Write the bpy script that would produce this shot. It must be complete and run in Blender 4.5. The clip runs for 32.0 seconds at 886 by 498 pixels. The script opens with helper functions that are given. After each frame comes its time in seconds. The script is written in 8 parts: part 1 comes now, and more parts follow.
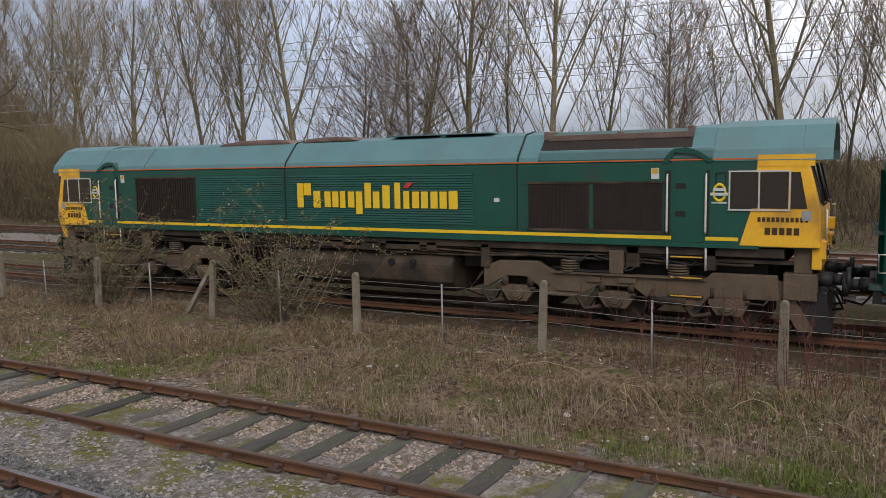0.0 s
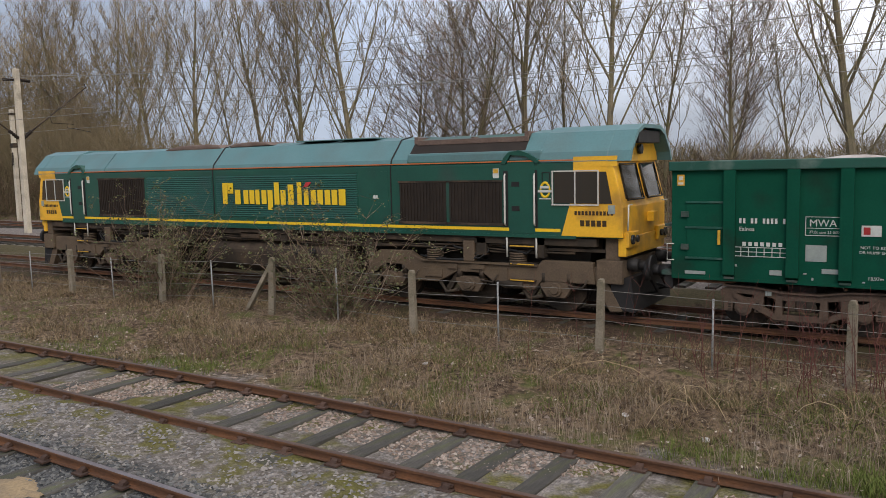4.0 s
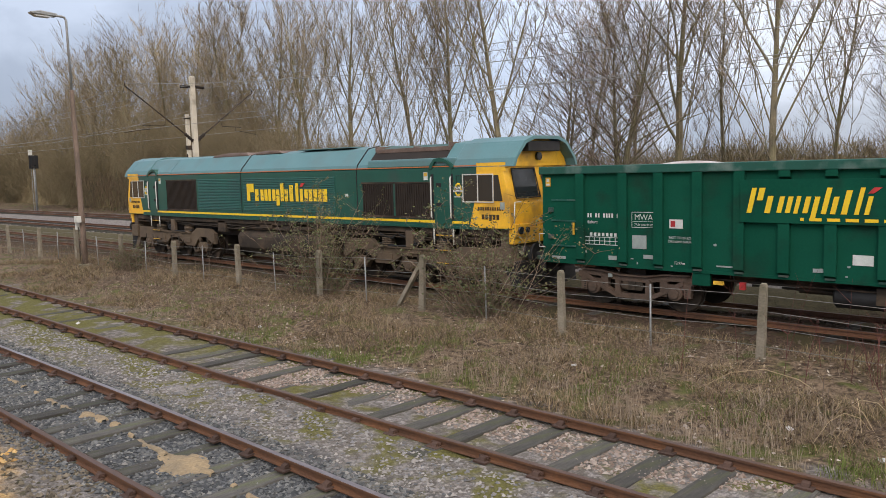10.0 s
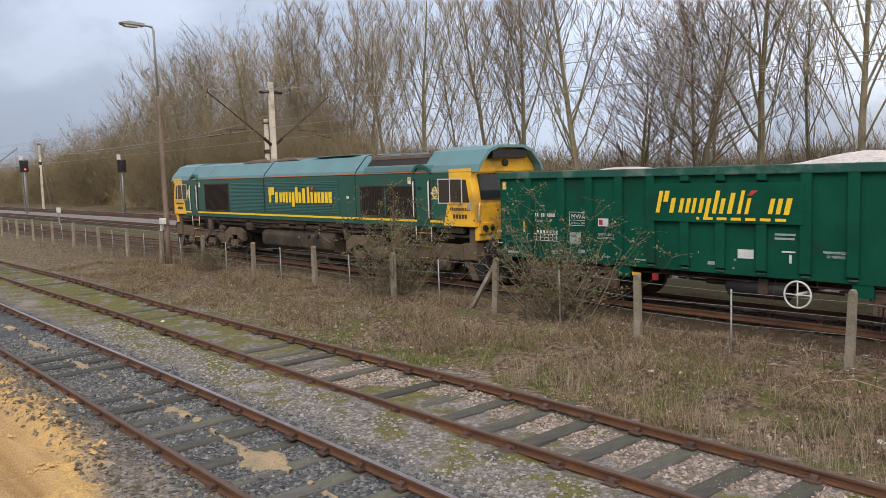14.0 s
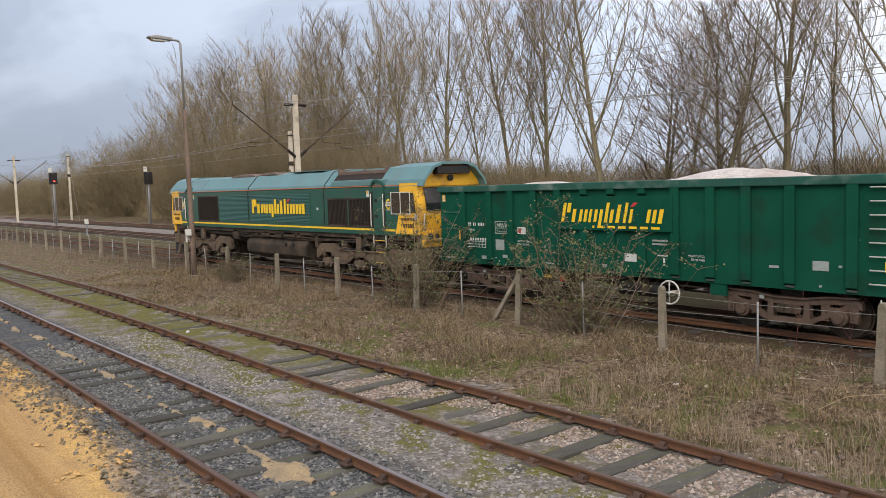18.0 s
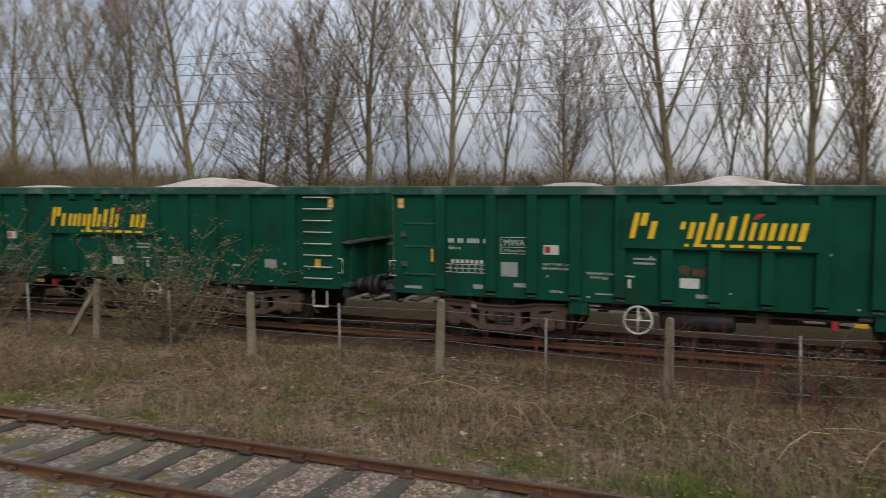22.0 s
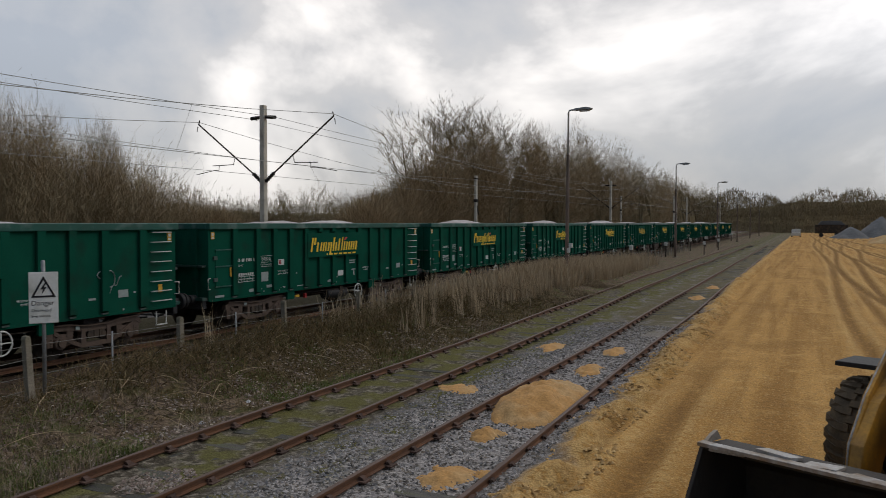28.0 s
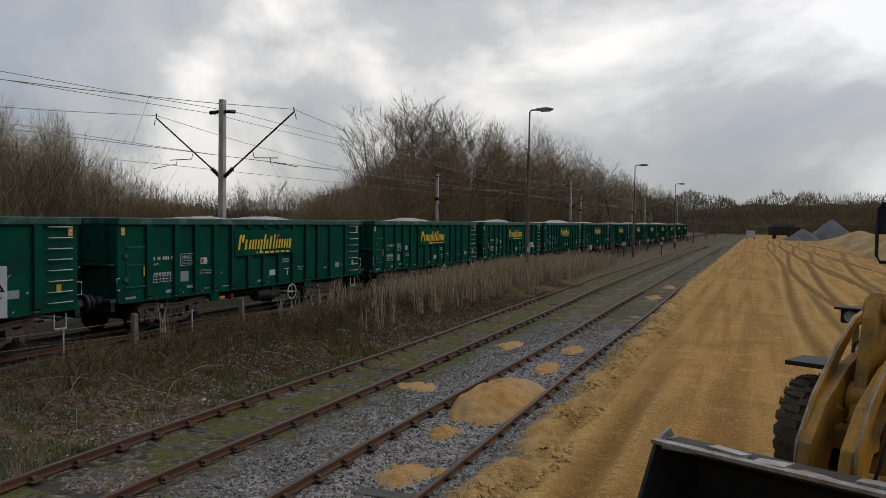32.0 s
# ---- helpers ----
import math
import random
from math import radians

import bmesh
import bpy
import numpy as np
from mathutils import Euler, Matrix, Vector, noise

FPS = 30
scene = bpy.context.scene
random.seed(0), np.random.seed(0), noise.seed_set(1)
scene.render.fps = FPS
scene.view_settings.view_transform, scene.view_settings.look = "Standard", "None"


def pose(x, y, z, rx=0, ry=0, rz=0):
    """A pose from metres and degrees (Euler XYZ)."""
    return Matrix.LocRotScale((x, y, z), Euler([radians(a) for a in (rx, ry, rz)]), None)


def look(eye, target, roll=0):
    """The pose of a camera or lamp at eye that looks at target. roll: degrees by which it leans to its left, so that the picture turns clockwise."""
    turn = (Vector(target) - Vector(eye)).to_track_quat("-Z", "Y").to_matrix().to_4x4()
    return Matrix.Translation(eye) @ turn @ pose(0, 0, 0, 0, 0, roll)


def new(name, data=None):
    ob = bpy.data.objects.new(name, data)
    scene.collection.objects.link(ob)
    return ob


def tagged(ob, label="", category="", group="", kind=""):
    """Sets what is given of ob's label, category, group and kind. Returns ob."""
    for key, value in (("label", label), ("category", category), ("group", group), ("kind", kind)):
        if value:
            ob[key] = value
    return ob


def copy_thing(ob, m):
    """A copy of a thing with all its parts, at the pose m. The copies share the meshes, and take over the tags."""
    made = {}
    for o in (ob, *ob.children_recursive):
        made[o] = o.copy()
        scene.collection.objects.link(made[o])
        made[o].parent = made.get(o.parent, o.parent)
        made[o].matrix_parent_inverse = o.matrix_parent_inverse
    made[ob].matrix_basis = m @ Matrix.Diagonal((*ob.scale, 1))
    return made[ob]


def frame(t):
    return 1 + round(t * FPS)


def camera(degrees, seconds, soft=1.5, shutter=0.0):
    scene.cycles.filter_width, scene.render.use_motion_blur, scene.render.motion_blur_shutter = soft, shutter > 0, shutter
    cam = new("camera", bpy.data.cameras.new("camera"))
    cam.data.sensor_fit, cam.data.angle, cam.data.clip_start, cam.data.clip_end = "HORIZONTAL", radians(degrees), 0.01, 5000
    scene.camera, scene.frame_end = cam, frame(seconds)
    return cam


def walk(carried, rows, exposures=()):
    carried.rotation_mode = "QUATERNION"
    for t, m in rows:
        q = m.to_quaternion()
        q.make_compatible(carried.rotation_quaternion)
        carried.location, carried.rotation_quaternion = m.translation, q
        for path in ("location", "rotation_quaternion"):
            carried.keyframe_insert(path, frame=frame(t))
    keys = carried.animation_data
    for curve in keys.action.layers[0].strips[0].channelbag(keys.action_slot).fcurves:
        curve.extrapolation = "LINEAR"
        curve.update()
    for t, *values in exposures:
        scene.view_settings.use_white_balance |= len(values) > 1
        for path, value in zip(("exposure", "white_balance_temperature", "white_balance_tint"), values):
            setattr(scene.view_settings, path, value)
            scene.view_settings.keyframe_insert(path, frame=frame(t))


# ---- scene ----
cam = camera(58.5, 32.0, soft=0.55, shutter=0.3)
PATH = [
    (0.0, pose(-0.181, 0.328, 3.257, 84.06, 0.96, 28.89)),
    (0.5, pose(-0.184, 0.326, 3.257, 84.04, 1.08, 29.42)),
    (1.0, pose(-0.187, 0.324, 3.257, 84.00, 1.16, 29.98)),
    (1.5, pose(-0.190, 0.322, 3.257, 84.01, 1.18, 30.56)),
    (2.0, pose(-0.193, 0.320, 3.257, 83.99, 1.17, 31.13)),
    (2.5, pose(-0.196, 0.319, 3.257, 84.00, 1.26, 31.65)),
    (3.0, pose(-0.199, 0.317, 3.257, 83.99, 1.26, 32.11)),
    (3.5, pose(-0.201, 0.316, 3.257, 84.00, 1.28, 32.50)),
    (5.5, pose(-0.211, 0.309, 3.257, 83.84, 1.37, 34.34)),
    (6.0, pose(-0.216, 0.306, 3.257, 83.84, 1.36, 35.29)),
    (6.5, pose(-0.222, 0.302, 3.257, 83.84, 1.45, 36.28)),
    (7.0, pose(-0.227, 0.297, 3.257, 83.85, 1.49, 37.37)),
    (7.5, pose(-0.233, 0.293, 3.257, 83.89, 1.47, 38.43)),
    (8.0, pose(-0.238, 0.289, 3.257, 83.94, 1.46, 39.49)),
    (8.5, pose(-0.243, 0.284, 3.257, 84.00, 1.48, 40.57)),
    (9.0, pose(-0.249, 0.280, 3.257, 84.08, 1.52, 41.63)),
    (9.5, pose(-0.253, 0.276, 3.257, 84.16, 1.49, 42.58)),
    (10.0, pose(-0.257, 0.272, 3.257, 84.19, 1.54, 43.37)),
    (10.5, pose(-0.260, 0.269, 3.257, 84.20, 1.56, 44.04)),
    (11.0, pose(-0.263, 0.266, 3.257, 84.23, 1.58, 44.73)),
    (11.5, pose(-0.266, 0.263, 3.257, 84.25, 1.71, 45.40)),
    (12.0, pose(-0.270, 0.260, 3.257, 84.30, 1.72, 46.09)),
    (12.5, pose(-0.273, 0.256, 3.257, 84.36, 1.73, 46.77)),
    (13.0, pose(-0.276, 0.253, 3.257, 84.42, 1.72, 47.44)),
    (13.5, pose(-0.278, 0.250, 3.257, 84.49, 1.72, 48.05)),
    (14.0, pose(-0.281, 0.248, 3.257, 84.53, 1.71, 48.59)),
    (14.5, pose(-0.283, 0.245, 3.257, 84.59, 1.68, 49.04)),
    (15.0, pose(-0.284, 0.243, 3.257, 84.65, 1.69, 49.42)),
    (15.5, pose(-0.286, 0.242, 3.257, 84.71, 1.62, 49.72)),
    (17.5, pose(-0.288, 0.240, 3.257, 85.25, 1.61, 50.20)),
    (18.0, pose(-0.288, 0.240, 3.257, 85.42, 1.75, 50.22)),
    (18.5, pose(-0.288, 0.239, 3.257, 85.57, 1.93, 50.24)),
    (19.0, pose(-0.288, 0.239, 3.257, 85.69, 2.06, 50.23)),
    (19.5, pose(-0.288, 0.240, 3.257, 85.78, 2.22, 50.20)),
    (20.0, pose(-0.286, 0.242, 3.257, 85.89, 2.29, 49.75)),
    (20.5, pose(-0.271, 0.259, 3.257, 85.83, 2.07, 46.29)),
    (21.0, pose(-0.238, 0.289, 3.257, 85.52, 1.22, 39.42)),
    (21.5, pose(-0.190, 0.322, 3.257, 85.47, 0.51, 30.55)),
    (22.0, pose(-0.139, 0.348, 3.257, 85.37, 0.18, 21.74)),
    (22.5, pose(-0.085, 0.365, 3.257, 85.44, 0.03, 13.11)),
    (23.0, pose(-0.026, 0.373, 3.257, 85.77, -0.29, 3.95)),
    (23.5, pose(0.034, 0.373, 3.257, 86.24, -0.38, -5.20)),
    (24.0, pose(0.092, 0.363, 3.257, 86.68, -0.39, -14.30)),
    (24.5, pose(0.148, 0.344, 3.257, 87.11, -0.38, -23.29)),
    (25.0, pose(0.195, 0.319, 3.257, 87.25, 0.22, -31.40)),
    (25.5, pose(0.235, 0.291, 3.257, 87.49, 0.34, -38.94)),
    (26.0, pose(0.268, 0.261, 3.257, 87.61, -0.17, -45.76)),
    (26.5, pose(0.294, 0.231, 3.257, 87.80, 0.01, -51.86)),
    (28.5, pose(0.346, 0.142, 3.257, 88.13, -0.13, -67.70)),
    (29.0, pose(0.349, 0.136, 3.257, 88.14, -0.11, -68.63)),
    (29.5, pose(0.349, 0.136, 3.257, 88.17, -0.22, -68.69)),
    (30.0, pose(0.349, 0.136, 3.257, 88.19, -0.25, -68.69)),
    (30.5, pose(0.349, 0.136, 3.257, 88.15, -0.41, -68.63)),
    (31.0, pose(0.348, 0.137, 3.257, 88.13, -0.49, -68.52)),
    (31.5, pose(0.348, 0.138, 3.257, 88.07, -0.62, -68.38)),
    (32.0, pose(0.348, 0.139, 3.257, 87.97, -0.76, -68.18)),
]
EXPO = [(0, 0.16, 7250, 13), (3.5, 0.24, 7250, 13), (6, 0.38, 7250, 13), (9, 0.58, 7250, 13), (17.5, 0.64, 7450, 13), (19, 0.64, 7500, 13), (20.5, 0.62, 7600, 13), (21, 0.5, 7600, 13), (22, 0.04, 7600, 12),
        (23, -0.22, 7600, 13), (24, -0.16, 7300, 12), (25, -0.22, 7100, 12), (26, -0.34, 6900, 11), (29, -0.76, 6800, 9), (32, -0.82, 6700, 8)]
walk(cam, PATH, EXPO)

# ---- world and light: a bright overcast sky with grey cloud banks ----
world = bpy.data.worlds.new("overcast_sky")
scene.world = world
world.use_nodes = True
wt = world.node_tree
wn, wl = wt.nodes, wt.links
wbg = wn["Background"]
sky = wn.new("ShaderNodeTexSky")
sky.sky_type = "NISHITA"
sky.sun_disc = False
sky.sun_elevation = radians(41.5)
sky.sun_rotation = radians(149.0)
tc = wn.new("ShaderNodeTexCoord")
wmap = wn.new("ShaderNodeMapping")
wmap.inputs["Scale"].default_value = (1.0, 1.0, 1.7)
wmap.inputs["Location"].default_value = (1.7, 0.6, 0.3)
wl.new(tc.outputs["Generated"], wmap.inputs["Vector"])
cl1 = wn.new("ShaderNodeTexNoise")
cl1.inputs["Scale"].default_value = 2.6
cl1.inputs["Detail"].default_value = 7
cl1.inputs["Roughness"].default_value = 0.52
cl1.inputs["Distortion"].default_value = 0.4
wl.new(wmap.outputs[0], cl1.inputs["Vector"])
ramp = wn.new("ShaderNodeValToRGB")
els = ramp.color_ramp.elements
els[0].position, els[0].color = 0.34, (0.43, 0.475, 0.55, 1)
els[1].position, els[1].color = 0.58, (1.1, 1.09, 1.1, 1)
mid = els.new(0.48)
mid.color = (0.62, 0.63, 0.66, 1)
wl.new(cl1.outputs["Fac"], ramp.inputs[0])
skymul = wn.new("ShaderNodeMixRGB")
skymul.blend_type = "MULTIPLY"
skymul.inputs[0].default_value = 1
skymul.inputs[2].default_value = (0.11, 0.11, 0.11, 1)
wl.new(sky.outputs[0], skymul.inputs[1])
wmix = wn.new("ShaderNodeMixRGB")
wmix.inputs[0].default_value = 0.88
wl.new(skymul.outputs[0], wmix.inputs[1])
wl.new(ramp.outputs[0], wmix.inputs[2])
# the cloud is brightest round the hidden low sun and dull on the other side
norm = wn.new("ShaderNodeVectorMath")
norm.operation = "NORMALIZE"
wl.new(tc.outputs["Generated"], norm.inputs[0])
dot = wn.new("ShaderNodeVectorMath")
dot.operation = "DOT_PRODUCT"
dot.inputs[1].default_value = (0.78, 0.4, 0.48)
wl.new(norm.outputs[0], dot.inputs[0])
glow = wn.new("ShaderNodeMapRange")
glow.interpolation_type = "SMOOTHSTEP"
glow.inputs["From Min"].default_value, glow.inputs["From Max"].default_value = 0.05, 1.0
glow.inputs["To Min"].default_value, glow.inputs["To Max"].default_value = 0.82, 1.75
wl.new(dot.outputs["Value"], glow.inputs["Value"])
# bluer away from the sun, faintly warm near it
cool = wn.new("ShaderNodeMapRange")
cool.inputs["From Min"].default_value, cool.inputs["From Max"].default_value = -0.1, 0.95
wl.new(dot.outputs["Value"], cool.inputs["Value"])
tint = wn.new("ShaderNodeMixRGB")
tint.inputs[1].default_value = (0.74, 0.92, 1.2, 1)
tint.inputs[2].default_value = (1.02, 1.0, 0.99, 1)
wl.new(cool.outputs[0], tint.inputs[0])
tinted = wn.new("ShaderNodeMixRGB")
tinted.blend_type = "MULTIPLY"
tinted.inputs[0].default_value = 1
soft_cloud = wn.new("ShaderNodeMixRGB")
soft_cloud.inputs[1].default_value = (0.66, 0.67, 0.7, 1)
even = wn.new("ShaderNodeMapRange")
even.inputs["From Min"].default_value, even.inputs["From Max"].default_value = -0.4, 0.6
even.inputs["To Min"].default_value, even.inputs["To Max"].default_value = 0.4, 1.0
wl.new(dot.outputs["Value"], even.inputs["Value"])
wl.new(even.outputs[0], soft_cloud.inputs[0])
wl.new(wmix.outputs[0], soft_cloud.inputs[2])
wl.new(soft_cloud.outputs[0], tinted.inputs[1])
wl.new(tint.outputs[0], tinted.inputs[2])
wl.new(tinted.outputs[0], wbg.inputs[0])
# an overcast sky is duller towards the horizon
height = wn.new("ShaderNodeSeparateXYZ")
wl.new(norm.outputs[0], height.inputs[0])
low = wn.new("ShaderNodeMapRange")
low.inputs["From Min"].default_value, low.inputs["From Max"].default_value = 0.0, 0.2
low.inputs["To Min"].default_value, low.inputs["To Max"].default_value = 0.74, 1.0
wl.new(height.outputs["Z"], low.inputs["Value"])
dim = wn.new("ShaderNodeMath")
dim.operation = "MULTIPLY"
wl.new(glow.outputs[0], dim.inputs[0])
wl.new(low.outputs[0], dim.inputs[1])
away = wn.new("ShaderNodeMapRange")
away.inputs["From Min"].default_value, away.inputs["From Max"].default_value = -0.65, 0.0
away.inputs["To Min"].default_value, away.inputs["To Max"].default_value = 0.76, 1.0
wl.new(dot.outputs["Value"], away.inputs["Value"])
dull = wn.new("ShaderNodeMath")
dull.operation = "MULTIPLY"
wl.new(dim.outputs[0], dull.inputs[0])
wl.new(away.outputs[0], dull.inputs[1])
wl.new(dull.outputs[0], wbg.inputs[1])
sun = bpy.data.lights.new("sun", "SUN")
sun.energy, sun.angle, sun.color = 1.25, radians(35), (1.0, 0.94, 0.88)
sun_ob = new("sun", sun)
sun_ob.matrix_world = look((36, -60, 62), (0, 0, 0))

# ---- materials ----
def surf(name, c1, c2=None, scale=3.0, rough=0.7, metal=0.0, bump=0.15, fine=40.0, stain=None, amount=0.45,
         sscale=0.8, dist=0.01, rand=0.0, stretch=None, spec=0.4):
    """A worn surface: two colours in broad noise, a fine grain, a stain with a shape of its own, and relief."""
    m = bpy.data.materials.new(name)
    m.use_nodes = True
    n, l = m.node_tree.nodes, m.node_tree.links
    b = n["Principled BSDF"]
    c2 = c2 or tuple(v * 0.7 for v in c1)
    co = n.new("ShaderNodeTexCoord")
    vec = co.outputs["Object"]
    if stretch:
        mp = n.new("ShaderNodeMapping")
        mp.inputs["Scale"].default_value = stretch
        l.new(vec, mp.inputs["Vector"])
        vec = mp.outputs[0]

    def noisy(s, d=4):
        t = n.new("ShaderNodeTexNoise")
        t.inputs["Scale"].default_value = s
        t.inputs["Detail"].default_value = d
        l.new(vec, t.inputs["Vector"])
        return t.outputs["Fac"]

    def ramped(f, a, z):
        r = n.new("ShaderNodeMapRange")
        r.inputs["From Min"].default_value, r.inputs["From Max"].default_value = a, z
        l.new(f, r.inputs["Value"])
        return r.outputs[0]

    def mixed(f, a, z):
        x = n.new("ShaderNodeMixRGB")
        if f is not None:
            l.new(f, x.inputs[0])
        for i, v in ((1, a), (2, z)):
            if isinstance(v, tuple):
                x.inputs[i].default_value = (*v[:3], 1)
            else:
                l.new(v, x.inputs[i])
        return x.outputs[0]

    grain = noisy(fine, 3)
    col = mixed(ramped(noisy(scale), 0.32, 0.68), c1, c2)
    if stain:
        f = ramped(noisy(sscale, 6), 0.62 - amount * 0.4, 0.75)
        col = mixed(f, col, stain)
    g = n.new("ShaderNodeMixRGB")
    g.blend_type = "MULTIPLY"
    g.inputs[0].default_value = 0.5 if bump >= 0.1 else 0.14
    l.new(col, g.inputs[1])
    l.new(mixed(ramped(grain, 0.3, 0.7), (0.6, 0.6, 0.6), (1.35, 1.35, 1.35)), g.inputs[2])
    col = g.outputs[0]
    if rand:
        oi = n.new("ShaderNodeObjectInfo")
        h = n.new("ShaderNodeHueSaturation")
        mr = n.new("ShaderNodeMapRange")
        mr.inputs["To Min"].default_value, mr.inputs["To Max"].default_value = 1 - rand, 1 + rand
        l.new(oi.outputs["Random"], mr.inputs["Value"])
        l.new(mr.outputs[0], h.inputs["Value"])
        l.new(col, h.inputs["Color"])
        col = h.outputs[0]
    l.new(col, b.inputs["Base Color"])
    rr = n.new("ShaderNodeMapRange")
    rr.inputs["To Min"].default_value, rr.inputs["To Max"].default_value = max(0, rough - 0.12), min(1, rough + 0.12)
    l.new(grain, rr.inputs["Value"])
    l.new(rr.outputs[0], b.inputs["Roughness"])
    b.inputs["Metallic"].default_value = metal
    b.inputs["Specular IOR Level"].default_value = spec
    if bump:
        bp = n.new("ShaderNodeBump")
        bp.inputs["Strength"].default_value, bp.inputs["Distance"].default_value = bump, dist
        l.new(grain, bp.inputs["Height"])
        l.new(bp.outputs[0], b.inputs["Normal"])
    return m


def islands(name, cols, rough=0.9, spec=0.2):
    """A material for joined small pieces, each with a colour of its own."""
    m = bpy.data.materials.new(name)
    m.use_nodes = True
    n, l = m.node_tree.nodes, m.node_tree.links
    b = n["Principled BSDF"]
    g = n.new("ShaderNodeNewGeometry")
    r = n.new("ShaderNodeValToRGB")
    e = r.color_ramp.elements
    for i, c in enumerate(cols):
        p = i / (len(cols) - 1)
        x = e[0] if i == 0 else (e[-1] if i == len(cols) - 1 else e.new(p))
        x.position, x.color = p, (*c, 1)
    l.new(g.outputs["Random Per Island"], r.inputs[0])
    l.new(r.outputs[0], b.inputs["Base Color"])
    b.inputs["Roughness"].default_value = rough
    b.inputs["Specular IOR Level"].default_value = spec
    return m


M_WAGON = surf("wagon_green_paint", (0.006, 0.077, 0.048), (0.004, 0.062, 0.039), 1.3, 0.7, 0, 0.06, 25, (0.014, 0.042, 0.029), 0.25, 1.4, spec=0.02)
M_WAGRIM = surf("wagon_rim_paint", (0.006, 0.085, 0.062), (0.01, 0.068, 0.05), 2, 0.55, 0, 0.06, 25, (0.13, 0.19, 0.17), 0.25, 2.2)
M_WAGIN = surf("wagon_inside_paint", (0.01, 0.06, 0.045), (0.03, 0.06, 0.05), 2, 0.6, 0, 0.1, 25, (0.1, 0.1, 0.09), 0.5)
M_LOCO = surf("loco_green_paint", (0.009, 0.084, 0.06), (0.006, 0.068, 0.05), 1.2, 0.36, 0, 0.04, 25, (0.03, 0.065, 0.055), 0.3, 0.9)
# roof green made paler and bluer, with the sky's reflection in the colour
M_ROOF = surf("loco_roof_paint", (0.085, 0.2, 0.212), (0.1, 0.215, 0.228), 1.5, 0.4, 0, 0.04, 25, (0.1, 0.175, 0.18), 0.4, 1.2)
M_YELLOW = surf("cab_yellow_paint", (0.84, 0.47, 0.04), (0.78, 0.42, 0.035), 1.5, 0.4, 0, 0.04, 25, (0.36, 0.2, 0.05), 0.35, 1.6)
M_LOGO = surf("signwriting_yellow", (0.82, 0.56, 0.03), (0.78, 0.5, 0.03), 4, 0.45, 0, 0.0, 30)
M_LOGORED = surf("signwriting_red", (0.55, 0.05, 0.05), None, 4, 0.45, 0, 0.0, 30)
M_ORANGE = surf("lining_orange", (0.6, 0.16, 0.05), None, 4, 0.5, 0, 0.0, 30)
M_GRILLE = surf("grille_brown", (0.028, 0.02, 0.015), (0.018, 0.013, 0.01), 3, 0.75, 0, 0.2, 40)
M_UNDER = surf("underframe_grime", (0.042, 0.032, 0.022), (0.024, 0.019, 0.014), 3, 0.8, 0, 0.3, 30, (0.1, 0.068, 0.045), 0.4, 2)
M_BOGIE = surf("wagon_bogie_grime", (0.115, 0.077, 0.054), (0.068, 0.047, 0.035), 4, 0.75, 0, 0.3, 30, (0.1, 0.07, 0.055), 0.4, 3)
M_BOGIEL = surf("loco_bogie_grime", (0.13, 0.093, 0.062), (0.085, 0.062, 0.043), 2.5, 0.8, 0, 0.3, 30, (0.13, 0.095, 0.06), 0.4, 2)
M_FANFRAME = surf("heat_stained_steel", (0.17, 0.12, 0.1), (0.11, 0.075, 0.06), 2, 0.7, 0.1, 0.2, 30, (0.2, 0.15, 0.13), 0.4, 1.5)
M_BLACK = surf("black_rubber", (0.012, 0.012, 0.013), (0.02, 0.02, 0.02), 5, 0.6, 0, 0.1, 40)
M_WHITE = surf("white_paint", (0.62, 0.62, 0.58), (0.5, 0.5, 0.46), 6, 0.5, 0, 0.05, 40)
M_DECAL = surf("white_stencil", (0.6, 0.63, 0.6), (0.48, 0.52, 0.5), 9, 0.55, 0, 0, 50)
M_DECALG = surf("grey_stencil", (0.3, 0.35, 0.33), (0.24, 0.28, 0.27), 9, 0.55, 0, 0, 50)
M_DARKDECAL = surf("dark_stencil", (0.06, 0.035, 0.012), None, 9, 0.55, 0, 0, 50)
M_LABEL = surf("warning_yellow", (0.72, 0.42, 0.05), None, 9, 0.5, 0, 0, 50)
M_RED = surf("red_paint", (0.4, 0.03, 0.03), None, 9, 0.5, 0, 0.05, 50)
M_LOAD = surf("pale_limestone_load", (0.55, 0.52, 0.5), (0.42, 0.38, 0.36), 1.5, 0.95, 0, 0.7, 14, (0.34, 0.28, 0.26), 0.4, 1.2, 0.05)
M_RAIL = surf("rusty_rail", (0.16, 0.072, 0.034), (0.075, 0.04, 0.026), 6, 0.75, 0.1, 0.25, 50, (0.13, 0.06, 0.032), 0.4, 3, 0.004, 0, (0.4, 1, 1))
M_RAILHEAD = surf("rail_head", (0.12, 0.075, 0.06), (0.09, 0.058, 0.046), 3, 0.6, 0.2, 0.1, 40, (0.1, 0.055, 0.035), 0.4, 2, 0.004, 0, (0.3, 1, 1))
M_RAILBRIGHT = surf("polished_rail_head", (0.3, 0.26, 0.26), (0.2, 0.16, 0.15), 3, 0.38, 0.6, 0.1, 40, (0.16, 0.1, 0.08), 0.25, 2, 0.004, 0, (0.3, 1, 1))
M_CHAIR = surf("rusty_chair", (0.06, 0.036, 0.028), (0.085, 0.045, 0.03), 8, 0.85, 0, 0.3, 50, None, 0.4, 2, 0.005, 0.3)
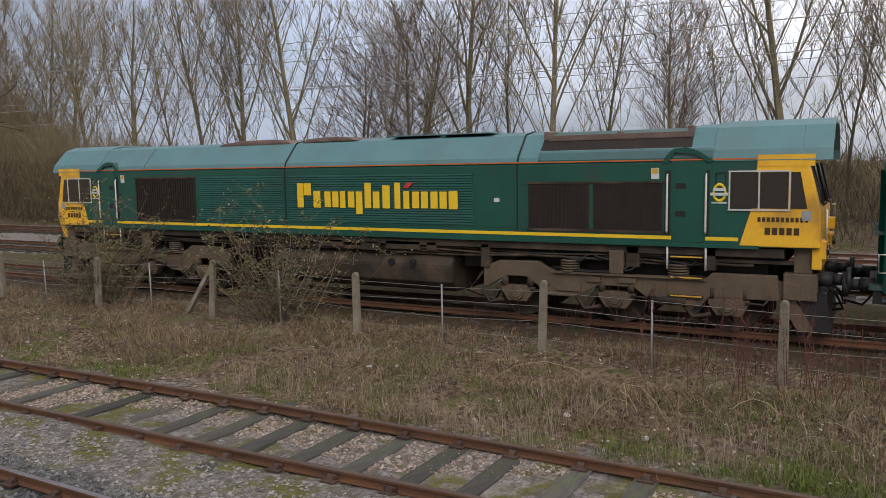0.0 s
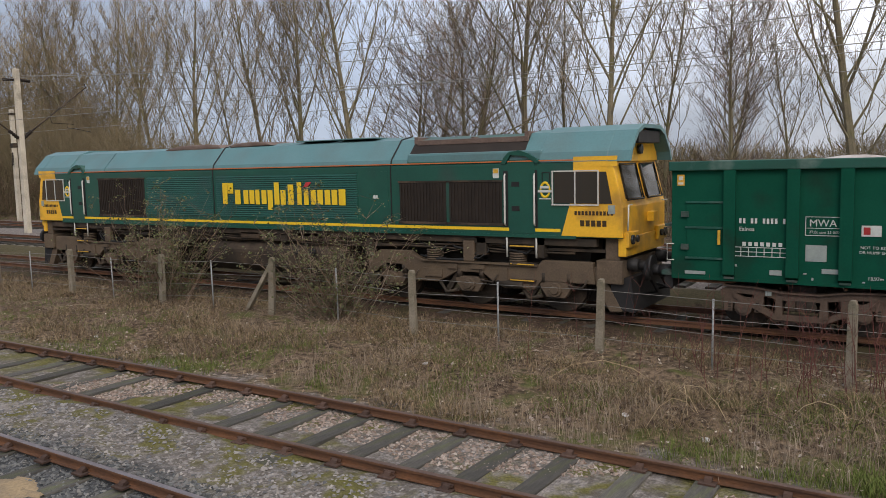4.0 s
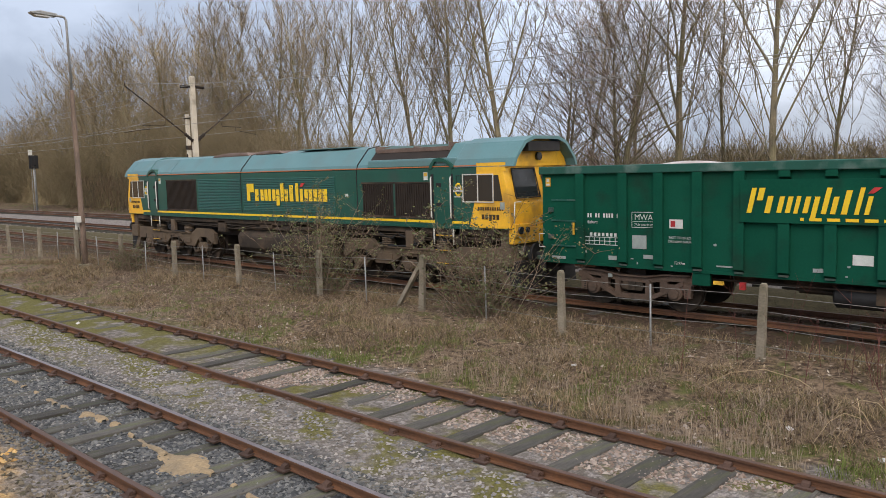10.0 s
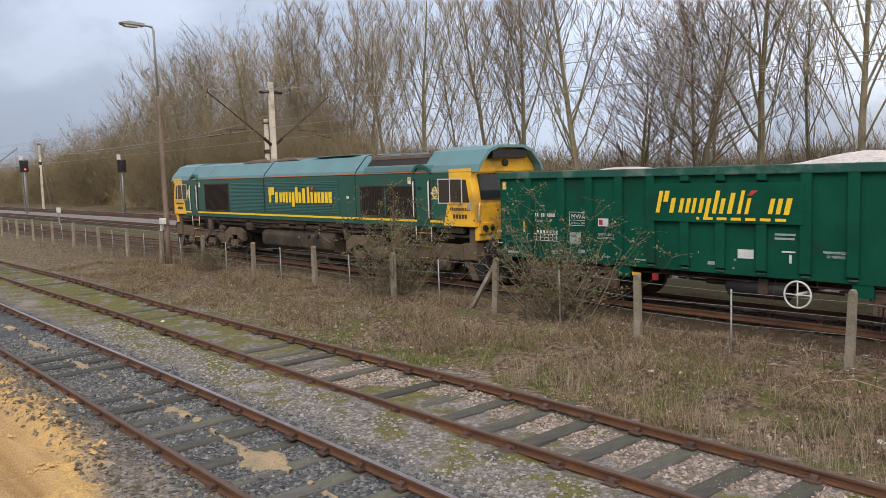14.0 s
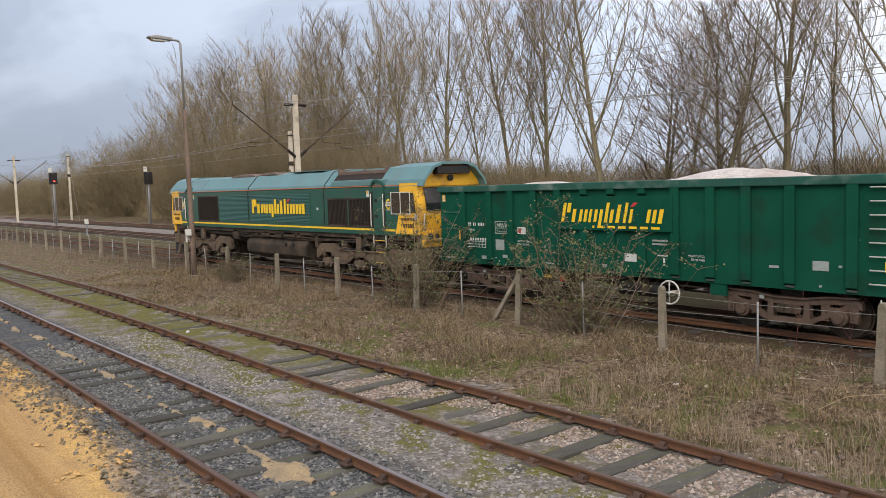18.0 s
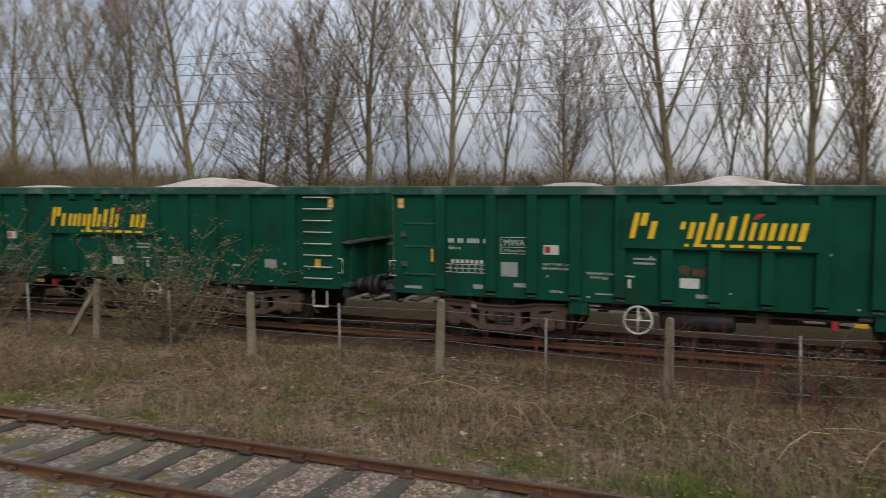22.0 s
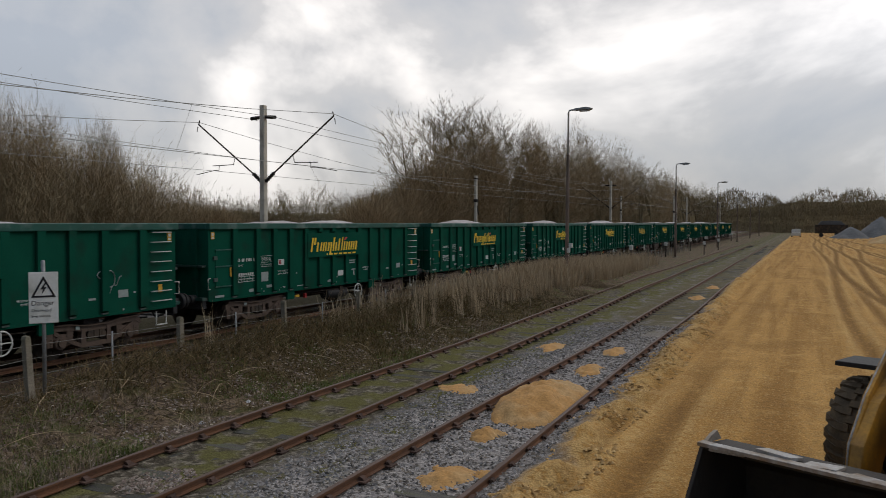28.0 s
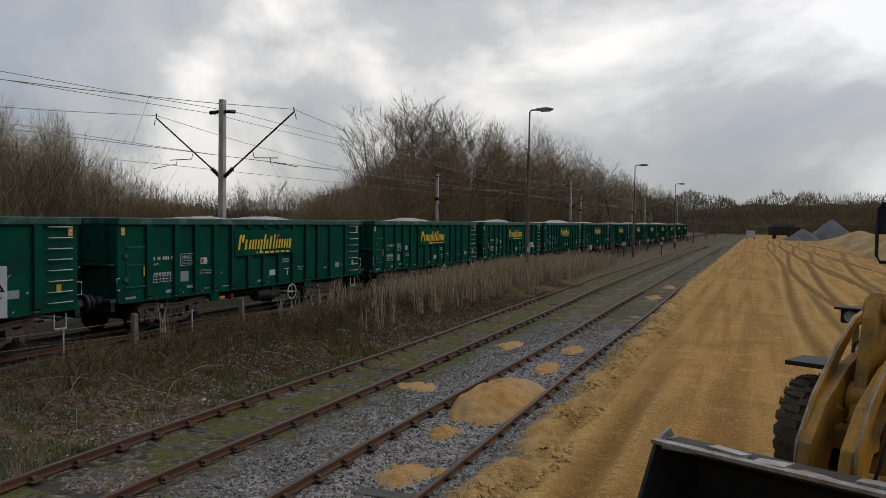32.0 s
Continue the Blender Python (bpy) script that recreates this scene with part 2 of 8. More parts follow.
M_SLEEPER = surf("weathered_sleeper_timber", (0.085, 0.08, 0.07), (0.045, 0.042, 0.04), 5, 0.9, 0, 0.6, 30, (0.08, 0.085, 0.045), 0.35, 3, 0.01, 0.45, (4, 0.6, 4))
M_CONC = surf("weathered_concrete", (0.27, 0.235, 0.18), (0.2, 0.175, 0.135), 4, 0.92, 0, 0.4, 40, (0.13, 0.12, 0.075), 0.4, 3, 0.006, 0.15)
M_MAST = surf("concrete_mast", (0.6, 0.55, 0.45), (0.5, 0.455, 0.37), 1.5, 0.9, 0, 0.3, 30, (0.22, 0.2, 0.16), 0.3, 1.2)
M_POLE = surf("brown_lamp_column", (0.2, 0.142, 0.11), (0.145, 0.104, 0.082), 3, 0.8, 0, 0.4, 30, (0.045, 0.04, 0.03), 0.4, 2, 0.006, 0, (1, 1, 0.3))
M_GALV = surf("galvanised_steel", (0.33, 0.34, 0.34), (0.25, 0.26, 0.26), 5, 0.55, 0.5, 0.1, 40)
M_WIRE = surf("fence_wire", (0.2, 0.19, 0.17), None, 9, 0.6, 0.4, 0, 50)
M_CABLE = surf("contact_wire", (0.34, 0.34, 0.31), None, 9, 0.6, 0.4, 0, 50)
M_GLASS = bpy.data.materials.new("dark_cab_glass")
M_GLASS.use_nodes = True
_g = M_GLASS.node_tree.nodes["Principled BSDF"]
_g.inputs["Base Color"].default_value = (0.02, 0.024, 0.026, 1)
_g.inputs["Roughness"].default_value = 0.06
_g.inputs["Specular IOR Level"].default_value = 0.6


# ---- mesh tools ----
def bx(bm, x0, x1, y0, y1, z0, z1, m=None):
    c = [bm.verts.new((x, y, z)) for x in (x0, x1) for y in (y0, y1) for z in (z0, z1)]
    for f in ((0, 1, 3, 2), (4, 6, 7, 5), (0, 4, 5, 1), (2, 3, 7, 6), (0, 2, 6, 4), (1, 5, 7, 3)):
        bm.faces.new([c[i] for i in f])
    if m is not None:
        bmesh.ops.transform(bm, matrix=m, verts=c)
    return c


def tube(bm, pts, r, n=8, cap=True):
    """A round bar through points; r may be one radius or one for each point."""
    pts = [Vector(p) for p in pts]
    rs = r if isinstance(r, (list, tuple)) else [r] * len(pts)
    rings = []
    for i, p in enumerate(pts):
        d = (pts[min(i + 1, len(pts) - 1)] - pts[max(i - 1, 0)]).normalized()
        u = d.cross(Vector((0, 0, 1)) if abs(d.z) < 0.95 else Vector((1, 0, 0))).normalized()
        v = d.cross(u)
        rings.append([bm.verts.new(p + rs[i] * (math.cos(a) * u + math.sin(a) * v)) for a in (2 * math.pi * k / n for k in range(n))])
    for a, b in zip(rings, rings[1:]):
        for k in range(n):
            f = bm.faces.new((a[k], a[(k + 1) % n], b[(k + 1) % n], b[k]))
            f.smooth = n > 5
    if cap:
        bm.faces.new(rings[0][::-1])
        bm.faces.new(rings[-1])


def prism(bm, pts, a, b, axis="y"):
    """A flat outline swept from a to b. axis y: outline in (x, z); axis x: outline in (y, z); axis z: in (x, y)."""
    def put(p, w):
        return {"y": (p[0], w, p[1]), "x": (w, p[0], p[1]), "z": (p[0], p[1], w)}[axis]
    lo, hi = [bm.verts.new(put(p, a)) for p in pts], [bm.verts.new(put(p, b)) for p in pts]
    bm.faces.new(lo)
    bm.faces.new(hi[::-1])
    for i in range(len(pts)):
        j = (i + 1) % len(pts)
        bm.faces.new((lo[j], lo[i], hi[i], hi[j]))


def ring(bm, centre, r, t, n=20, axis="y", m=6):
    """A torus, for wheels and rims."""
    cx, cy, cz = centre
    g = []
    for i in range(n):
        a = 2 * math.pi * i / n
        row = []
        for j in range(m):
            b = 2 * math.pi * j / m
            q = r + t * math.cos(b)
            s = t * math.sin(b)
            p = {"y": (q * math.cos(a), s, q * math.sin(a)), "x": (s, q * math.cos(a), q * math.sin(a))}[axis]
            row.append(bm.verts.new((cx + p[0], cy + p[1], cz + p[2])))
        g.append(row)
    for i in range(n):
        for j in range(m):
            f = bm.faces.new((g[i][j], g[(i + 1) % n][j], g[(i + 1) % n][(j + 1) % m], g[i][(j + 1) % m]))
            f.smooth = True


def made(name, bm, material, bevel=0.0):
    bmesh.ops.recalc_face_normals(bm, faces=bm.faces)
    if bevel:
        bmesh.ops.bevel(bm, geom=[e for e in bm.edges if e.calc_face_angle(0) > 0.5], offset=bevel, segments=2, affect="EDGES", profile=0.6)
    me = bpy.data.meshes.new(name)
    bm.to_mesh(me)
    bm.free()
    me.materials.append(material)
    return me


def part(name, bm, material, parent, label="", bevel=0.0, at=None):
    ob = new(name, bm if isinstance(bm, bpy.types.Mesh) else made(name, bm, material, bevel))
    ob.parent = parent
    if at is not None:
        ob.matrix_basis = at
    if label:
        ob["label"] = label
    return ob


def single(name, bm, material, label, category, kind="", group="", bevel=0.0, at=None):
    ob = new(name, bm if isinstance(bm, bpy.types.Mesh) else made(name, bm, material, bevel))
    if at is not None:
        ob.matrix_basis = at
    return tagged(ob, label, category, group, kind)


def boxes(*bs):
    bm = bmesh.new()
    for b in bs:
        bx(bm, *b)
    return bm


def raw(name, verts, faces, material, smooth=False):
    me = bpy.data.meshes.new(name)
    me.from_pydata(verts, [], faces)
    me.materials.append(material)
    if smooth:
        me.polygons.foreach_set("use_smooth", [True] * len(me.polygons))
    me.update()
    return me


_texts = {}


def lettering(text, size, spacing=1.0):
    """Flat letters in the built-in font as a mesh in the x, z plane, facing -y, from the left foot."""
    if (text, size) not in _texts:
        cu = bpy.data.curves.new("lettering", "FONT")
        cu.body, cu.size, cu.resolution_u, cu.space_character = text, size, 2, spacing
        ob = new("lettering", cu)
        bpy.context.view_layer.update()
        me = bpy.data.meshes.new_from_object(ob.evaluated_get(bpy.context.evaluated_depsgraph_get()))
        bpy.data.objects.remove(ob)
        me.transform(Matrix.Rotation(radians(90), 4, "X"))
        me.materials.clear()
        _texts[(text, size)] = me
    return _texts[(text, size)]


def letters(name, text, size, material, parent, x, y, z):
    me = lettering(text, size)
    if not me.materials:
        me.materials.append(material)
    ob = new(name, me)
    ob.parent = parent
    ob.matrix_basis = pose(x, y, z)
    return ob

# ---- the ground ----
TRAIN_Y, TRAIN_Z = 16.2, 0.17
MAIN_Y, MAIN_Z = (20.2, 26.2), 0.45


def sm(a, b, v):
    t = min(1, max(0, (v - a) / (b - a)))
    return t * t * (3 - 2 * t)


def yard_edge(x):
    """Where the sand of the yard meets the ballast."""
    return 3.05 + 0.55 * sm(-7, -16, x) + 0.4 * sm(2, 9, x) + 0.35 * sm(18, 45, x) + 0.25 * noise.noise((x * 0.5, 7.0, 0.0))


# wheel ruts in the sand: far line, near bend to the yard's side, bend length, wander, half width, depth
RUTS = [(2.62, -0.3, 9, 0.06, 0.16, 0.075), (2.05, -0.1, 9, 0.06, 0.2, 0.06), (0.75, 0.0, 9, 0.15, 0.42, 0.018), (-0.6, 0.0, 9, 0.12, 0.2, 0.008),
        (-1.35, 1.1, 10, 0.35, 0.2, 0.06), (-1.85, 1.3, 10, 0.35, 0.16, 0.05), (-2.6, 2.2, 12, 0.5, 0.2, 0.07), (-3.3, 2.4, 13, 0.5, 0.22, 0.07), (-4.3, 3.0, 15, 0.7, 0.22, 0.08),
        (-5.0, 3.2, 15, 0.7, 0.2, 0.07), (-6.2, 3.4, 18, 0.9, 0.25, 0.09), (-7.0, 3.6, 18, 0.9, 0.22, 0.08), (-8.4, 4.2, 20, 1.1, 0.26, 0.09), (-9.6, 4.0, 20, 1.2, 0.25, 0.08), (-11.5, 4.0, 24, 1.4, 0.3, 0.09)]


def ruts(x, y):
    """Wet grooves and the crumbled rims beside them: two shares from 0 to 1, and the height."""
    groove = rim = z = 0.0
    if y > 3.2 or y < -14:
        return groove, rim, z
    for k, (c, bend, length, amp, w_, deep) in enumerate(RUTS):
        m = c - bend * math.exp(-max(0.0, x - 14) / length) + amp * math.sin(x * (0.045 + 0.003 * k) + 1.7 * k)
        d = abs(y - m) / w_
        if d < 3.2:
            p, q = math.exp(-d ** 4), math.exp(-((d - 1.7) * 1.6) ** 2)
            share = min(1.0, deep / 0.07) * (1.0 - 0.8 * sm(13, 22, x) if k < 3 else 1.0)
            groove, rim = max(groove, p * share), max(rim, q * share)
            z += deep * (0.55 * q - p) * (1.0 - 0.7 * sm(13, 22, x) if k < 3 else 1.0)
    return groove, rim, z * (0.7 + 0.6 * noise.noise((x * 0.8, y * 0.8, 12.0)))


def ground_z(x, y):
    """The height of the ground: yard, siding beds, grass bank, line bed."""
    n1 = noise.noise((x * 0.35, y * 0.35, 0.0))
    n2 = noise.noise((x * 1.7, y * 1.7, 3.0))
    yard = -0.10 + 0.05 * n1 + 0.02 * n2
    if y < 3.2:
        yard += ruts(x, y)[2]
    edge = yard_edge(x)
    bank = (0.13 + 0.1 * sm(4, 9, x)) * math.exp(-((y - edge + 0.35) / 0.3) ** 2) * (0.6 + 0.8 * n2)
    bed = -0.15 + 0.03 * n2 + 0.02 * n1
    z = yard + (bed - yard) * sm(edge - 0.2, edge + 0.5, y) + bank
    for c in (7.80, 4.62):
        z += 0.045 * sm(0.74, 0.9, abs(y - c)) * sm(1.75, 1.3, abs(y - c)) * (1 + 0.4 * n1)
    grass = 0.03 + 0.13 * n1 + 0.06 * n2
    grass += 0.42 * sm(7.5, 13, x) * sm(52, 38, x) * math.exp(-((y - 11.7) / 0.9) ** 2)
    z += (grass - z) * sm(9.0, 11.2, y)
    line = TRAIN_Z - 0.2 + 0.02 * n2
    z += (line - z) * sm(13.0, 14.4, y)
    main = MAIN_Z - 0.2 + 0.03 * n2
    z += (main - z) * sm(17.6, 18.6, y)
    wood = 0.3 + 0.5 * n1
    z += (wood - z) * sm(28.5, 32, y)
    return z


def ground_material():
    m = bpy.data.materials.new("yard_and_trackside_ground")
    m.use_nodes = True
    n, l = m.node_tree.nodes, m.node_tree.links
    b = n["Principled BSDF"]
    co = n.new("ShaderNodeTexCoord")
    vec = co.outputs["Object"]
    sep = n.new("ShaderNodeSeparateXYZ")
    l.new(vec, sep.inputs[0])

    def tex(s, d=5, kind="ShaderNodeTexNoise"):
        t = n.new(kind)
        t.inputs["Scale"].default_value = s
        if kind == "ShaderNodeTexNoise":
            t.inputs["Detail"].default_value = d
        l.new(vec, t.inputs["Vector"])
        return t

    def calc(op, a, c):
        t = n.new("ShaderNodeMath")
        t.operation = op
        for i, v in ((0, a), (1, c)):
            if isinstance(v, (int, float)):
                t.inputs[i].default_value = v
            else:
                l.new(v, t.inputs[i])
        return t.outputs[0]

    def rng(f, a, z):
        r = n.new("ShaderNodeMapRange")
        r.interpolation_type = "SMOOTHSTEP"
        r.inputs["From Min"].default_value, r.inputs["From Max"].default_value = a, z
        l.new(f, r.inputs["Value"])
        return r.outputs[0]

    def mx(f, a, c, mode="MIX"):
        x = n.new("ShaderNodeMixRGB")
        x.blend_type = mode
        if isinstance(f, (int, float)):
            x.inputs[0].default_value = f
        else:
            l.new(f, x.inputs[0])
        for i, v in ((1, a), (2, c)):
            if isinstance(v, tuple):
                x.inputs[i].default_value = (*v, 1)
            else:
                l.new(v, x.inputs[i])
        return x.outputs[0]

    big, midn, fine = tex(0.35).outputs["Fac"], tex(1.6).outputs["Fac"], tex(9, 4).outputs["Fac"]
    grit = tex(45, 3).outputs["Fac"]
    y = calc("ADD", sep.outputs["Y"], calc("MULTIPLY", calc("SUBTRACT", midn, 0.5), 1.0))
    yw = calc("ADD", sep.outputs["Y"], calc("MULTIPLY", calc("SUBTRACT", midn, 0.5), 2.4))
    vor = tex(24, kind="ShaderNodeTexVoronoi")
    # pale and wet sand, with wheel tracks drawn out along the yard
    mp = n.new("ShaderNodeMapping")
    mp.inputs["Scale"].default_value = (0.05, 1.3, 1)
    mp.inputs["Rotation"].default_value = (0, 0, radians(3))
    l.new(vec, mp.inputs["Vector"])
    tr = n.new("ShaderNodeTexNoise")
    tr.inputs["Scale"].default_value, tr.inputs["Detail"].default_value, tr.inputs["Distortion"].default_value = 1.5, 5, 0.6
    l.new(mp.outputs[0], tr.inputs["Vector"])
    def held(key):
        t = n.new("ShaderNodeAttribute")
        t.attribute_name = key
        return t.outputs["Fac"]

    wxs = calc("ADD", sep.outputs["X"], calc("MULTIPLY", calc("SUBTRACT", midn, 0.5), 6.0))
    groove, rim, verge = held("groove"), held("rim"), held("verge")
    sand = mx(rng(tr.outputs["Fac"], 0.36, 0.62), (0.33, 0.17, 0.046), (0.49, 0.27, 0.08))
    sand = mx(rng(midn, 0.52, 0.78), sand, (0.56, 0.335, 0.112))
    sand = mx(calc("MULTIPLY", rng(big, 0.5, 0.66), 0.6), sand, (0.29, 0.15, 0.043))
    sand = mx(calc("MULTIPLY", rng(fine, 0.5, 0.62), 0.45), sand, (0.2, 0.108, 0.034))
    crumbs = tex(18, 4).outputs["Fac"]
    sand = mx(calc("MULTIPLY", rng(crumbs, 0.56, 0.66), 0.6), sand, (0.62, 0.4, 0.16))
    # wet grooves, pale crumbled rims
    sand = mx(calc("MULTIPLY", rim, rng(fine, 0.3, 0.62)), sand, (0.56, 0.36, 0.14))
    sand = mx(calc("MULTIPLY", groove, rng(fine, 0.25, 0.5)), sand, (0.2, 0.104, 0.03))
    sand = mx(calc("MULTIPLY", rng(wxs, 1.0, -4.0), 0.75), sand, mx(rng(tr.outputs["Fac"], 0.36, 0.62), (0.27, 0.165, 0.075), (0.4, 0.265, 0.135)))
    ye = calc("SUBTRACT", y, verge)
    sand = mx(calc("MULTIPLY", rng(ye, 2.3, 2.75), rng(fine, 0.3, 0.6)), sand, (0.5, 0.32, 0.125))
    # ballast: grey stones, brown fines, pale dust
    stones = mx(vor.outputs["Color"], (0.09, 0.084, 0.08), (0.33, 0.3, 0.28))
    ballast = mx(rng(fine, 0.35, 0.65), (0.12, 0.105, 0.09), stones)
    ballast = mx(rng(big, 0.55, 0.7), ballast, (0.28, 0.255, 0.24))
    # moss between the sidings
    moss = mx(fine, (0.075, 0.07, 0.028), (0.165, 0.152, 0.05))
    soil = mx(rng(fine, 0.4, 0.68), (0.045, 0.036, 0.022), mx(vor.outputs["Color"], (0.09, 0.075, 0.05), (0.3, 0.26, 0.2)))
    tuft = tex(1.7, 5).outputs["Fac"]
    beds = calc("MULTIPLY", rng(sep.outputs["Y"], 6.5, 7.0), rng(sep.outputs["Y"], 9.6, 9.0))
    ballast = mx(calc("MULTIPLY", beds, calc("MULTIPLY", rng(sep.outputs["X"], -2.0, 4.0), 0.85)), ballast, soil)
    mossy = calc("MULTIPLY", calc("MULTIPLY", rng(tuft, 0.4, 0.56), rng(midn, 0.42, 0.54)), calc("MULTIPLY", rng(sep.outputs["Y"], 5.5, 6.1), rng(sep.outputs["Y"], 9.6, 8.8)))
    # the near siding lies in dark bluish stone to the left and paler stone to the right
    dark = mx(vor.outputs["Color"], (0.028, 0.03, 0.033), (0.13, 0.135, 0.14))
    wx = calc("ADD", sep.outputs["X"], calc("MULTIPLY", calc("SUBTRACT", midn, 0.5), 9.0))
    near_b = calc("MULTIPLY", rng(y, 3.3, 3.7), rng(y, 6.0, 5.4))
    ballast = mx(calc("MULTIPLY", near_b, rng(wx, 3.0, -3.0)), ballast, dark)
    ballast = mx(calc("MULTIPLY", calc("MULTIPLY", rng(y, 3.4, 3.9), rng(y, 6.6, 6.1)), calc("MULTIPLY", rng(wx, 2.0, 8.0), rng(wx, 29.0, 21.0))), ballast, mx(vor.outputs["Color"], (0.1, 0.09, 0.082), (0.46, 0.425, 0.4)))
    ballast = mx(mossy, ballast, moss)
    lush = calc("MULTIPLY", calc("MULTIPLY", rng(wx, -11.0, -17.0), rng(midn, 0.36, 0.5)), calc("MULTIPLY", rng(sep.outputs["Y"], 6.0, 6.8), rng(sep.outputs["Y"], 9.2, 8.6)))
    ballast = mx(lush, ballast, moss)
    worn = calc("MULTIPLY", calc("MULTIPLY", rng(wx, 7.0, 14.0), rng(tuft, 0.44, 0.58)), calc("MULTIPLY", rng(y, 5.9, 6.5), rng(y, 9.3, 8.8)))
    ballast = mx(worn, ballast, mx(fine, (0.06, 0.056, 0.018), (0.15, 0.14, 0.042)))
    gone = calc("MULTIPLY", calc("MULTIPLY", rng(wx, 21.0, 30.0), rng(midn, 0.3, 0.5)), calc("MULTIPLY", rng(y, 3.6, 4.1), rng(y, 6.6, 5.9)))
    ballast = mx(gone, ballast, mx(fine, (0.07, 0.062, 0.034), (0.17, 0.14, 0.075)))
    # rough bank: dead grass litter, soil, a little green
    litter = mx(rng(fine, 0.35, 0.65), (0.055, 0.038, 0.026), (0.205, 0.148, 0.1))
    litter = mx(rng(midn, 0.5, 0.66), litter, mx(fine, (0.06, 0.075, 0.022), (0.13, 0.13, 0.045)))
    # browner soil to the right, coloured darker for the dim light on that bank
    litter = mx(calc("MULTIPLY", rng(wx, 9.0, 16.0), rng(wx, 40.0, 30.0)), litter, mx(rng(fine, 0.35, 0.7), (0.036, 0.026, 0.01), (0.115, 0.082, 0.035)))
    litter = mx(rng(big, 0.58, 0.7), litter, (0.11, 0.08, 0.056))
    col = mx(rng(ye, 2.75, 3.2), sand, ballast)
    col = mx(rng(yw, 8.5, 9.3), col, litter)
    # goods line bed: brown stained stone, coloured darker still for shade under the train
    bed = mx(vor.outputs["Color"], (0.028, 0.018, 0.012), (0.11, 0.072, 0.05))
    bed = mx(rng(midn, 0.45, 0.6), bed, (0.06, 0.05, 0.025))
    col = mx(rng(yw, 13.4, 14.3), col, bed)
    grey = mx(vor.outputs["Color"], (0.13, 0.115, 0.105), (0.29, 0.26, 0.24))
    col = mx(rng(yw, 17.3, 18.0), col, mx(fine, (0.05, 0.045, 0.025), (0.12, 0.1, 0.055)))
    col = mx(rng(y, 18.7, 19.1), col, grey)
    col = mx(rng(yw, 28.3, 29.6), col, litter)
    col = mx(0.45, col, mx(rng(grit, 0.3, 0.7), (0.5, 0.5, 0.5), (1.4, 1.4, 1.4)), "MULTIPLY")
    l.new(col, b.inputs["Base Color"])
    b.inputs["Roughness"].default_value = 0.95
    b.inputs["Specular IOR Level"].default_value = 0.15
    h = calc("ADD", calc("MULTIPLY", fine, 0.7), calc("MULTIPLY", vor.outputs["Distance"], 0.5))
    h = calc("ADD", h, calc("MULTIPLY", grit, 0.3))
    h = calc("ADD", h, calc("MULTIPLY", tr.outputs["Fac"], 1.2))
    bp = n.new("ShaderNodeBump")
    bp.inputs["Strength"].default_value, bp.inputs["Distance"].default_value = 0.6, 0.06
    l.new(h, bp.inputs["Height"])
    l.new(bp.outputs[0], b.inputs["Normal"])
    return m


M_GROUND = ground_material()


def spread(lo, hi, near, far, step, grow):
    """Grid lines, close together in the middle and wider apart outwards."""
    a, b = [near], [far]
    while a[-1] > lo:
        a.append(a[-1] - step * grow ** len(a))
    while b[-1] < hi:
        b.append(b[-1] + step * grow ** len(b))
    k = int(round((far - near) / step))
    return a[::-1] + [near + (far - near) * i / k for i in range(1, k)] + b


gx, gy = spread(-2500, 2500, -32, 56, 0.27, 1.07), spread(-1500, 2500, -8.0, 15.5, 0.17, 1.09)
gv = [(x, y, ground_z(x, y)) for y in gy for x in gx]
w = len(gx)
gf = [(j * w + i, j * w + i + 1, (j + 1) * w + i + 1, (j + 1) * w + i) for j in range(len(gy) - 1) for i in range(w - 1)]
ground_mesh = raw("ground", gv, gf, M_GROUND, True)
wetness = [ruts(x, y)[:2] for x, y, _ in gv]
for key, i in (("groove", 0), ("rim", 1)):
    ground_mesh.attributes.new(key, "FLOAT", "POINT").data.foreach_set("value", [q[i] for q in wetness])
ground_mesh.attributes.new("verge", "FLOAT", "POINT").data.foreach_set("value", [yard_edge(x) - 3.05 for x, y, _ in gv])
tagged(new("ground", ground_mesh), "sandy yard, ballast and rough dead grass beside the railway", "ground", kind="structure")


# ---- railway tracks ----
RAIL = [(-0.055, -0.115), (0.055, -0.115), (0.055, -0.104), (0.012, -0.09), (0.012, -0.04), (0.034, -0.032), (0.034, -0.005), (0.026, 0.0),
        (-0.026, 0.0), (-0.034, -0.005), (-0.034, -0.032), (-0.012, -0.04), (-0.012, -0.09), (-0.055, -0.104)]


def wander(x, y):
    """Slack in a little-used track: side and height, growing along the line."""
    return 0.03 * math.sin(x * 0.23 + y), 0.02 * math.sin(x * 0.31 + 2 * y)


def swing(x, y):
    """The far siding bears away from the near one to the right."""
    return 0.16 * sm(3, 10, x) + 0.5 * sm(18, 48, x) if abs(y - 7.8) < 0.1 else 0.0


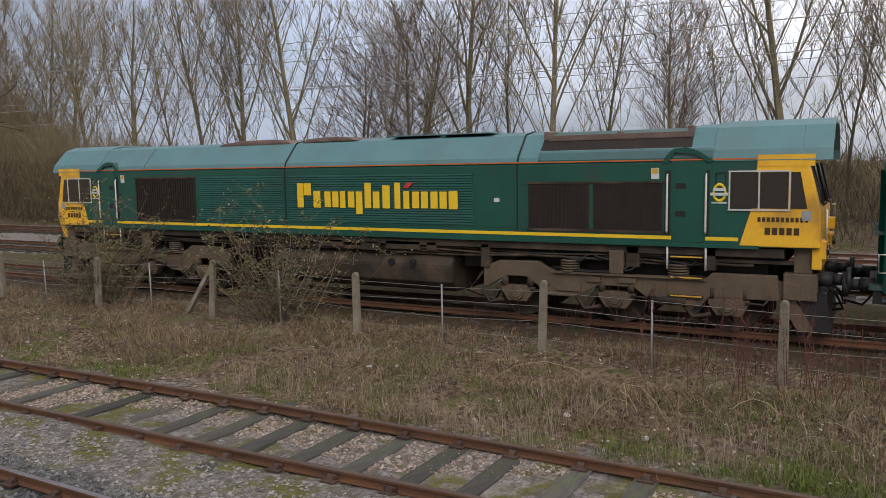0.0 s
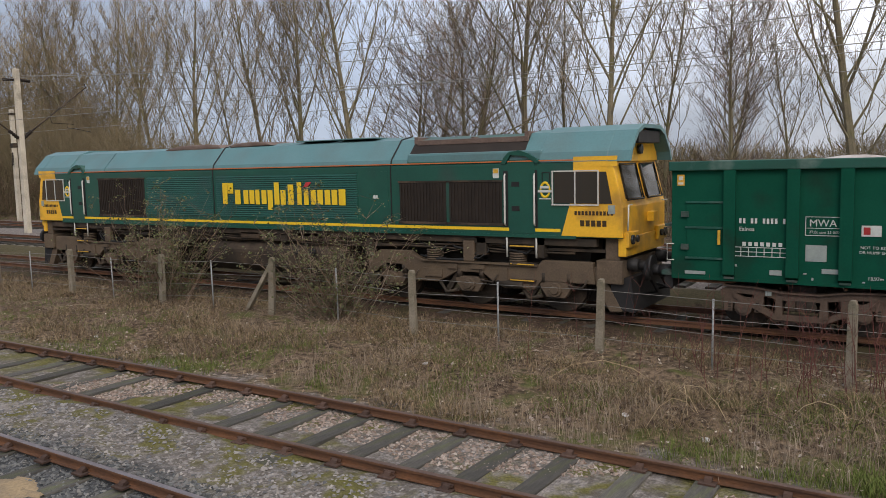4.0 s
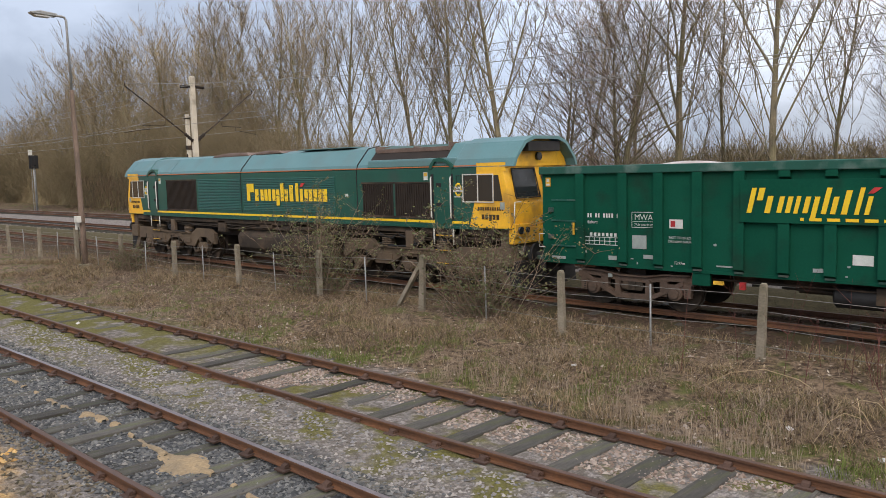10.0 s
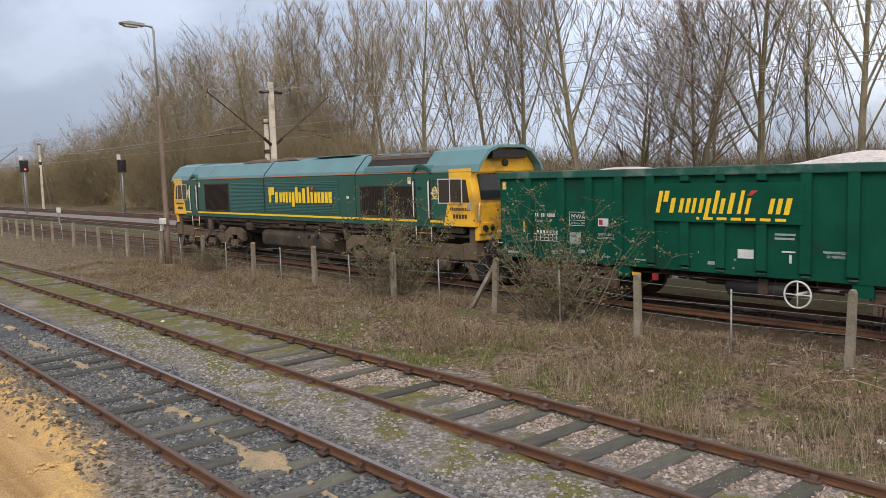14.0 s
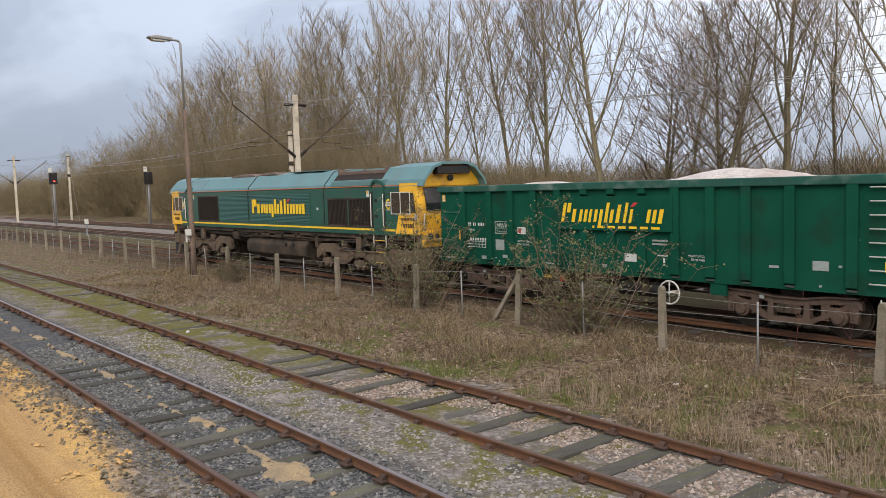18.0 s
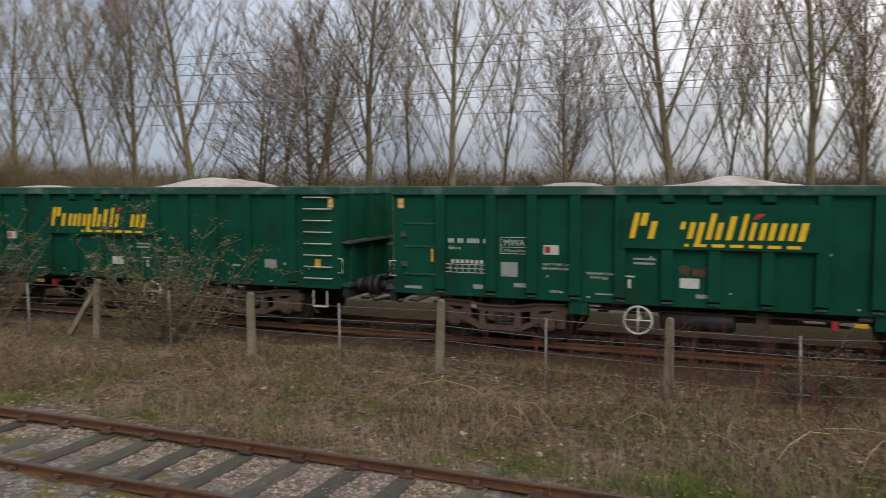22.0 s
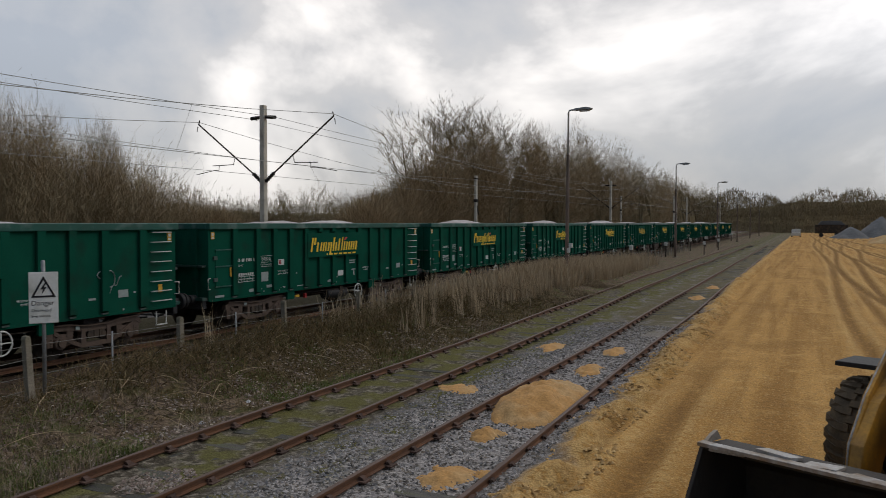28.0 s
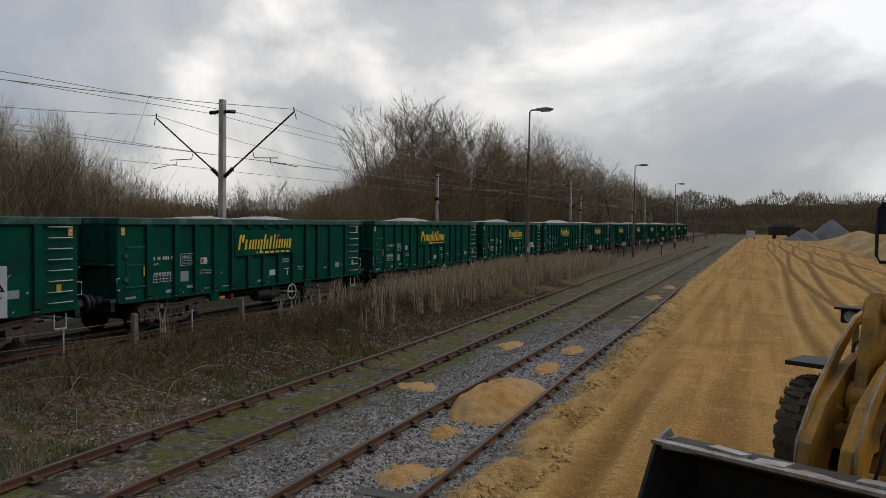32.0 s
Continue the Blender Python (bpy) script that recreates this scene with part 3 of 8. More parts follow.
def track(name, y, z, x0, x1, head, label, slack, bright):
    t = tagged(new(name), label, "railway track", kind="structure")
    xs = [x0 + (x1 - x0) * i / 160 for i in range(161)]
    for side in (-0.7525, 0.7525):
        bm = bmesh.new()
        rows = []
        for x in xs:
            dy, dz = wander(x, y + side) if slack else (0, 0)
            dy += swing(x, y)
            rows.append([bm.verts.new((x, y + side + dy + a, z + dz + b)) for a, b in RAIL])
        for x, r, s in zip(xs, rows, rows[1:]):
            for k in range(len(RAIL)):
                # bright: sky sheen put into the far rail's head colour, left of x = 5
                bm.faces.new((r[k], s[k], s[(k + 1) % len(RAIL)], r[(k + 1) % len(RAIL)])).material_index = (2 if bright and side > 0 and x < 5 and k in (6, 7, 8) else 1 if k in (6, 7, 8) else 0)
        r = part("rail", bm, M_RAIL, t)
        r.data.materials.append(head)
        r.data.materials.append(M_RAILBRIGHT)
    return t


siding_a = track("track_1", 7.80, 0.0, -80, 130, M_RAILHEAD, "rusty little-used siding on mossy timber sleepers", True, False)
siding_b = track("track_2", 4.62, 0.0, -80, 130, M_RAILHEAD, "siding with worn rail heads in grey ballast and spilt sand", True, True)
track("track_3", TRAIN_Y, TRAIN_Z, -300, 400, M_RAILHEAD, "goods line under the train, stained ballast darkened for the shade there", False, False)
for i, y in enumerate(MAIN_Y):
    track("track_%d" % (4 + i), y, MAIN_Z, -500, 600, M_RAILBRIGHT, "electrified main line on pale ballast", False, False)


# ---- the train ----
TRAIN, WHEELSETS = [], []

# the painted name as plain upright bars, one or two for each of its twelve places: (start, end, foot, head) in place widths and heights
ONE, TWO = [(0.05, 0.62, 0, 0.68)], [(0.02, 0.42, 0.02, 0.66), (0.54, 0.94, 0.02, 0.66)]
MARK = [[(0.0, 0.42, 0, 1.0), (0.46, 0.96, 0.5, 1.0)], ONE, TWO, ONE, [(0.02, 0.42, 0.02, 0.66), (0.54, 0.94, -0.24, 0.66)], [(0.02, 0.42, 0.0, 1.0), (0.54, 0.94, 0.0, 0.66)],
        [(0.08, 0.62, 0.0, 0.9)], [(0.05, 0.62, 0, 1.0)], ONE, TWO, TWO, ONE]
MARK_W = [1.0, 0.72, 0.95, 0.5, 1.0, 1.0, 0.72, 0.5, 0.5, 1.0, 0.95, 0.75]


def painted_name(parent, x0, x1, z, height, y, slant, worn=(), chipped=(), stroke=0.8):
    """The operator's name as plain slanted bars in its colours; worn letters have peeled off, chipped ones lost a piece."""
    unit = (x1 - x0) / (sum(MARK_W) + 0.02)
    x = x0
    for i, (bars, wd) in enumerate(zip(MARK, MARK_W)):
        if i not in worn:
            bm = bmesh.new()
            for k, (a, b, lo, hi) in enumerate(bars):
                if i in chipped and k == 0:
                    lo = hi - 0.3
                a, b = (a + b) / 2 - (b - a) / 2 * stroke, (a + b) / 2 + (b - a) / 2 * stroke
                p = [(x + (u * unit * 0.93 * min(1, wd + 0.1)) + v * height * slant, z + v * height) for u, v in ((a, lo), (b, lo), (b, hi), (a, hi))]
                prism(bm, p, y, y - 0.004 - 0.0006 * k)
            part("painted_mark", bm, M_LOGO, parent)
        if i == 8:
            bm = bmesh.new()
            p = [(x + u * unit + v * height * slant, z + v * height) for u, v in ((0.0, 0.78), (0.28, 0.78), (0.62, 1.0), (0.2, 1.0))]
            prism(bm, p, y, y - 0.005)
            part("painted_flash", bm, M_LOGORED, parent, "red flash in the painted name")
        x += unit * wd


def wheelset(bogie, x, r, name="wheelset"):
    bm = bmesh.new()
    for s in (-1, 1):
        tube(bm, [(0, s * 0.68, 0), (0, s * 0.82, 0)], r, 24)
        tube(bm, [(0, s * 0.66, 0), (0, s * 0.69, 0)], r + 0.03, 24)
        tube(bm, [(0, s * 0.8, 0), (0, s * 0.835, 0)], r * 0.35, 12)
        bx(bm, -r * 0.7, r * 0.7, s * 0.82 - 0.012, s * 0.82 + 0.012, -0.03, 0.03)
    tube(bm, [(0, -0.9, 0), (0, 0.9, 0)], 0.08, 8)
    ob = part(name, bm, M_UNDER, bogie, "dull steel wheels on an axle", at=pose(x, 0, r))
    return ob


def wagon_bogie(parent, cx):
    """A cast three-piece bogie: two bowed side frames with springs, bolster, axle boxes, two wheelsets."""
    bogie = None
    def band(pts, thick):
        return [(cx + x, z) for x, z in pts] + [(cx + x, z - thick) for x, z in reversed(pts)]
    for s in (-1, 1):
        bm = bmesh.new()
        # bowed top chord, hanging bottom chord, columns and pedestal legs leave open holes between them
        prism(bm, band([(-1.36, 0.72), (-1.2, 0.81), (-0.75, 0.79), (-0.3, 0.72), (0.3, 0.72), (0.75, 0.79), (1.2, 0.81), (1.36, 0.72)], 0.13), s * 1.0, s * 1.14)
        prism(bm, band([(-1.14, 0.7), (-0.7, 0.47), (-0.42, 0.34), (0.42, 0.34), (0.7, 0.47), (1.14, 0.7)], 0.1), s * 1.0, s * 1.15)
        for k in (-0.36, 0.36):
            prism(bm, [(cx + k - 0.07, 0.3), (cx + k + 0.07, 0.3), (cx + k + 0.05, 0.66), (cx + k - 0.05, 0.66)], s * 1.02, s * 1.16)
        for k in (-0.96, 0.96):
            for d in (-0.26, 0.26):
                prism(bm, [(cx + k + d - 0.07, 0.34), (cx + k + d + 0.07, 0.34), (cx + k + d + 0.09, 0.72), (cx + k + d - 0.09, 0.72)], s * 1.01, s * 1.13)
        prism(bm, band([(-1.3, 0.825), (-0.75, 0.81), (-0.3, 0.74), (0.3, 0.74), (0.75, 0.81), (1.3, 0.825)], 0.03), s * 0.98, s * 1.19)
        ob = part("side_frame", bm, M_BOGIE, parent if bogie is None else bogie, "grimy cast bogie side frame")
        if bogie is None:
            bogie = ob
            ob.name = "bogie"
        for a in (-0.96, 0.96):
            bm = bmesh.new()
            tube(bm, [(cx + a, s * 0.95, 0.42), (cx + a, s * 1.17, 0.42)], 0.15, 14)
            tube(bm, [(cx + a, s * 1.16, 0.42), (cx + a, s * 1.22, 0.42)], 0.1, 12)
            bx(bm, cx + a - 0.3, cx + a + 0.3, s * 1.06 - 0.06, s * 1.06 + 0.06, 0.5, 0.6)
            part("axle_box", bm, M_BOGIE, bogie)
            for k in (-0.24, 0.24):
                bm = bmesh.new()
                for h in range(4):
                    tube(bm, [(cx + a + k, s * 1.07, 0.36 + 0.045 * h), (cx + a + k, s * 1.07, 0.385 + 0.045 * h)], 0.07, 8)
                part("coil_spring", bm, M_UNDER, bogie)
        bm = bmesh.new()
        for k in (-0.16, 0, 0.16):
            bx(bm, cx + k - 0.07, cx + k + 0.07, s * 1.125, s * 1.165, 0.42, 0.6)
        tube(bm, [(cx - 0.2, s * 1.12, 0.5), (cx - 0.2, s * 1.18, 0.5)], 0.06, 10)
        tube(bm, [(cx + 0.2, s * 1.12, 0.5), (cx + 0.2, s * 1.18, 0.5)], 0.06, 10)
        part("spring_nest", bm, M_UNDER, bogie)
        part("maker_plate", boxes((cx + 0.02 - 0.6, cx + 0.12 - 0.6, s * 1.165, s * 1.175, 0.66, 0.74)), M_DECALG, bogie)
    part("bolster", boxes((cx - 0.22, cx + 0.22, -1.0, 1.0, 0.45, 0.85), (cx - 0.5, cx + 0.5, -0.55, 0.55, 0.3, 0.6)), M_GRILLE, bogie)
    for a in (-0.45, 0.45):
        part("brake_beam", boxes((cx + a - 0.05, cx + a + 0.05, -0.85, 0.85, 0.32, 0.44)), M_GRILLE, bogie)
    for a in (-0.96, 0.96):
        wheelset(bogie, cx + a, 0.42)
    return bogie


RIBS = [1.04, 2.09, 2.91, 3.74, 4.57, 5.4, 6.2, 7.06, 7.91, 8.75, 9.54, 10.43, 11.58]
WL = 12.73


def load_mesh(crests, seed):
    """The stone in a wagon, level with the rim and heaped where it was tipped: crests are (x, width, height)."""
    nx, ny = 64, 12
    vs = []
    for j in range(ny + 1):
        for i in range(nx + 1):
            x, v = 0.06 + (WL - 0.12) * i / nx, j / ny
            crest = sum(h * math.exp(-((x - c) / w_) ** 2) for c, w_, h in crests)
            crest += 0.05 * noise.noise((x * 1.5, v * 3, seed)) + 0.03 * noise.noise((x * 5, v * 9, seed + 1))
            vs.append((x, -1.23 + 2.46 * v, 2.93 + crest * (1 - abs(2 * v - 1) ** 2.2) + 0.03 * noise.noise((x * 3, v * 4, 5))))
    fs = [(j * (nx + 1) + i, j * (nx + 1) + i + 1, (j + 1) * (nx + 1) + i + 1, (j + 1) * (nx + 1) + i) for j in range(ny) for i in range(nx)]
    return raw("stone_load", vs, fs, M_LOAD, True)


LOADS = [load_mesh(c, k * 7) for k, c in enumerate((((3.0, 1.0, 0.18), (8.7, 1.5, 0.36)), ((3.3, 1.0, 0.18), (6.4, 1.3, 0.28), (9.4, 1.2, 0.14)),
                                                    ((3.4, 1.1, 0.17), (5.0, 1.0, 0.18), (6.6, 1.2, 0.2), (8.6, 1.1, 0.16)), ((4.6, 1.6, 0.2), (8.0, 1.6, 0.22)), ((6.2, 2.2, 0.26),)))]


def box_wagon(turned=False):
    """An open ribbed bogie box wagon, from its left end (x = 0) to WL, z from the rail."""
    wg = tagged(new("box_wagon"), "dark green ribbed steel box wagon loaded with pale stone", "freight wagon", "wagons of the train")
    for s in (-1, 1):
        part("side_wall", boxes((0, WL, min(s * 1.28, s * 1.24), max(s * 1.28, s * 1.24), 0.93, 2.95)), M_WAGON, wg)
        part("end_wall", boxes((0.0 if s < 0 else WL - 0.05, 0.05 if s < 0 else WL, -1.24, 1.24, 0.95, 2.95)), M_WAGON, wg)
    part("floor", boxes((0.05, WL - 0.05, -1.24, 1.24, 0.95, 1.02)), M_WAGIN, wg)
    part("top_rim", boxes((-0.04, WL + 0.04, -1.37, -1.22, 2.89, 3.06), (-0.04, WL + 0.04, 1.22, 1.37, 2.89, 3.06),
                          (-0.04, 0.1, -1.22, 1.22, 2.895, 3.055), (WL - 0.1, WL + 0.04, -1.22, 1.22, 2.895, 3.055)), M_WAGRIM, wg,
         "scuffed folded top rim", 0.02)
    rib = None
    for s in (-1, 1):
        for i, x in enumerate(RIBS):
            spans = ((0.98, 2.89),) if not (s < 0 and i in (5, 6, 7)) else ((0.98, 1.94), (2.73, 2.89))
            for lo, hi in spans:
                bm = bmesh.new()
                prism(bm, [(s * 1.28, lo), (s * 1.365, lo + 0.05), (s * 1.365, hi), (s * 1.28, hi)], x - 0.1, x + 0.1, "x")
                part("rib", bm, M_WAGON, wg)
            if s < 0:
                part("rib_foot", boxes((x - 0.085, x + 0.085, -1.335, -1.28, 0.95, 0.985)), M_WAGIN, wg)
    part("sole_bar", boxes((0.02, WL - 0.02, -1.3, -1.24, 0.905, 0.96), (0.02, WL - 0.02, 1.24, 1.3, 0.905, 0.96), (3.62, 3.98, -1.28, -1.2, 0.66, 0.905), (8.72, 9.08, -1.28, -1.2, 0.66, 0.905)), M_WAGON, wg)
    for e, d in ((0, -1), (WL, 1)):
        for y in (-0.85, 0, 0.85):
            part("end_post", boxes((e + (d * 0.09 if d < 0 else 0), e + (0 if d < 0 else d * 0.09), y - 0.08, y + 0.08, 1.0, 2.9)), M_WAGON, wg)
        part("end_ledge", boxes((min(e, e + d * 0.16), max(e, e + d * 0.16), -1.2, 1.2, 1.86, 1.91), (min(e, e + d * 0.2), max(e, e + d * 0.2), -1.24, 1.24, 0.95, 1.03)), M_WAGIN, wg)
        part("head_stock", boxes((min(e, e + d * 0.14), max(e, e + d * 0.14), -1.2, 1.2, 0.72, 0.95)), M_BLACK, wg)
        for y in (-0.87, 0.87):
            bm = bmesh.new()
            tube(bm, [(e + d * 0.1, y, 0.98), (e + d * 0.34, y, 0.98)], 0.13, 14)
            tube(bm, [(e + d * 0.3, y, 0.98), (e + d * 0.52, y, 0.98)], 0.1, 14)
            tube(bm, [(e + d * 0.5, y, 0.98), (e + d * 0.6, y, 0.98)], [0.2, 0.22], 18)
            part("buffer", bm, M_BLACK, wg, "black steel buffer")
        bm = bmesh.new()
        tube(bm, [(e + d * 0.1, 0, 0.95), (e + d * 0.5, 0, 0.9), (e + d * 0.62, 0, 0.8)], 0.04, 6)
        tube(bm, [(e + d * 0.1, -0.3, 0.8), (e + d * 0.3, -0.3, 0.55), (e + d * 0.62, -0.25, 0.62)], 0.025, 6)
        part("coupling_hose", bm, M_BLACK, wg)
        bm = bmesh.new()
        tube(bm, [(e - d * 0.05, -1.3, 1.55), (e + d * 0.07, -1.33, 1.55), (e + d * 0.07, -1.33, 1.25), (e - d * 0.05, -1.3, 1.25)], 0.014, 6)
        part("grab_handle", bm, M_WHITE, wg)
    part("stone_load", LOADS[1 if turned else 0], M_LOAD, wg, "heaped pale crushed stone")
    # side details
    Y = -1.284
    wx0 = 5.3 if turned else 7.8
    wx = 4.91 if turned else 7.78
    part("door_panel", boxes((0.28, 0.92, Y - 0.012, Y + 0.01, 1.3, 2.32)), M_WAGON, wg, bevel=0.004)
    for z in (1.3, 1.86, 2.32):
        part("door_bar", boxes((0.26, 0.94, Y - 0.03, Y - 0.008, z - 0.018, z + 0.018)), M_WAGRIM, wg)
    for z in (1.5, 2.1):
        part("door_hinge", boxes((0.18, 0.32, Y - 0.045, Y - 0.005, z - 0.05, z + 0.05)), M_WAGIN, wg)
    part("door_latch", boxes((0.84, 0.885, Y - 0.05, Y - 0.03, 1.56, 1.82)), M_LABEL, wg, "yellow latch handle")
    for x in (0.1, 12.45):
        part("warning_label", boxes((x, x + 0.13, Y - 0.012, Y - 0.004, 2.62, 2.82)), M_LABEL, wg, "yellow overhead line warning label")
        part("warning_symbol", boxes((x + 0.03, x + 0.1, Y - 0.016, Y - 0.012, 2.72, 2.79), (x + 0.02, x + 0.11, Y - 0.016, Y - 0.012, 2.64, 2.68)), M_DECAL, wg)
    part("warning_label", boxes((12.12, 12.25, Y - 0.012, Y - 0.004, 1.33, 1.53)), M_LABEL, wg)
    for k in range(8):
        z = 1.12 + k * 0.245
        bm = bmesh.new()
        tube(bm, [(11.88, Y + 0.01, z), (11.88, Y - 0.07, z), (12.52, Y - 0.07, z), (12.52, Y + 0.01, z)], 0.014, 6)
        part("ladder_rung", bm, M_WHITE, wg, "white ladder rung")
    bm = boxes((12.05, 12.4, -1.3, -1.26, 0.5, 0.53), (12.05, 12.07, -1.29, -1.27, 0.5, 0.85), (12.38, 12.4, -1.29, -1.27, 0.5, 0.85))
    part("foot_step", bm, M_WHITE, wg)
    # stencilled data: number as bars, readable words as letters
    part("number_bars", boxes(*[(1.2 + 0.066 * k, 1.238 + 0.066 * k, Y - 0.008, Y - 0.004, 1.95, 2.04) for k in range(13) if k not in (2, 5, 10)]), M_DECAL, wg)
    letters("stencil_text", "Ealnos", 0.1, M_DECAL, wg, 1.2, Y - 0.006, 1.82)
    letters("stencil_text", "MWA", 0.17, M_DECAL, wg, 2.34, Y - 0.006, 1.92)
    letters("stencil_text", "77.0t tare 23 000kg", 0.066, M_DECAL, wg, 2.34, Y - 0.006, 1.8)
    part("stencil_box", boxes((2.28, 2.9, Y - 0.007, Y - 0.004, 2.075, 2.085), (2.28, 2.9, Y - 0.007, Y - 0.004, 1.76, 1.77), (2.28, 2.9, Y - 0.007, Y - 0.004, 1.885, 1.893),
                              (2.28, 2.29, Y - 0.007, Y - 0.004, 1.77, 2.075), (2.89, 2.9, Y - 0.007, Y - 0.004, 1.77, 2.075)), M_DECAL, wg)
    t = [(1.1, 2.02, Y - 0.007, Y - 0.004, z, z + 0.012) for z in (1.36, 1.44, 1.52)] + [(1.1 + 0.13 * k, 1.112 + 0.13 * k, Y - 0.007, Y - 0.004, 1.37, 1.53) for k in range(8)]
    part("data_table", boxes(*t, *[(1.26 + 0.1 * k, 1.32 + 0.1 * k, Y - 0.007, Y - 0.004, 1.55, 1.62) for k in range(7)]), M_DECAL, wg)
    part("data_panel", boxes((2.29, 2.62, Y - 0.008, Y - 0.004, 1.32, 1.6)), M_DECALG, wg)
    part("hazard_placard", boxes((3.13, 3.42, Y - 0.008, Y - 0.004, 1.77, 1.95)), M_DECAL, wg)
    part("hazard_mark", boxes((3.16, 3.26, Y - 0.011, Y - 0.008, 1.8, 1.92)), M_RED, wg)
    letters("stencil_text", "NOT TO BE LOOSE", 0.07, M_DECAL, wg, 3.12, Y - 0.006, 1.56)
    letters("stencil_text", "OR HUMP SHUNTED", 0.07, M_DECAL, wg, 3.1, Y - 0.006, 1.48)
    letters("stencil_text", "MINIMUM CURVE", 0.07, M_DECAL, wg, 3.95 if turned else 8.2, Y - 0.006, 1.42)
    letters("stencil_text", "70 METRES", 0.07, M_DECAL, wg, 4.02 if turned else 8.27, Y - 0.006, 1.34)
    letters("stencil_text", "13,97m", 0.08, M_DECAL, wg, 3.24, Y - 0.022, 1.05)
    for x0, x1, z0, z1 in ((0.25, 0.62, 1.0, 1.06), (1.72, 1.92, 1.05, 1.14), (2.55, 2.82, 1.12, 1.2), (4.12, 4.45, 1.05, 1.08), (5.9, 6.1, 1.07, 1.14), (wx0 - 0.5, wx0 - 0.1, 1.72, 1.76),
                           (wx0 - 0.5, wx0 - 0.12, 1.64, 1.68), (10.0, 10.2, 1.3, 1.35), (10.85, 11.15, 1.3, 1.48)):
        part("stencil_bar", boxes((x0, x1, Y - 0.008, Y - 0.004, z0, z1)), M_DECALG, wg)
    part("white_notice", boxes((5.62 if turned else 6.55, 5.95 if turned else 6.88, Y - 0.008, Y - 0.004, 1.24, 1.42)), M_DECAL, wg)
    part("brake_sign", boxes((wx - 0.2, wx - 0.15, Y - 0.008, Y - 0.004, 1.2, 1.36), (wx - 0.34, wx - 0.08, Y - 0.008, Y - 0.004, 1.4, 1.43)), M_DECAL, wg)
    rc = random.Random(3 if turned else 4)
    for _ in range(16):
        x, z = rc.uniform(0.3, WL - 0.3), 0.98 + 1.2 * rc.random() ** 2
        part("paint_chip", boxes((x, x + rc.uniform(0.02, 0.07), Y - 0.007, Y - 0.003, z, z + rc.uniform(0.02, 0.05))), M_DECALG, wg)
    # gear under the sole
    hw = bmesh.new()
    ring(hw, (wx, -1.36, 0.63), 0.25, 0.02, 28)
    for a in (0, 90):
        c, d = 0.25 * math.cos(radians(a)), 0.25 * math.sin(radians(a))
        tube(hw, [(wx - c, -1.36, 0.63 - d), (wx + c, -1.36, 0.63 + d)], 0.014, 6)
    tube(hw, [(wx, -1.38, 0.63), (wx, -0.6, 0.63)], 0.03, 8)
    part("brake_handwheel", hw, M_WHITE, wg, "white brake handwheel")
    bm = bmesh.new()
    ta = wx + (0.35 if turned else -1.6)
    tube(bm, [(ta, -0.95, 0.62), (ta + 0.05, -0.95, 0.62), (ta + 1.25, -0.95, 0.62), (ta + 1.3, -0.95, 0.62)], [0.15, 0.2, 0.2, 0.15], 16)
    part("air_reservoir", bm, M_BLACK, wg, "black air reservoir")
    bm = boxes((5.4, 7.6, -0.5, 0.5, 0.55, 0.9), (4.0, 8.6, -0.15, 0.15, 0.6, 0.85), (6.9, 7.1, -1.15, -1.0, 0.55, 0.85))
    tube(bm, [(3.6, -1.1, 0.78), (9.2, -1.1, 0.76)], 0.02, 6)
    tube(bm, [(5.3, -1.0, 0.7), (8.4, -0.8, 0.62)], 0.025, 6)
    part("brake_rigging", bm, M_UNDER, wg)
    part("brake_valve", boxes((8.08, 8.18, -1.28, -1.2, 0.64, 0.78) if turned else (4.57, 4.67, -1.28, -1.2, 0.64, 0.78)), M_RED, wg, "red brake isolating cock")
    part("brake_lever", boxes((8.42, 8.62, -1.28, -1.23, 0.7, 0.77) if turned else (4.05, 4.25, -1.28, -1.23, 0.7, 0.77)), M_LABEL, wg)
    for cx in (2.22, 10.32):
        wagon_bogie(wg, cx)
    # name board
    part("name_board", boxes((4.6, 7.88, -1.384, -1.366, 1.94, 2.73)), M_WAGON, wg, "flat green name board", 0.003)
    for k in range(7):
        part("motto_bar", boxes((5.55 + 0.3 * k + (0.15 if k == 0 else 0), 5.76 + 0.3 * k, -1.39, -1.384, 1.99, 2.045)), M_LOGO, wg)
    return wg


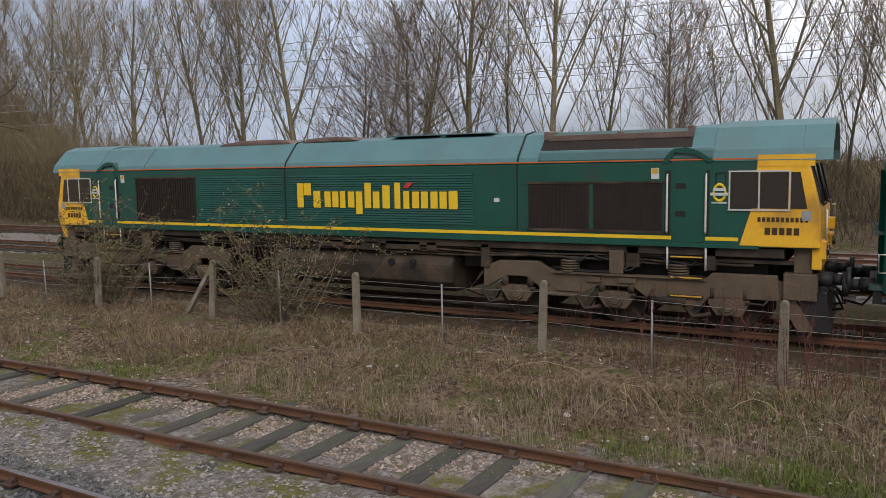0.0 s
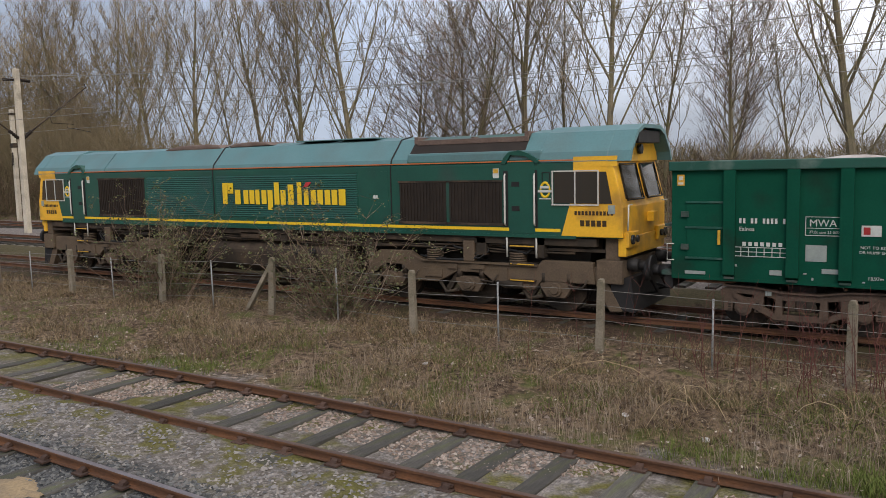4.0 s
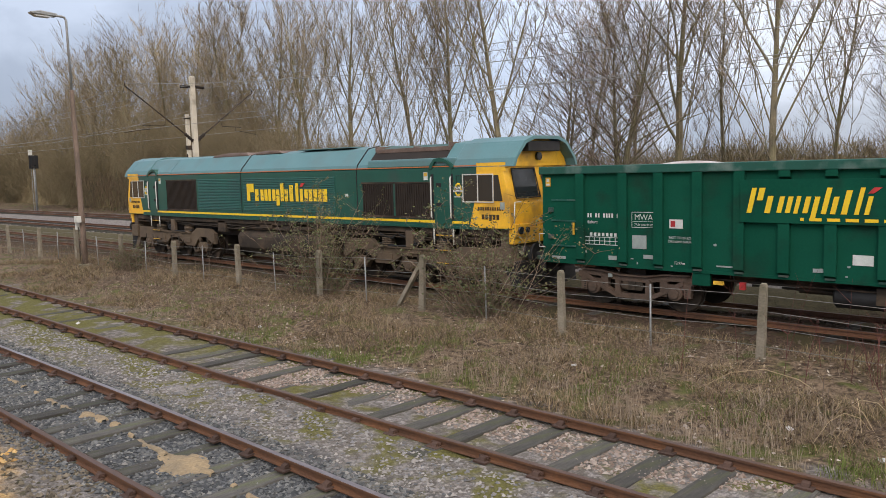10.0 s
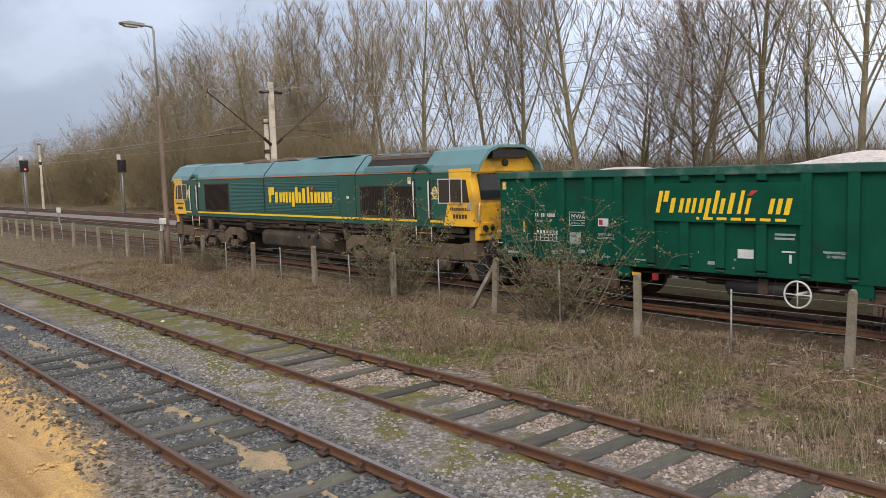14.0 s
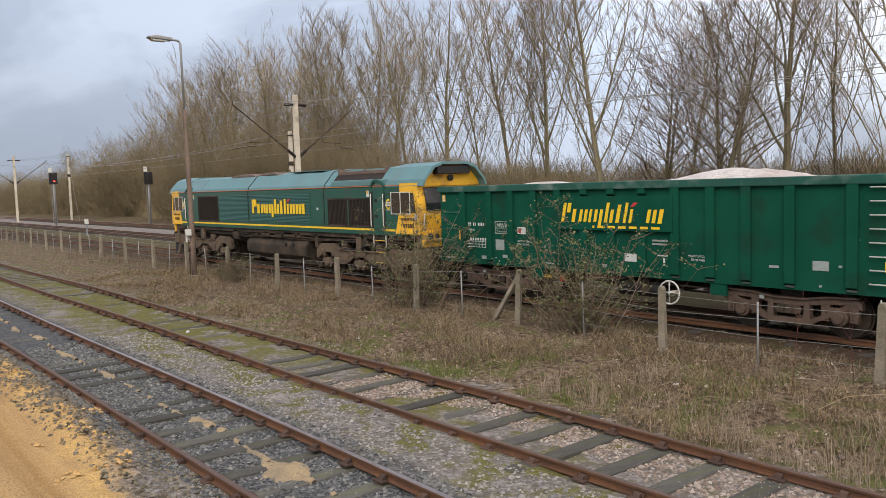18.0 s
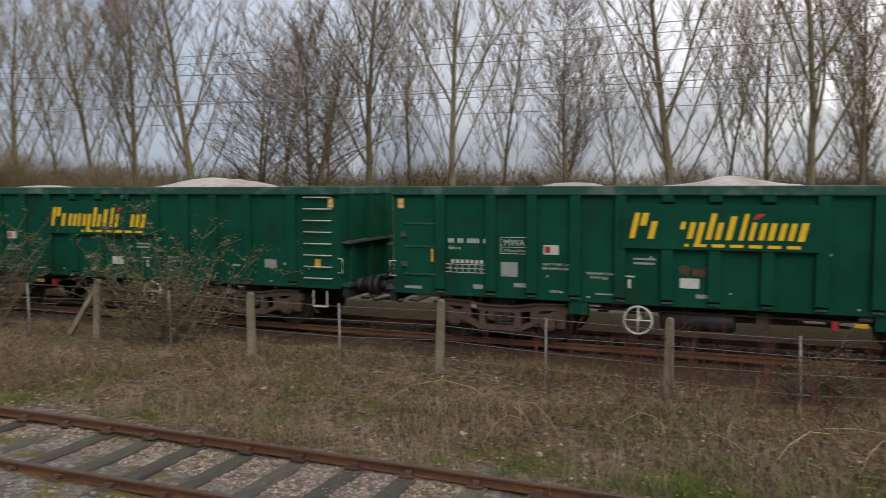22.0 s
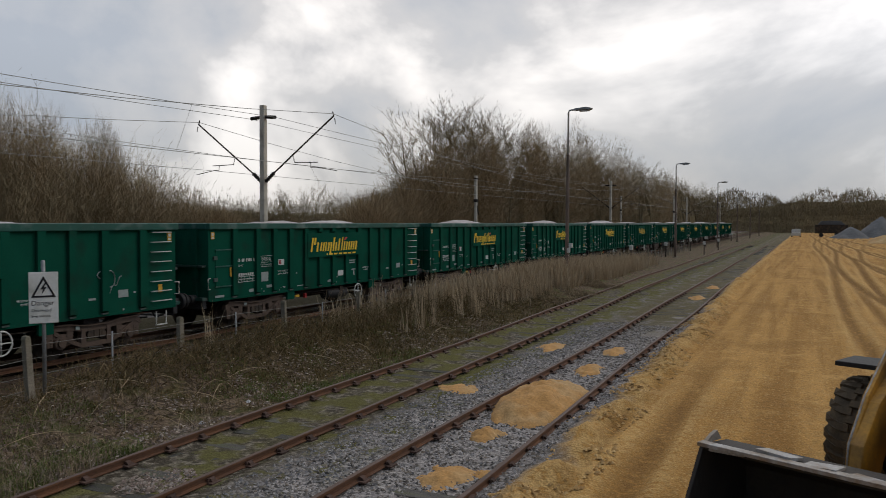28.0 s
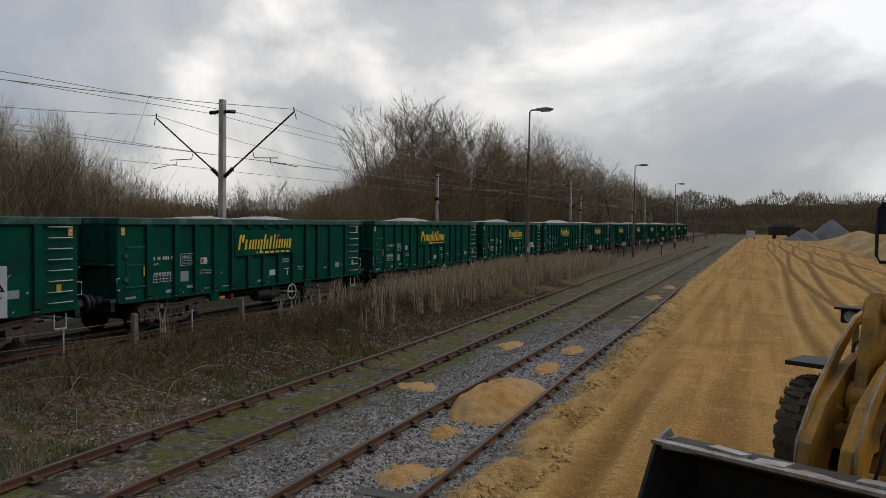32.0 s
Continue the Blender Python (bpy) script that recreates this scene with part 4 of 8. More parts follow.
def locomotive():
    """A six-axle diesel freight locomotive with a cab at both ends; x runs from -20.95 to -1.0, z from the rail."""
    lo = tagged(new("diesel_locomotive"), "green diesel freight locomotive with yellow cab ends and grimy bogies", "locomotive")
    A, B = -20.85, -1.05
    side = [(-1.3, 1.6), (-1.3, 3.08), (-1.24, 3.22), (-0.82, 3.66), (-0.4, 3.74), (0.4, 3.74), (0.82, 3.66), (1.24, 3.22), (1.3, 3.08), (1.3, 1.6)]
    bm = bmesh.new()
    prism(bm, side, -19.5, -2.75, "x")
    body = part("body", bm, M_LOCO, lo, "dark green body side", 0.012)
    # roof skin in sections, with the joints between them
    skin = [(-1.285, 3.13), (-1.25, 3.235), (-0.83, 3.69), (-0.4, 3.77), (0.4, 3.77), (0.83, 3.69), (1.25, 3.235), (1.285, 3.13), (1.2, 3.1), (-1.2, 3.1)]
    for a, b in ((-19.3, -17.3), (-17.27, -12.5), (-12.46, -6.56), (-6.52, -6.1)):
        bm = bmesh.new()
        prism(bm, skin, a, b, "x")
        part("roof_panel", bm, M_ROOF, lo, "dusty green roof panel, paled to blue-green for the sky's reflection", 0.01)
    part("roof_shoulder", boxes((-6.1, -2.75, -1.26, -1.0, 3.1, 3.36)), M_ROOF, lo, bevel=0.05)
    bm = bmesh.new()
    prism(bm, [(-1.2, 3.3), (-0.92, 3.6), (0.92, 3.6), (1.2, 3.3)], -6.1, -2.6, "x")
    part("radiator_bay", bm, M_GRILLE, lo, "dark radiator fan bay in the roof")
    part("fan_frame", boxes((-6.0, -3.2, -0.98, -0.9, 3.55, 3.66), (-6.0, -3.2, 0.8, 0.9, 3.58, 3.76), (-4.63, -4.55, -0.9, 0.8, 3.58, 3.7), (-6.1, -6.0, -0.95, 0.9, 3.58, 3.74), (-3.3, -3.2, -0.95, 0.9, 3.58, 3.76)), M_FANFRAME, lo, "pinkish-brown rusted fan frame", 0.01)
    for x in (-5.3, -3.9):
        bm = bmesh.new()
        tube(bm, [(x, 0, 3.6), (x, 0, 3.64)], 0.62, 24)
        part("radiator_fan", bm, M_BLACK, lo)
        for k in range(7):
            part("fan_guard", boxes((x - 0.62, x + 0.62, -0.62 + 0.2 * k, -0.6 + 0.2 * k, 3.64, 3.66)), M_UNDER, lo)
    for x in (-9.9, -8.6):
        part("roof_hatch", boxes((x, x + 1.25, -0.8, 0.2, 3.765, 3.79)), M_ROOF, lo, bevel=0.008, at=pose(0, 0, 0))
    bm = bmesh.new()
    prism(bm, [(-15.1, 3.66), (-14.85, 3.75), (-14.2, 3.81), (-13.3, 3.82), (-12.75, 3.79), (-12.6, 3.68)], -0.84, 0.7)
    part("exhaust_silencer", bm, M_FANFRAME, lo, "rusty brown exhaust silencer housing", 0.05)
    bm = bmesh.new()
    prism(bm, [(-12.35, 3.7), (-12.2, 3.79), (-11.6, 3.83), (-11.0, 3.81), (-10.75, 3.72)], -0.8, 0.6)
    part("exhaust_cover", bm, M_FANFRAME, lo, "", 0.03)
    # cabs: one function for both ends
    for end, d in ((B, 1), (A, -1)):
        def X(v):
            return end - d * v
        cab = [(X(1.75), 1.6), (X(0.0), 1.6), (X(0.0), 2.2), (X(0.22), 3.12), (X(1.75), 3.12)]
        bm = bmesh.new()
        prism(bm, cab, -1.3, 1.3)
        part("cab_shell", bm, M_LOCO, lo, "", 0.03)
        yel = [(X(1.28), 1.615), (X(-0.012), 1.615), (X(-0.012), 2.2), (X(0.21), 3.11), (X(1.0), 3.11), (X(1.08), 2.3)]
        bm = bmesh.new()
        prism(bm, yel, -1.306, 1.306)
        part("yellow_end", bm, M_YELLOW, lo, "yellow warning panel round the cab end", 0.02)
        roof = [(-1.32, 3.1), (-1.24, 3.3), (-0.86, 3.7), (-0.5, 3.82), (0.5, 3.82), (0.86, 3.7), (1.24, 3.3), (1.32, 3.1)]
        inner = [(y * 0.94, 3.06 + (z - 3.06) * 0.9) for y, z in roof]
        bm = bmesh.new()
        prism(bm, roof, X(1.75), X(0.3), "x")
        if d > 0:
            prism(bm, [(-1.2, 3.3), (-0.82, 3.72), (-0.35, 3.79), (0.35, 3.79), (0.82, 3.72), (1.2, 3.3)], X(2.15), X(1.7), "x")
        part("cab_roof", bm, M_ROOF, lo, "green cab roof, paled to blue-green for the sky's reflection", 0.02)
        # the roof runs forward as a thin arched visor over a yellow brow
        bm = bmesh.new()
        prism(bm, roof + inner[::-1], X(0.3), X(-0.16), "x")
        part("roof_visor", bm, M_ROOF, lo, "arched roof visor over the cab front")
        bm = bmesh.new()
        prism(bm, inner, X(0.32), X(0.14), "x")
        part("yellow_brow", bm, M_YELLOW, lo, "yellow brow under the roof arch")
        # a black block stands in for the shade inside the visor
        part("visor_box", boxes((min(X(0.14), X(-0.1)), max(X(0.14), X(-0.1)), -0.66, 0.66, 3.45, 3.7)), M_BLACK, lo, "black block for the shade under the visor", 0.02)
        part("cab_brow", boxes((min(X(1.0), X(0.1)), max(X(1.0), X(0.1)), -1.312, -1.3, 3.0, 3.2)), M_YELLOW, lo)
        # side windows: three panes in a pale frame, both sides
        for s in (-1, 1):
            panes = ((1.42, 0.98), (0.95, 0.5), (0.46, 0.2))
            for i, (a, b) in enumerate(panes):
                bm = bmesh.new()
                lo_x, hi_x = X(a), X(b)
                slope = 0.12 if i == 2 else 0
                prism(bm, [(lo_x, 2.28), (hi_x, 2.28), (X(b + slope), 2.9), (lo_x, 2.9)], s * 1.308, s * 1.318)
                part("window_pane", bm, M_GLASS, lo, "dark cab side glass")
            f = [(min(X(1.47), X(0.48)), max(X(1.47), X(0.48)), s * 1.322 - 0.008, s * 1.322 + 0.008, z, z + 0.024) for z in (2.24, 2.91)]
            f += [(X(v) - 0.012, X(v) + 0.012, s * 1.322 - 0.008, s * 1.322 + 0.008, 2.24, 2.92) for v in (1.45, 0.965, 0.48)]
            part("window_frame", boxes(*f), M_WHITE, lo, "pale aluminium window frame")
        # windscreens, follow the rake of the end
        for s in (-1, 1):
            bm = bmesh.new()
            q = [(0.03, 2.36), (0.19, 3.02)]
            vs = [bm.verts.new((X(a - 0.035), s * y, z)) for (a, z), y in ((q[0], 0.14), (q[0], 1.04), (q[1], 1.0), (q[1], 0.14))]
            vs += [bm.verts.new((X(a + 0.02), s * y, z)) for (a, z), y in ((q[0], 0.14), (q[0], 1.04), (q[1], 1.0), (q[1], 0.14))]
            for f in ((0, 1, 2, 3), (7, 6, 5, 4), (0, 4, 5, 1), (1, 5, 6, 2), (2, 6, 7, 3), (3, 7, 4, 0)):
                bm.faces.new([vs[i] for i in f])
            part("windscreen", bm, M_GLASS, lo, "dark windscreen glass")
            bm = bmesh.new()
            tube(bm, [(X(0.0 - 0.03), s * 0.12, 2.34), (X(-0.03), s * 1.06, 2.34), (X(0.155), s * 1.02, 3.04), (X(0.155), s * 0.12, 3.04), (X(-0.03), s * 0.12, 2.34)], 0.02, 6)
            part("screen_seal", bm, M_BLACK, lo)
            bm = bmesh.new()
            tube(bm, [(X(-0.07), s * 0.95, 2.25), (X(-0.1), s * 1.22, 2.25), (X(-0.1), s * 1.26, 1.75)], 0.016, 6)
            part("cab_handrail", bm, M_WHITE, lo, "white handrail on the cab corner")
            # lamp cluster
            bm = boxes((min(X(0), X(-0.1)), max(X(0), X(-0.1)), s * 0.9 - 0.3, s * 0.9 + 0.3, 1.42, 1.72))
            part("lamp_housing", bm, M_YELLOW, lo, "", 0.02)
            for k, rr in ((0.12, 0.1), (-0.14, 0.075)):
                bm = bmesh.new()
                tube(bm, [(X(-0.1), s * (0.9 + k), 1.57), (X(-0.14), s * (0.9 + k), 1.57)], [rr, rr * 0.9], 14)
                part("headlamp", bm, M_GLASS, lo, "glass headlamp lens")
            bm = bmesh.new()
            tube(bm, [(X(0.1), s * 0.87, 1.05), (X(-0.2), s * 0.87, 1.05)], 0.13, 14)
            tube(bm, [(X(-0.18), s * 0.87, 1.05), (X(-0.4), s * 0.87, 1.05)], 0.1, 14)
            tube(bm, [(X(-0.4), s * 0.87, 1.05), (X(-0.48), s * 0.87, 1.05)], [0.21, 0.23], 18)
            part("buffer", bm, M_BLACK, lo, "black buffer")
        part("nose_skirt", boxes((min(X(0.12), X(-0.04)), max(X(0.12), X(-0.04)), -1.2, 1.2, 1.24, 1.62)), M_YELLOW, lo, "yellow lower nose", 0.02)
        part("buffer_beam", boxes((min(X(0.55), X(0.02)), max(X(0.55), X(0.02)), -1.25, 1.25, 0.7, 1.16), (min(X(0.4), X(0.1)), max(X(0.4), X(0.1)), -1.15, 1.15, 1.16, 1.6)), M_BOGIEL, lo, "", 0.02)
        part("end_bracket", boxes((min(X(1.85), X(1.68)), max(X(1.85), X(1.68)), -1.24, -1.05, 1.16, 1.56), (min(X(1.68), X(0.4)), max(X(1.68), X(0.4)), -1.15, -1.05, 1.3, 1.36)), M_UNDER, lo)
        bm = bmesh.new()
        prism(bm, [(X(0.25), 0.2), (X(-0.2), 0.15), (X(-0.12), 0.82), (X(0.3), 0.82)], -1.15, 1.15)
        part("snow_plough", bm, M_BLACK, lo, "black plough plate")
        bm = bmesh.new()
        tube(bm, [(X(0.15), 0, 3.33), (X(0.06), 0, 3.33)], 0.1, 14)
        part("marker_light", bm, M_GLASS, lo)
        for k in (-0.35, 0.3):
            bm = bmesh.new()
            tube(bm, [(X(0), k, 0.95), (X(-0.25), k, 0.7), (X(-0.35), k + 0.1, 0.45), (X(-0.1), k + 0.15, 0.4)], 0.03, 6)
            part("brake_hose", bm, M_BLACK, lo)
        part("catch_box", boxes((min(X(-0.02), X(-0.16)), max(X(-0.02), X(-0.16)), 0.1, 0.4, 1.85, 2.05)), M_YELLOW, lo, bevel=0.01)
        # cab door with arched hood, handrails, steps, both sides
        for s in (-1, 1):
            part("cab_door", boxes((min(X(2.45), X(1.85)), max(X(2.45), X(1.85)), s * 1.3 - 0.008, s * 1.3 + 0.008, 1.66, 3.12)), M_LOCO, lo, bevel=0.004)
            bm = bmesh.new()
            arch = [(X(2.62), 3.1), (X(2.55), 3.22), (X(2.42), 3.34), (X(2.2), 3.36), (X(2.0), 3.3), (X(1.72), 3.12), (X(1.8), 3.08), (X(2.05), 3.24), (X(2.4), 3.27), (X(2.52), 3.08)]
            prism(bm, arch, s * 1.05, s * 1.33)
            part("door_hood", bm, M_LOCO, lo, "arched rain hood over the cab door")
            for v in (2.52, 1.84):
                bm = bmesh.new()
                tube(bm, [(X(v), s * 1.33, 1.82), (X(v), s * 1.36, 1.86), (X(v), s * 1.36, 2.85), (X(v), s * 1.33, 2.88)], 0.02, 6)
                part("door_handrail", bm, M_WHITE, lo, "white door handrail")
                # the recess is a flat plate, black for the shade in it
                part("handrail_recess", boxes((X(v) - 0.05, X(v) + 0.05, s * 1.303 - 0.004, s * 1.303 + 0.004, 1.78, 2.95)), M_BLACK, lo)
                bm = bmesh.new()
                tube(bm, [(X(v), s * 1.28, 1.6), (X(v), s * 1.28, 1.15)], 0.02, 6)
                part("step_rail", bm, M_WHITE, lo)
            for z in (1.38, 1.0, 0.66):
                part("cab_step", boxes((min(X(2.48), X(1.88)), max(X(2.48), X(1.88)), s * 1.12 - 0.15, s * 1.12 + 0.15, z - 0.02, z + 0.02)), M_UNDER, lo, "grimy footstep")
                part("step_edge", boxes((min(X(2.46), X(1.9)), max(X(2.46), X(1.9)), s * 1.272 - 0.004, s * 1.272 + 0.004, z - 0.008, z + 0.016)), M_LABEL, lo)
            for z in (2.12, 2.62):
                # toe holes as flat black plates, coloured like their inner shade
                part("toe_recess", boxes((min(X(2.38), X(2.2)), max(X(2.38), X(2.2)), s * 1.311 - 0.004, s * 1.311 + 0.004, z, z + 0.1)), M_BLACK, lo)
            part("builder_plate", boxes((min(X(0.28), X(0.14)), max(X(0.28), X(0.14)), s * 1.31 - 0.006, s * 1.31 + 0.006, 2.08, 2.25)), M_DECALG, lo)
            part("name_bars", boxes(*[(X(0.98) + d * 0.075 * k, X(0.98) + d * 0.075 * k + 0.05, s * 1.308 - 0.004, s * 1.308 + 0.004, 2.05, 2.13) for k in range(11)]), M_DARKDECAL, lo)
            for k in range(5):
                part("number_bar", boxes((X(0.86) + d * 0.115 * k, X(0.86) + d * 0.115 * k + 0.085, s * 1.308 - 0.004, s * 1.308 + 0.004, 1.83, 1.95)), M_DARKDECAL, lo)
            bm = bmesh.new()
            ring(bm, (X(1.62), s * 1.304, 2.58), 0.1, 0.02, 18)
            for v in bm.verts:
                v.co.z = 2.55 + (v.co.z - 2.58) * 1.45
            part("depot_badge", bm, M_LOGO, lo, "yellow oval ring badge")
            part("badge_bars", boxes((X(1.62) - 0.1, X(1.62) + 0.1, s * 1.31 - 0.016, s * 1.31 + 0.016, 2.58, 2.63), (X(1.62) - 0.15, X(1.62) + 0.15, s * 1.31 - 0.016, s * 1.31 + 0.016, 2.5, 2.55), (X(1.62) - 0.13, X(1.62) + 0.13, s * 1.304 - 0.006, s * 1.304 + 0.006, 2.36, 2.385)), M_DECAL, lo)
            bm = bmesh.new()
            tube(bm, [(X(1.6) - 0.08, s * 1.305, 2.68), (X(1.6) - 0.08, s * 1.305, 2.9), (X(1.6) + 0.08, s * 1.305, 2.9), (X(1.6) + 0.08, s * 1.305, 2.68), (X(1.6) - 0.08, s * 1.305, 2.68)], 0.013, 5)
            part("small_window_seal", bm, M_BLACK, lo)
            part("side_label", boxes((X(2.75) - 0.07, X(2.75) + 0.07, s * 1.304 - 0.005, s * 1.304 + 0.005, 2.8, 3.0)), M_DECAL, lo)
            part("side_label", boxes((X(2.75) - 0.055, X(2.75) + 0.055, s * 1.31 - 0.003, s * 1.31 + 0.003, 2.9, 2.99)), M_LABEL, lo)
    # long sides
    for s in (-1, 1):
        Y = s * 1.3
        e = s * 0.006
        part("waist_stripe", boxes((-19.6, -2.34, min(Y, Y + e), max(Y, Y + e), 1.7, 1.765)), M_LOGO, lo, "yellow stripe along the sole")
        part("lower_edge", boxes((-19.6, -2.0, min(Y, Y + 2 * e), max(Y, Y + 2 * e), 1.57, 1.63)), M_LOCO, lo)
        bm = bmesh.new()
        for a, b in ((-19.85, -2.06),):
            bx(bm, a, b, min(s * 1.288, s * 1.316), max(s * 1.288, s * 1.316), 3.125, 3.15)
        part("cantrail_line", bm, M_ORANGE, lo, "thin orange cantrail line")
        for a, b in ((-15.3, -12.5), (-12.4, -7.5)):
            part("louvre_frame", boxes((a, b, min(Y, Y + e), max(Y, Y + e), 1.84, 1.87), (a, b, min(Y, Y + e), max(Y, Y + e), 2.95, 2.98), (a, a + 0.03, min(Y, Y + e), max(Y, Y + e), 1.87, 2.95), (b - 0.03, b, min(Y, Y + e), max(Y, Y + e), 1.87, 2.95)), M_LOCO, lo)
            for k in range(20):
                z = 1.88 + k * 0.0535
                bm = bmesh.new()
                prism(bm, [(Y, z), (Y + s * 0.02, z + 0.006), (Y, z + 0.046)], a + 0.03, b - 0.03, "x")
                part("louvre", bm, M_LOCO, lo)
        part("side_door", boxes((-7.42, -6.62, min(Y, Y + e), max(Y, Y + e), 1.84, 2.98)), M_LOCO, lo, bevel=0.002)
        part("red_label", boxes((-7.05, -6.93, min(Y + e, Y + 2 * e), max(Y + e, Y + 2 * e), 2.36, 2.44)), M_DECAL, lo)
        for a, b in ((-6.3, -5.05), (-4.97, -3.66), (-17.6, -15.4)):
            part("grille_backing", boxes((a, b, min(Y, Y + e), max(Y, Y + e), 1.85, 2.72 if a > -10 else 2.9)), M_GRILLE, lo, "dark brown radiator grille")
            top = 2.72 if a > -10 else 2.9
            for k in range(int((b - a) / 0.085)):
                x = a + 0.04 + 0.085 * k
                part("grille_bar", boxes((x, x + 0.022, min(Y + e, Y + 5 * e), max(Y + e, Y + 5 * e), 1.87, top - 0.02)), M_GRILLE, lo)
            for z0, z1 in ((1.8, 1.85), (top, top + 0.04)):
                part("grille_rail", boxes((a - 0.03, b + 0.03, min(Y, Y + 4 * e), max(Y, Y + 4 * e), z0, z1)), M_UNDER, lo)
        # body joints
        for x in (-12.48, -6.54):
            bm = bmesh.new()
            tube(bm, [(x, s * 1.302, 1.8), (x, s * 1.302, 3.1), (x, s * 1.24, 3.26), (x, s * 0.83, 3.7), (x, s * 0.4, 3.78)], 0.016, 5)
            part("body_joint", bm, M_BLACK, lo)
    painted_name(lo, -12.1, -7.75, 2.2, 0.56, -1.325, 0.0, stroke=1.02)
    # fuel tank, pipes and frame under the body
    bm = bmesh.new()
    prism(bm, [(-1.2, 0.62), (-1.22, 1.0), (-1.0, 1.28), (1.0, 1.28), (1.22, 1.0), (1.2, 0.62), (0.9, 0.38), (-0.9, 0.38)], -13.0, -8.1, "x")
    part("fuel_tank", bm, M_UNDER, lo, "stained fuel tank", 0.08)
    for x in (-9.6, -9.05):
        bm = bmesh.new()
        tube(bm, [(x, -1.2, 1.02), (x, -1.27, 1.02)], 0.075, 12)
        part("tank_gauge", bm, M_BLACK, lo)
    part("main_frame", boxes((-20.3, -1.6, -0.9, 0.9, 1.3, 1.6), (-20.3, -1.6, -1.24, -1.1, 1.42, 1.58), (-20.3, -1.6, 1.1, 1.24, 1.42, 1.58)), M_UNDER, lo)
    rng = random.Random(5)
    for s in (-1, 1):
        for k in range(4):
            bm = bmesh.new()
            pts = [(x, s * (1.1 + 0.1 * rng.random()), 1.36 - 0.035 * k + 0.03 * math.sin(x * 1.3 + k)) for x in np.linspace(-19 + k, -3 + 0.3 * k, 24)]
            tube(bm, pts, 0.02 + 0.006 * (k % 2), 6)
            part("pipe_run", bm, M_UNDER, lo)
        for x, wd, z0, z1 in ((-10.4, 0.5, 1.26, 1.46), (-9.75, 0.9, 1.3, 1.5), (-8.7, 0.25, 1.3, 1.5), (-11.6, 0.7, 1.3, 1.48), (-4.35, 0.25, 1.15, 1.55), (-14.2, 0.5, 1.1, 1.5), (-7.4, 0.2, 1.0, 1.5)):
            part("equipment_box", boxes((x, x + wd, s * 1.14 - 0.1, s * 1.14 + 0.1, z0, z1)), M_UNDER, lo, bevel=0.02)
        for x in (-6.0, -5.2, -3.9):
            bm = bmesh.new()
            tube(bm, [(x, s * 1.12, 1.45), (x + 0.3, s * 1.18, 1.3), (x + 0.75, s * 1.18, 1.22), (x + 0.9, s * 1.15, 1.38)], 0.028, 6)
            part("brake_hose", bm, M_BLACK, lo)
    # bogies: three axles each; u runs towards the cab
    # dark fill added above the axles for the shaded space behind the frames
    for a, b in ((-20.0, -13.1), (-8.0, -1.9)):
        part("under_pan", boxes((a, b, -0.8, 0.8, 0.95, 1.34)), M_GRILLE, lo)
    for axles, d in (((-2.5, -4.55, -6.6), 1), ((-19.4, -17.35, -15.3), -1)):
        mid_x = axles[1]
        bogie = None

        def U(pts):
            return [(mid_x + d * u, z) for u, z in pts]
        for s in (-1, 1):
            bm = bmesh.new()
            prism(bm, U([(-2.8, 0.62), (-2.8, 1.0), (-2.45, 1.16), (-1.6, 1.17), (-1.42, 1.06), (-1.25, 1.0), (0.2, 0.99), (1.2, 1.0), (1.66, 1.0), (1.75, 1.1), (2.85, 1.1), (2.9, 0.66),
                         (1.72, 0.66), (1.56, 0.47), (0.86, 0.46), (0.62, 0.56), (0.34, 0.76), (-0.34, 0.76), (-0.62, 0.6), (-0.86, 0.5), (-1.42, 0.5), (-1.62, 0.7), (-1.85, 0.85), (-2.25, 0.85), (-2.5, 0.73), (-2.68, 0.62)]), s * 1.04, s * 1.2)
            ob = part("bogie_frame", bm, M_BOGIEL, lo if bogie is None else bogie, "grimy brown cast bogie frame", 0.02)
            bogie = bogie or ob
            bm = bmesh.new()
            prism(bm, U([(-1.25, 1.0), (1.66, 1.0), (1.66, 0.965), (-1.25, 0.965)]), s * 1.2, s * 1.26)
            for u0, u1, z0, z1 in ((-1.2, -0.7, 0.62, 0.8), (0.75, 0.95, 0.62, 0.9), (1.0, 1.5, 0.5, 0.58), (-0.55, -0.3, 0.82, 0.93), (0.05, 0.4, 0.84, 0.94)):
                prism(bm, U([(u0, z0), (u1, z0), (u1, z1), (u0, z1)]), s * 1.2, s * 1.235)
            part("frame_flange", bm, M_BOGIEL, bogie)
            for a in axles:
                bm = bmesh.new()
                prism(bm, [(a - 0.36, 0.62), (a - 0.24, 0.66), (a + 0.24, 0.66), (a + 0.36, 0.62), (a + 0.34, 0.54), (a + 0.2, 0.34), (a - 0.2, 0.34), (a - 0.34, 0.54)], s * 1.02, s * 1.2)
                tube(bm, [(a, s * 1.18, 0.5), (a, s * 1.27, 0.5)], [0.15, 0.14], 14)
                tube(bm, [(a, s * 1.26, 0.5), (a, s * 1.3, 0.5)], [0.1, 0.08], 12)
                for k in range(6):
                    c_, s_ = 0.115 * math.cos(k * 1.047), 0.115 * math.sin(k * 1.047)
                    tube(bm, [(a + c_, s * 1.26, 0.5 + s_), (a + c_, s * 1.285, 0.5 + s_)], 0.016, 6)
                part("axle_box", bm, M_BOGIEL, bogie, "", 0.006)
                for k in (-0.28, 0.28):
                    bm = bmesh.new()
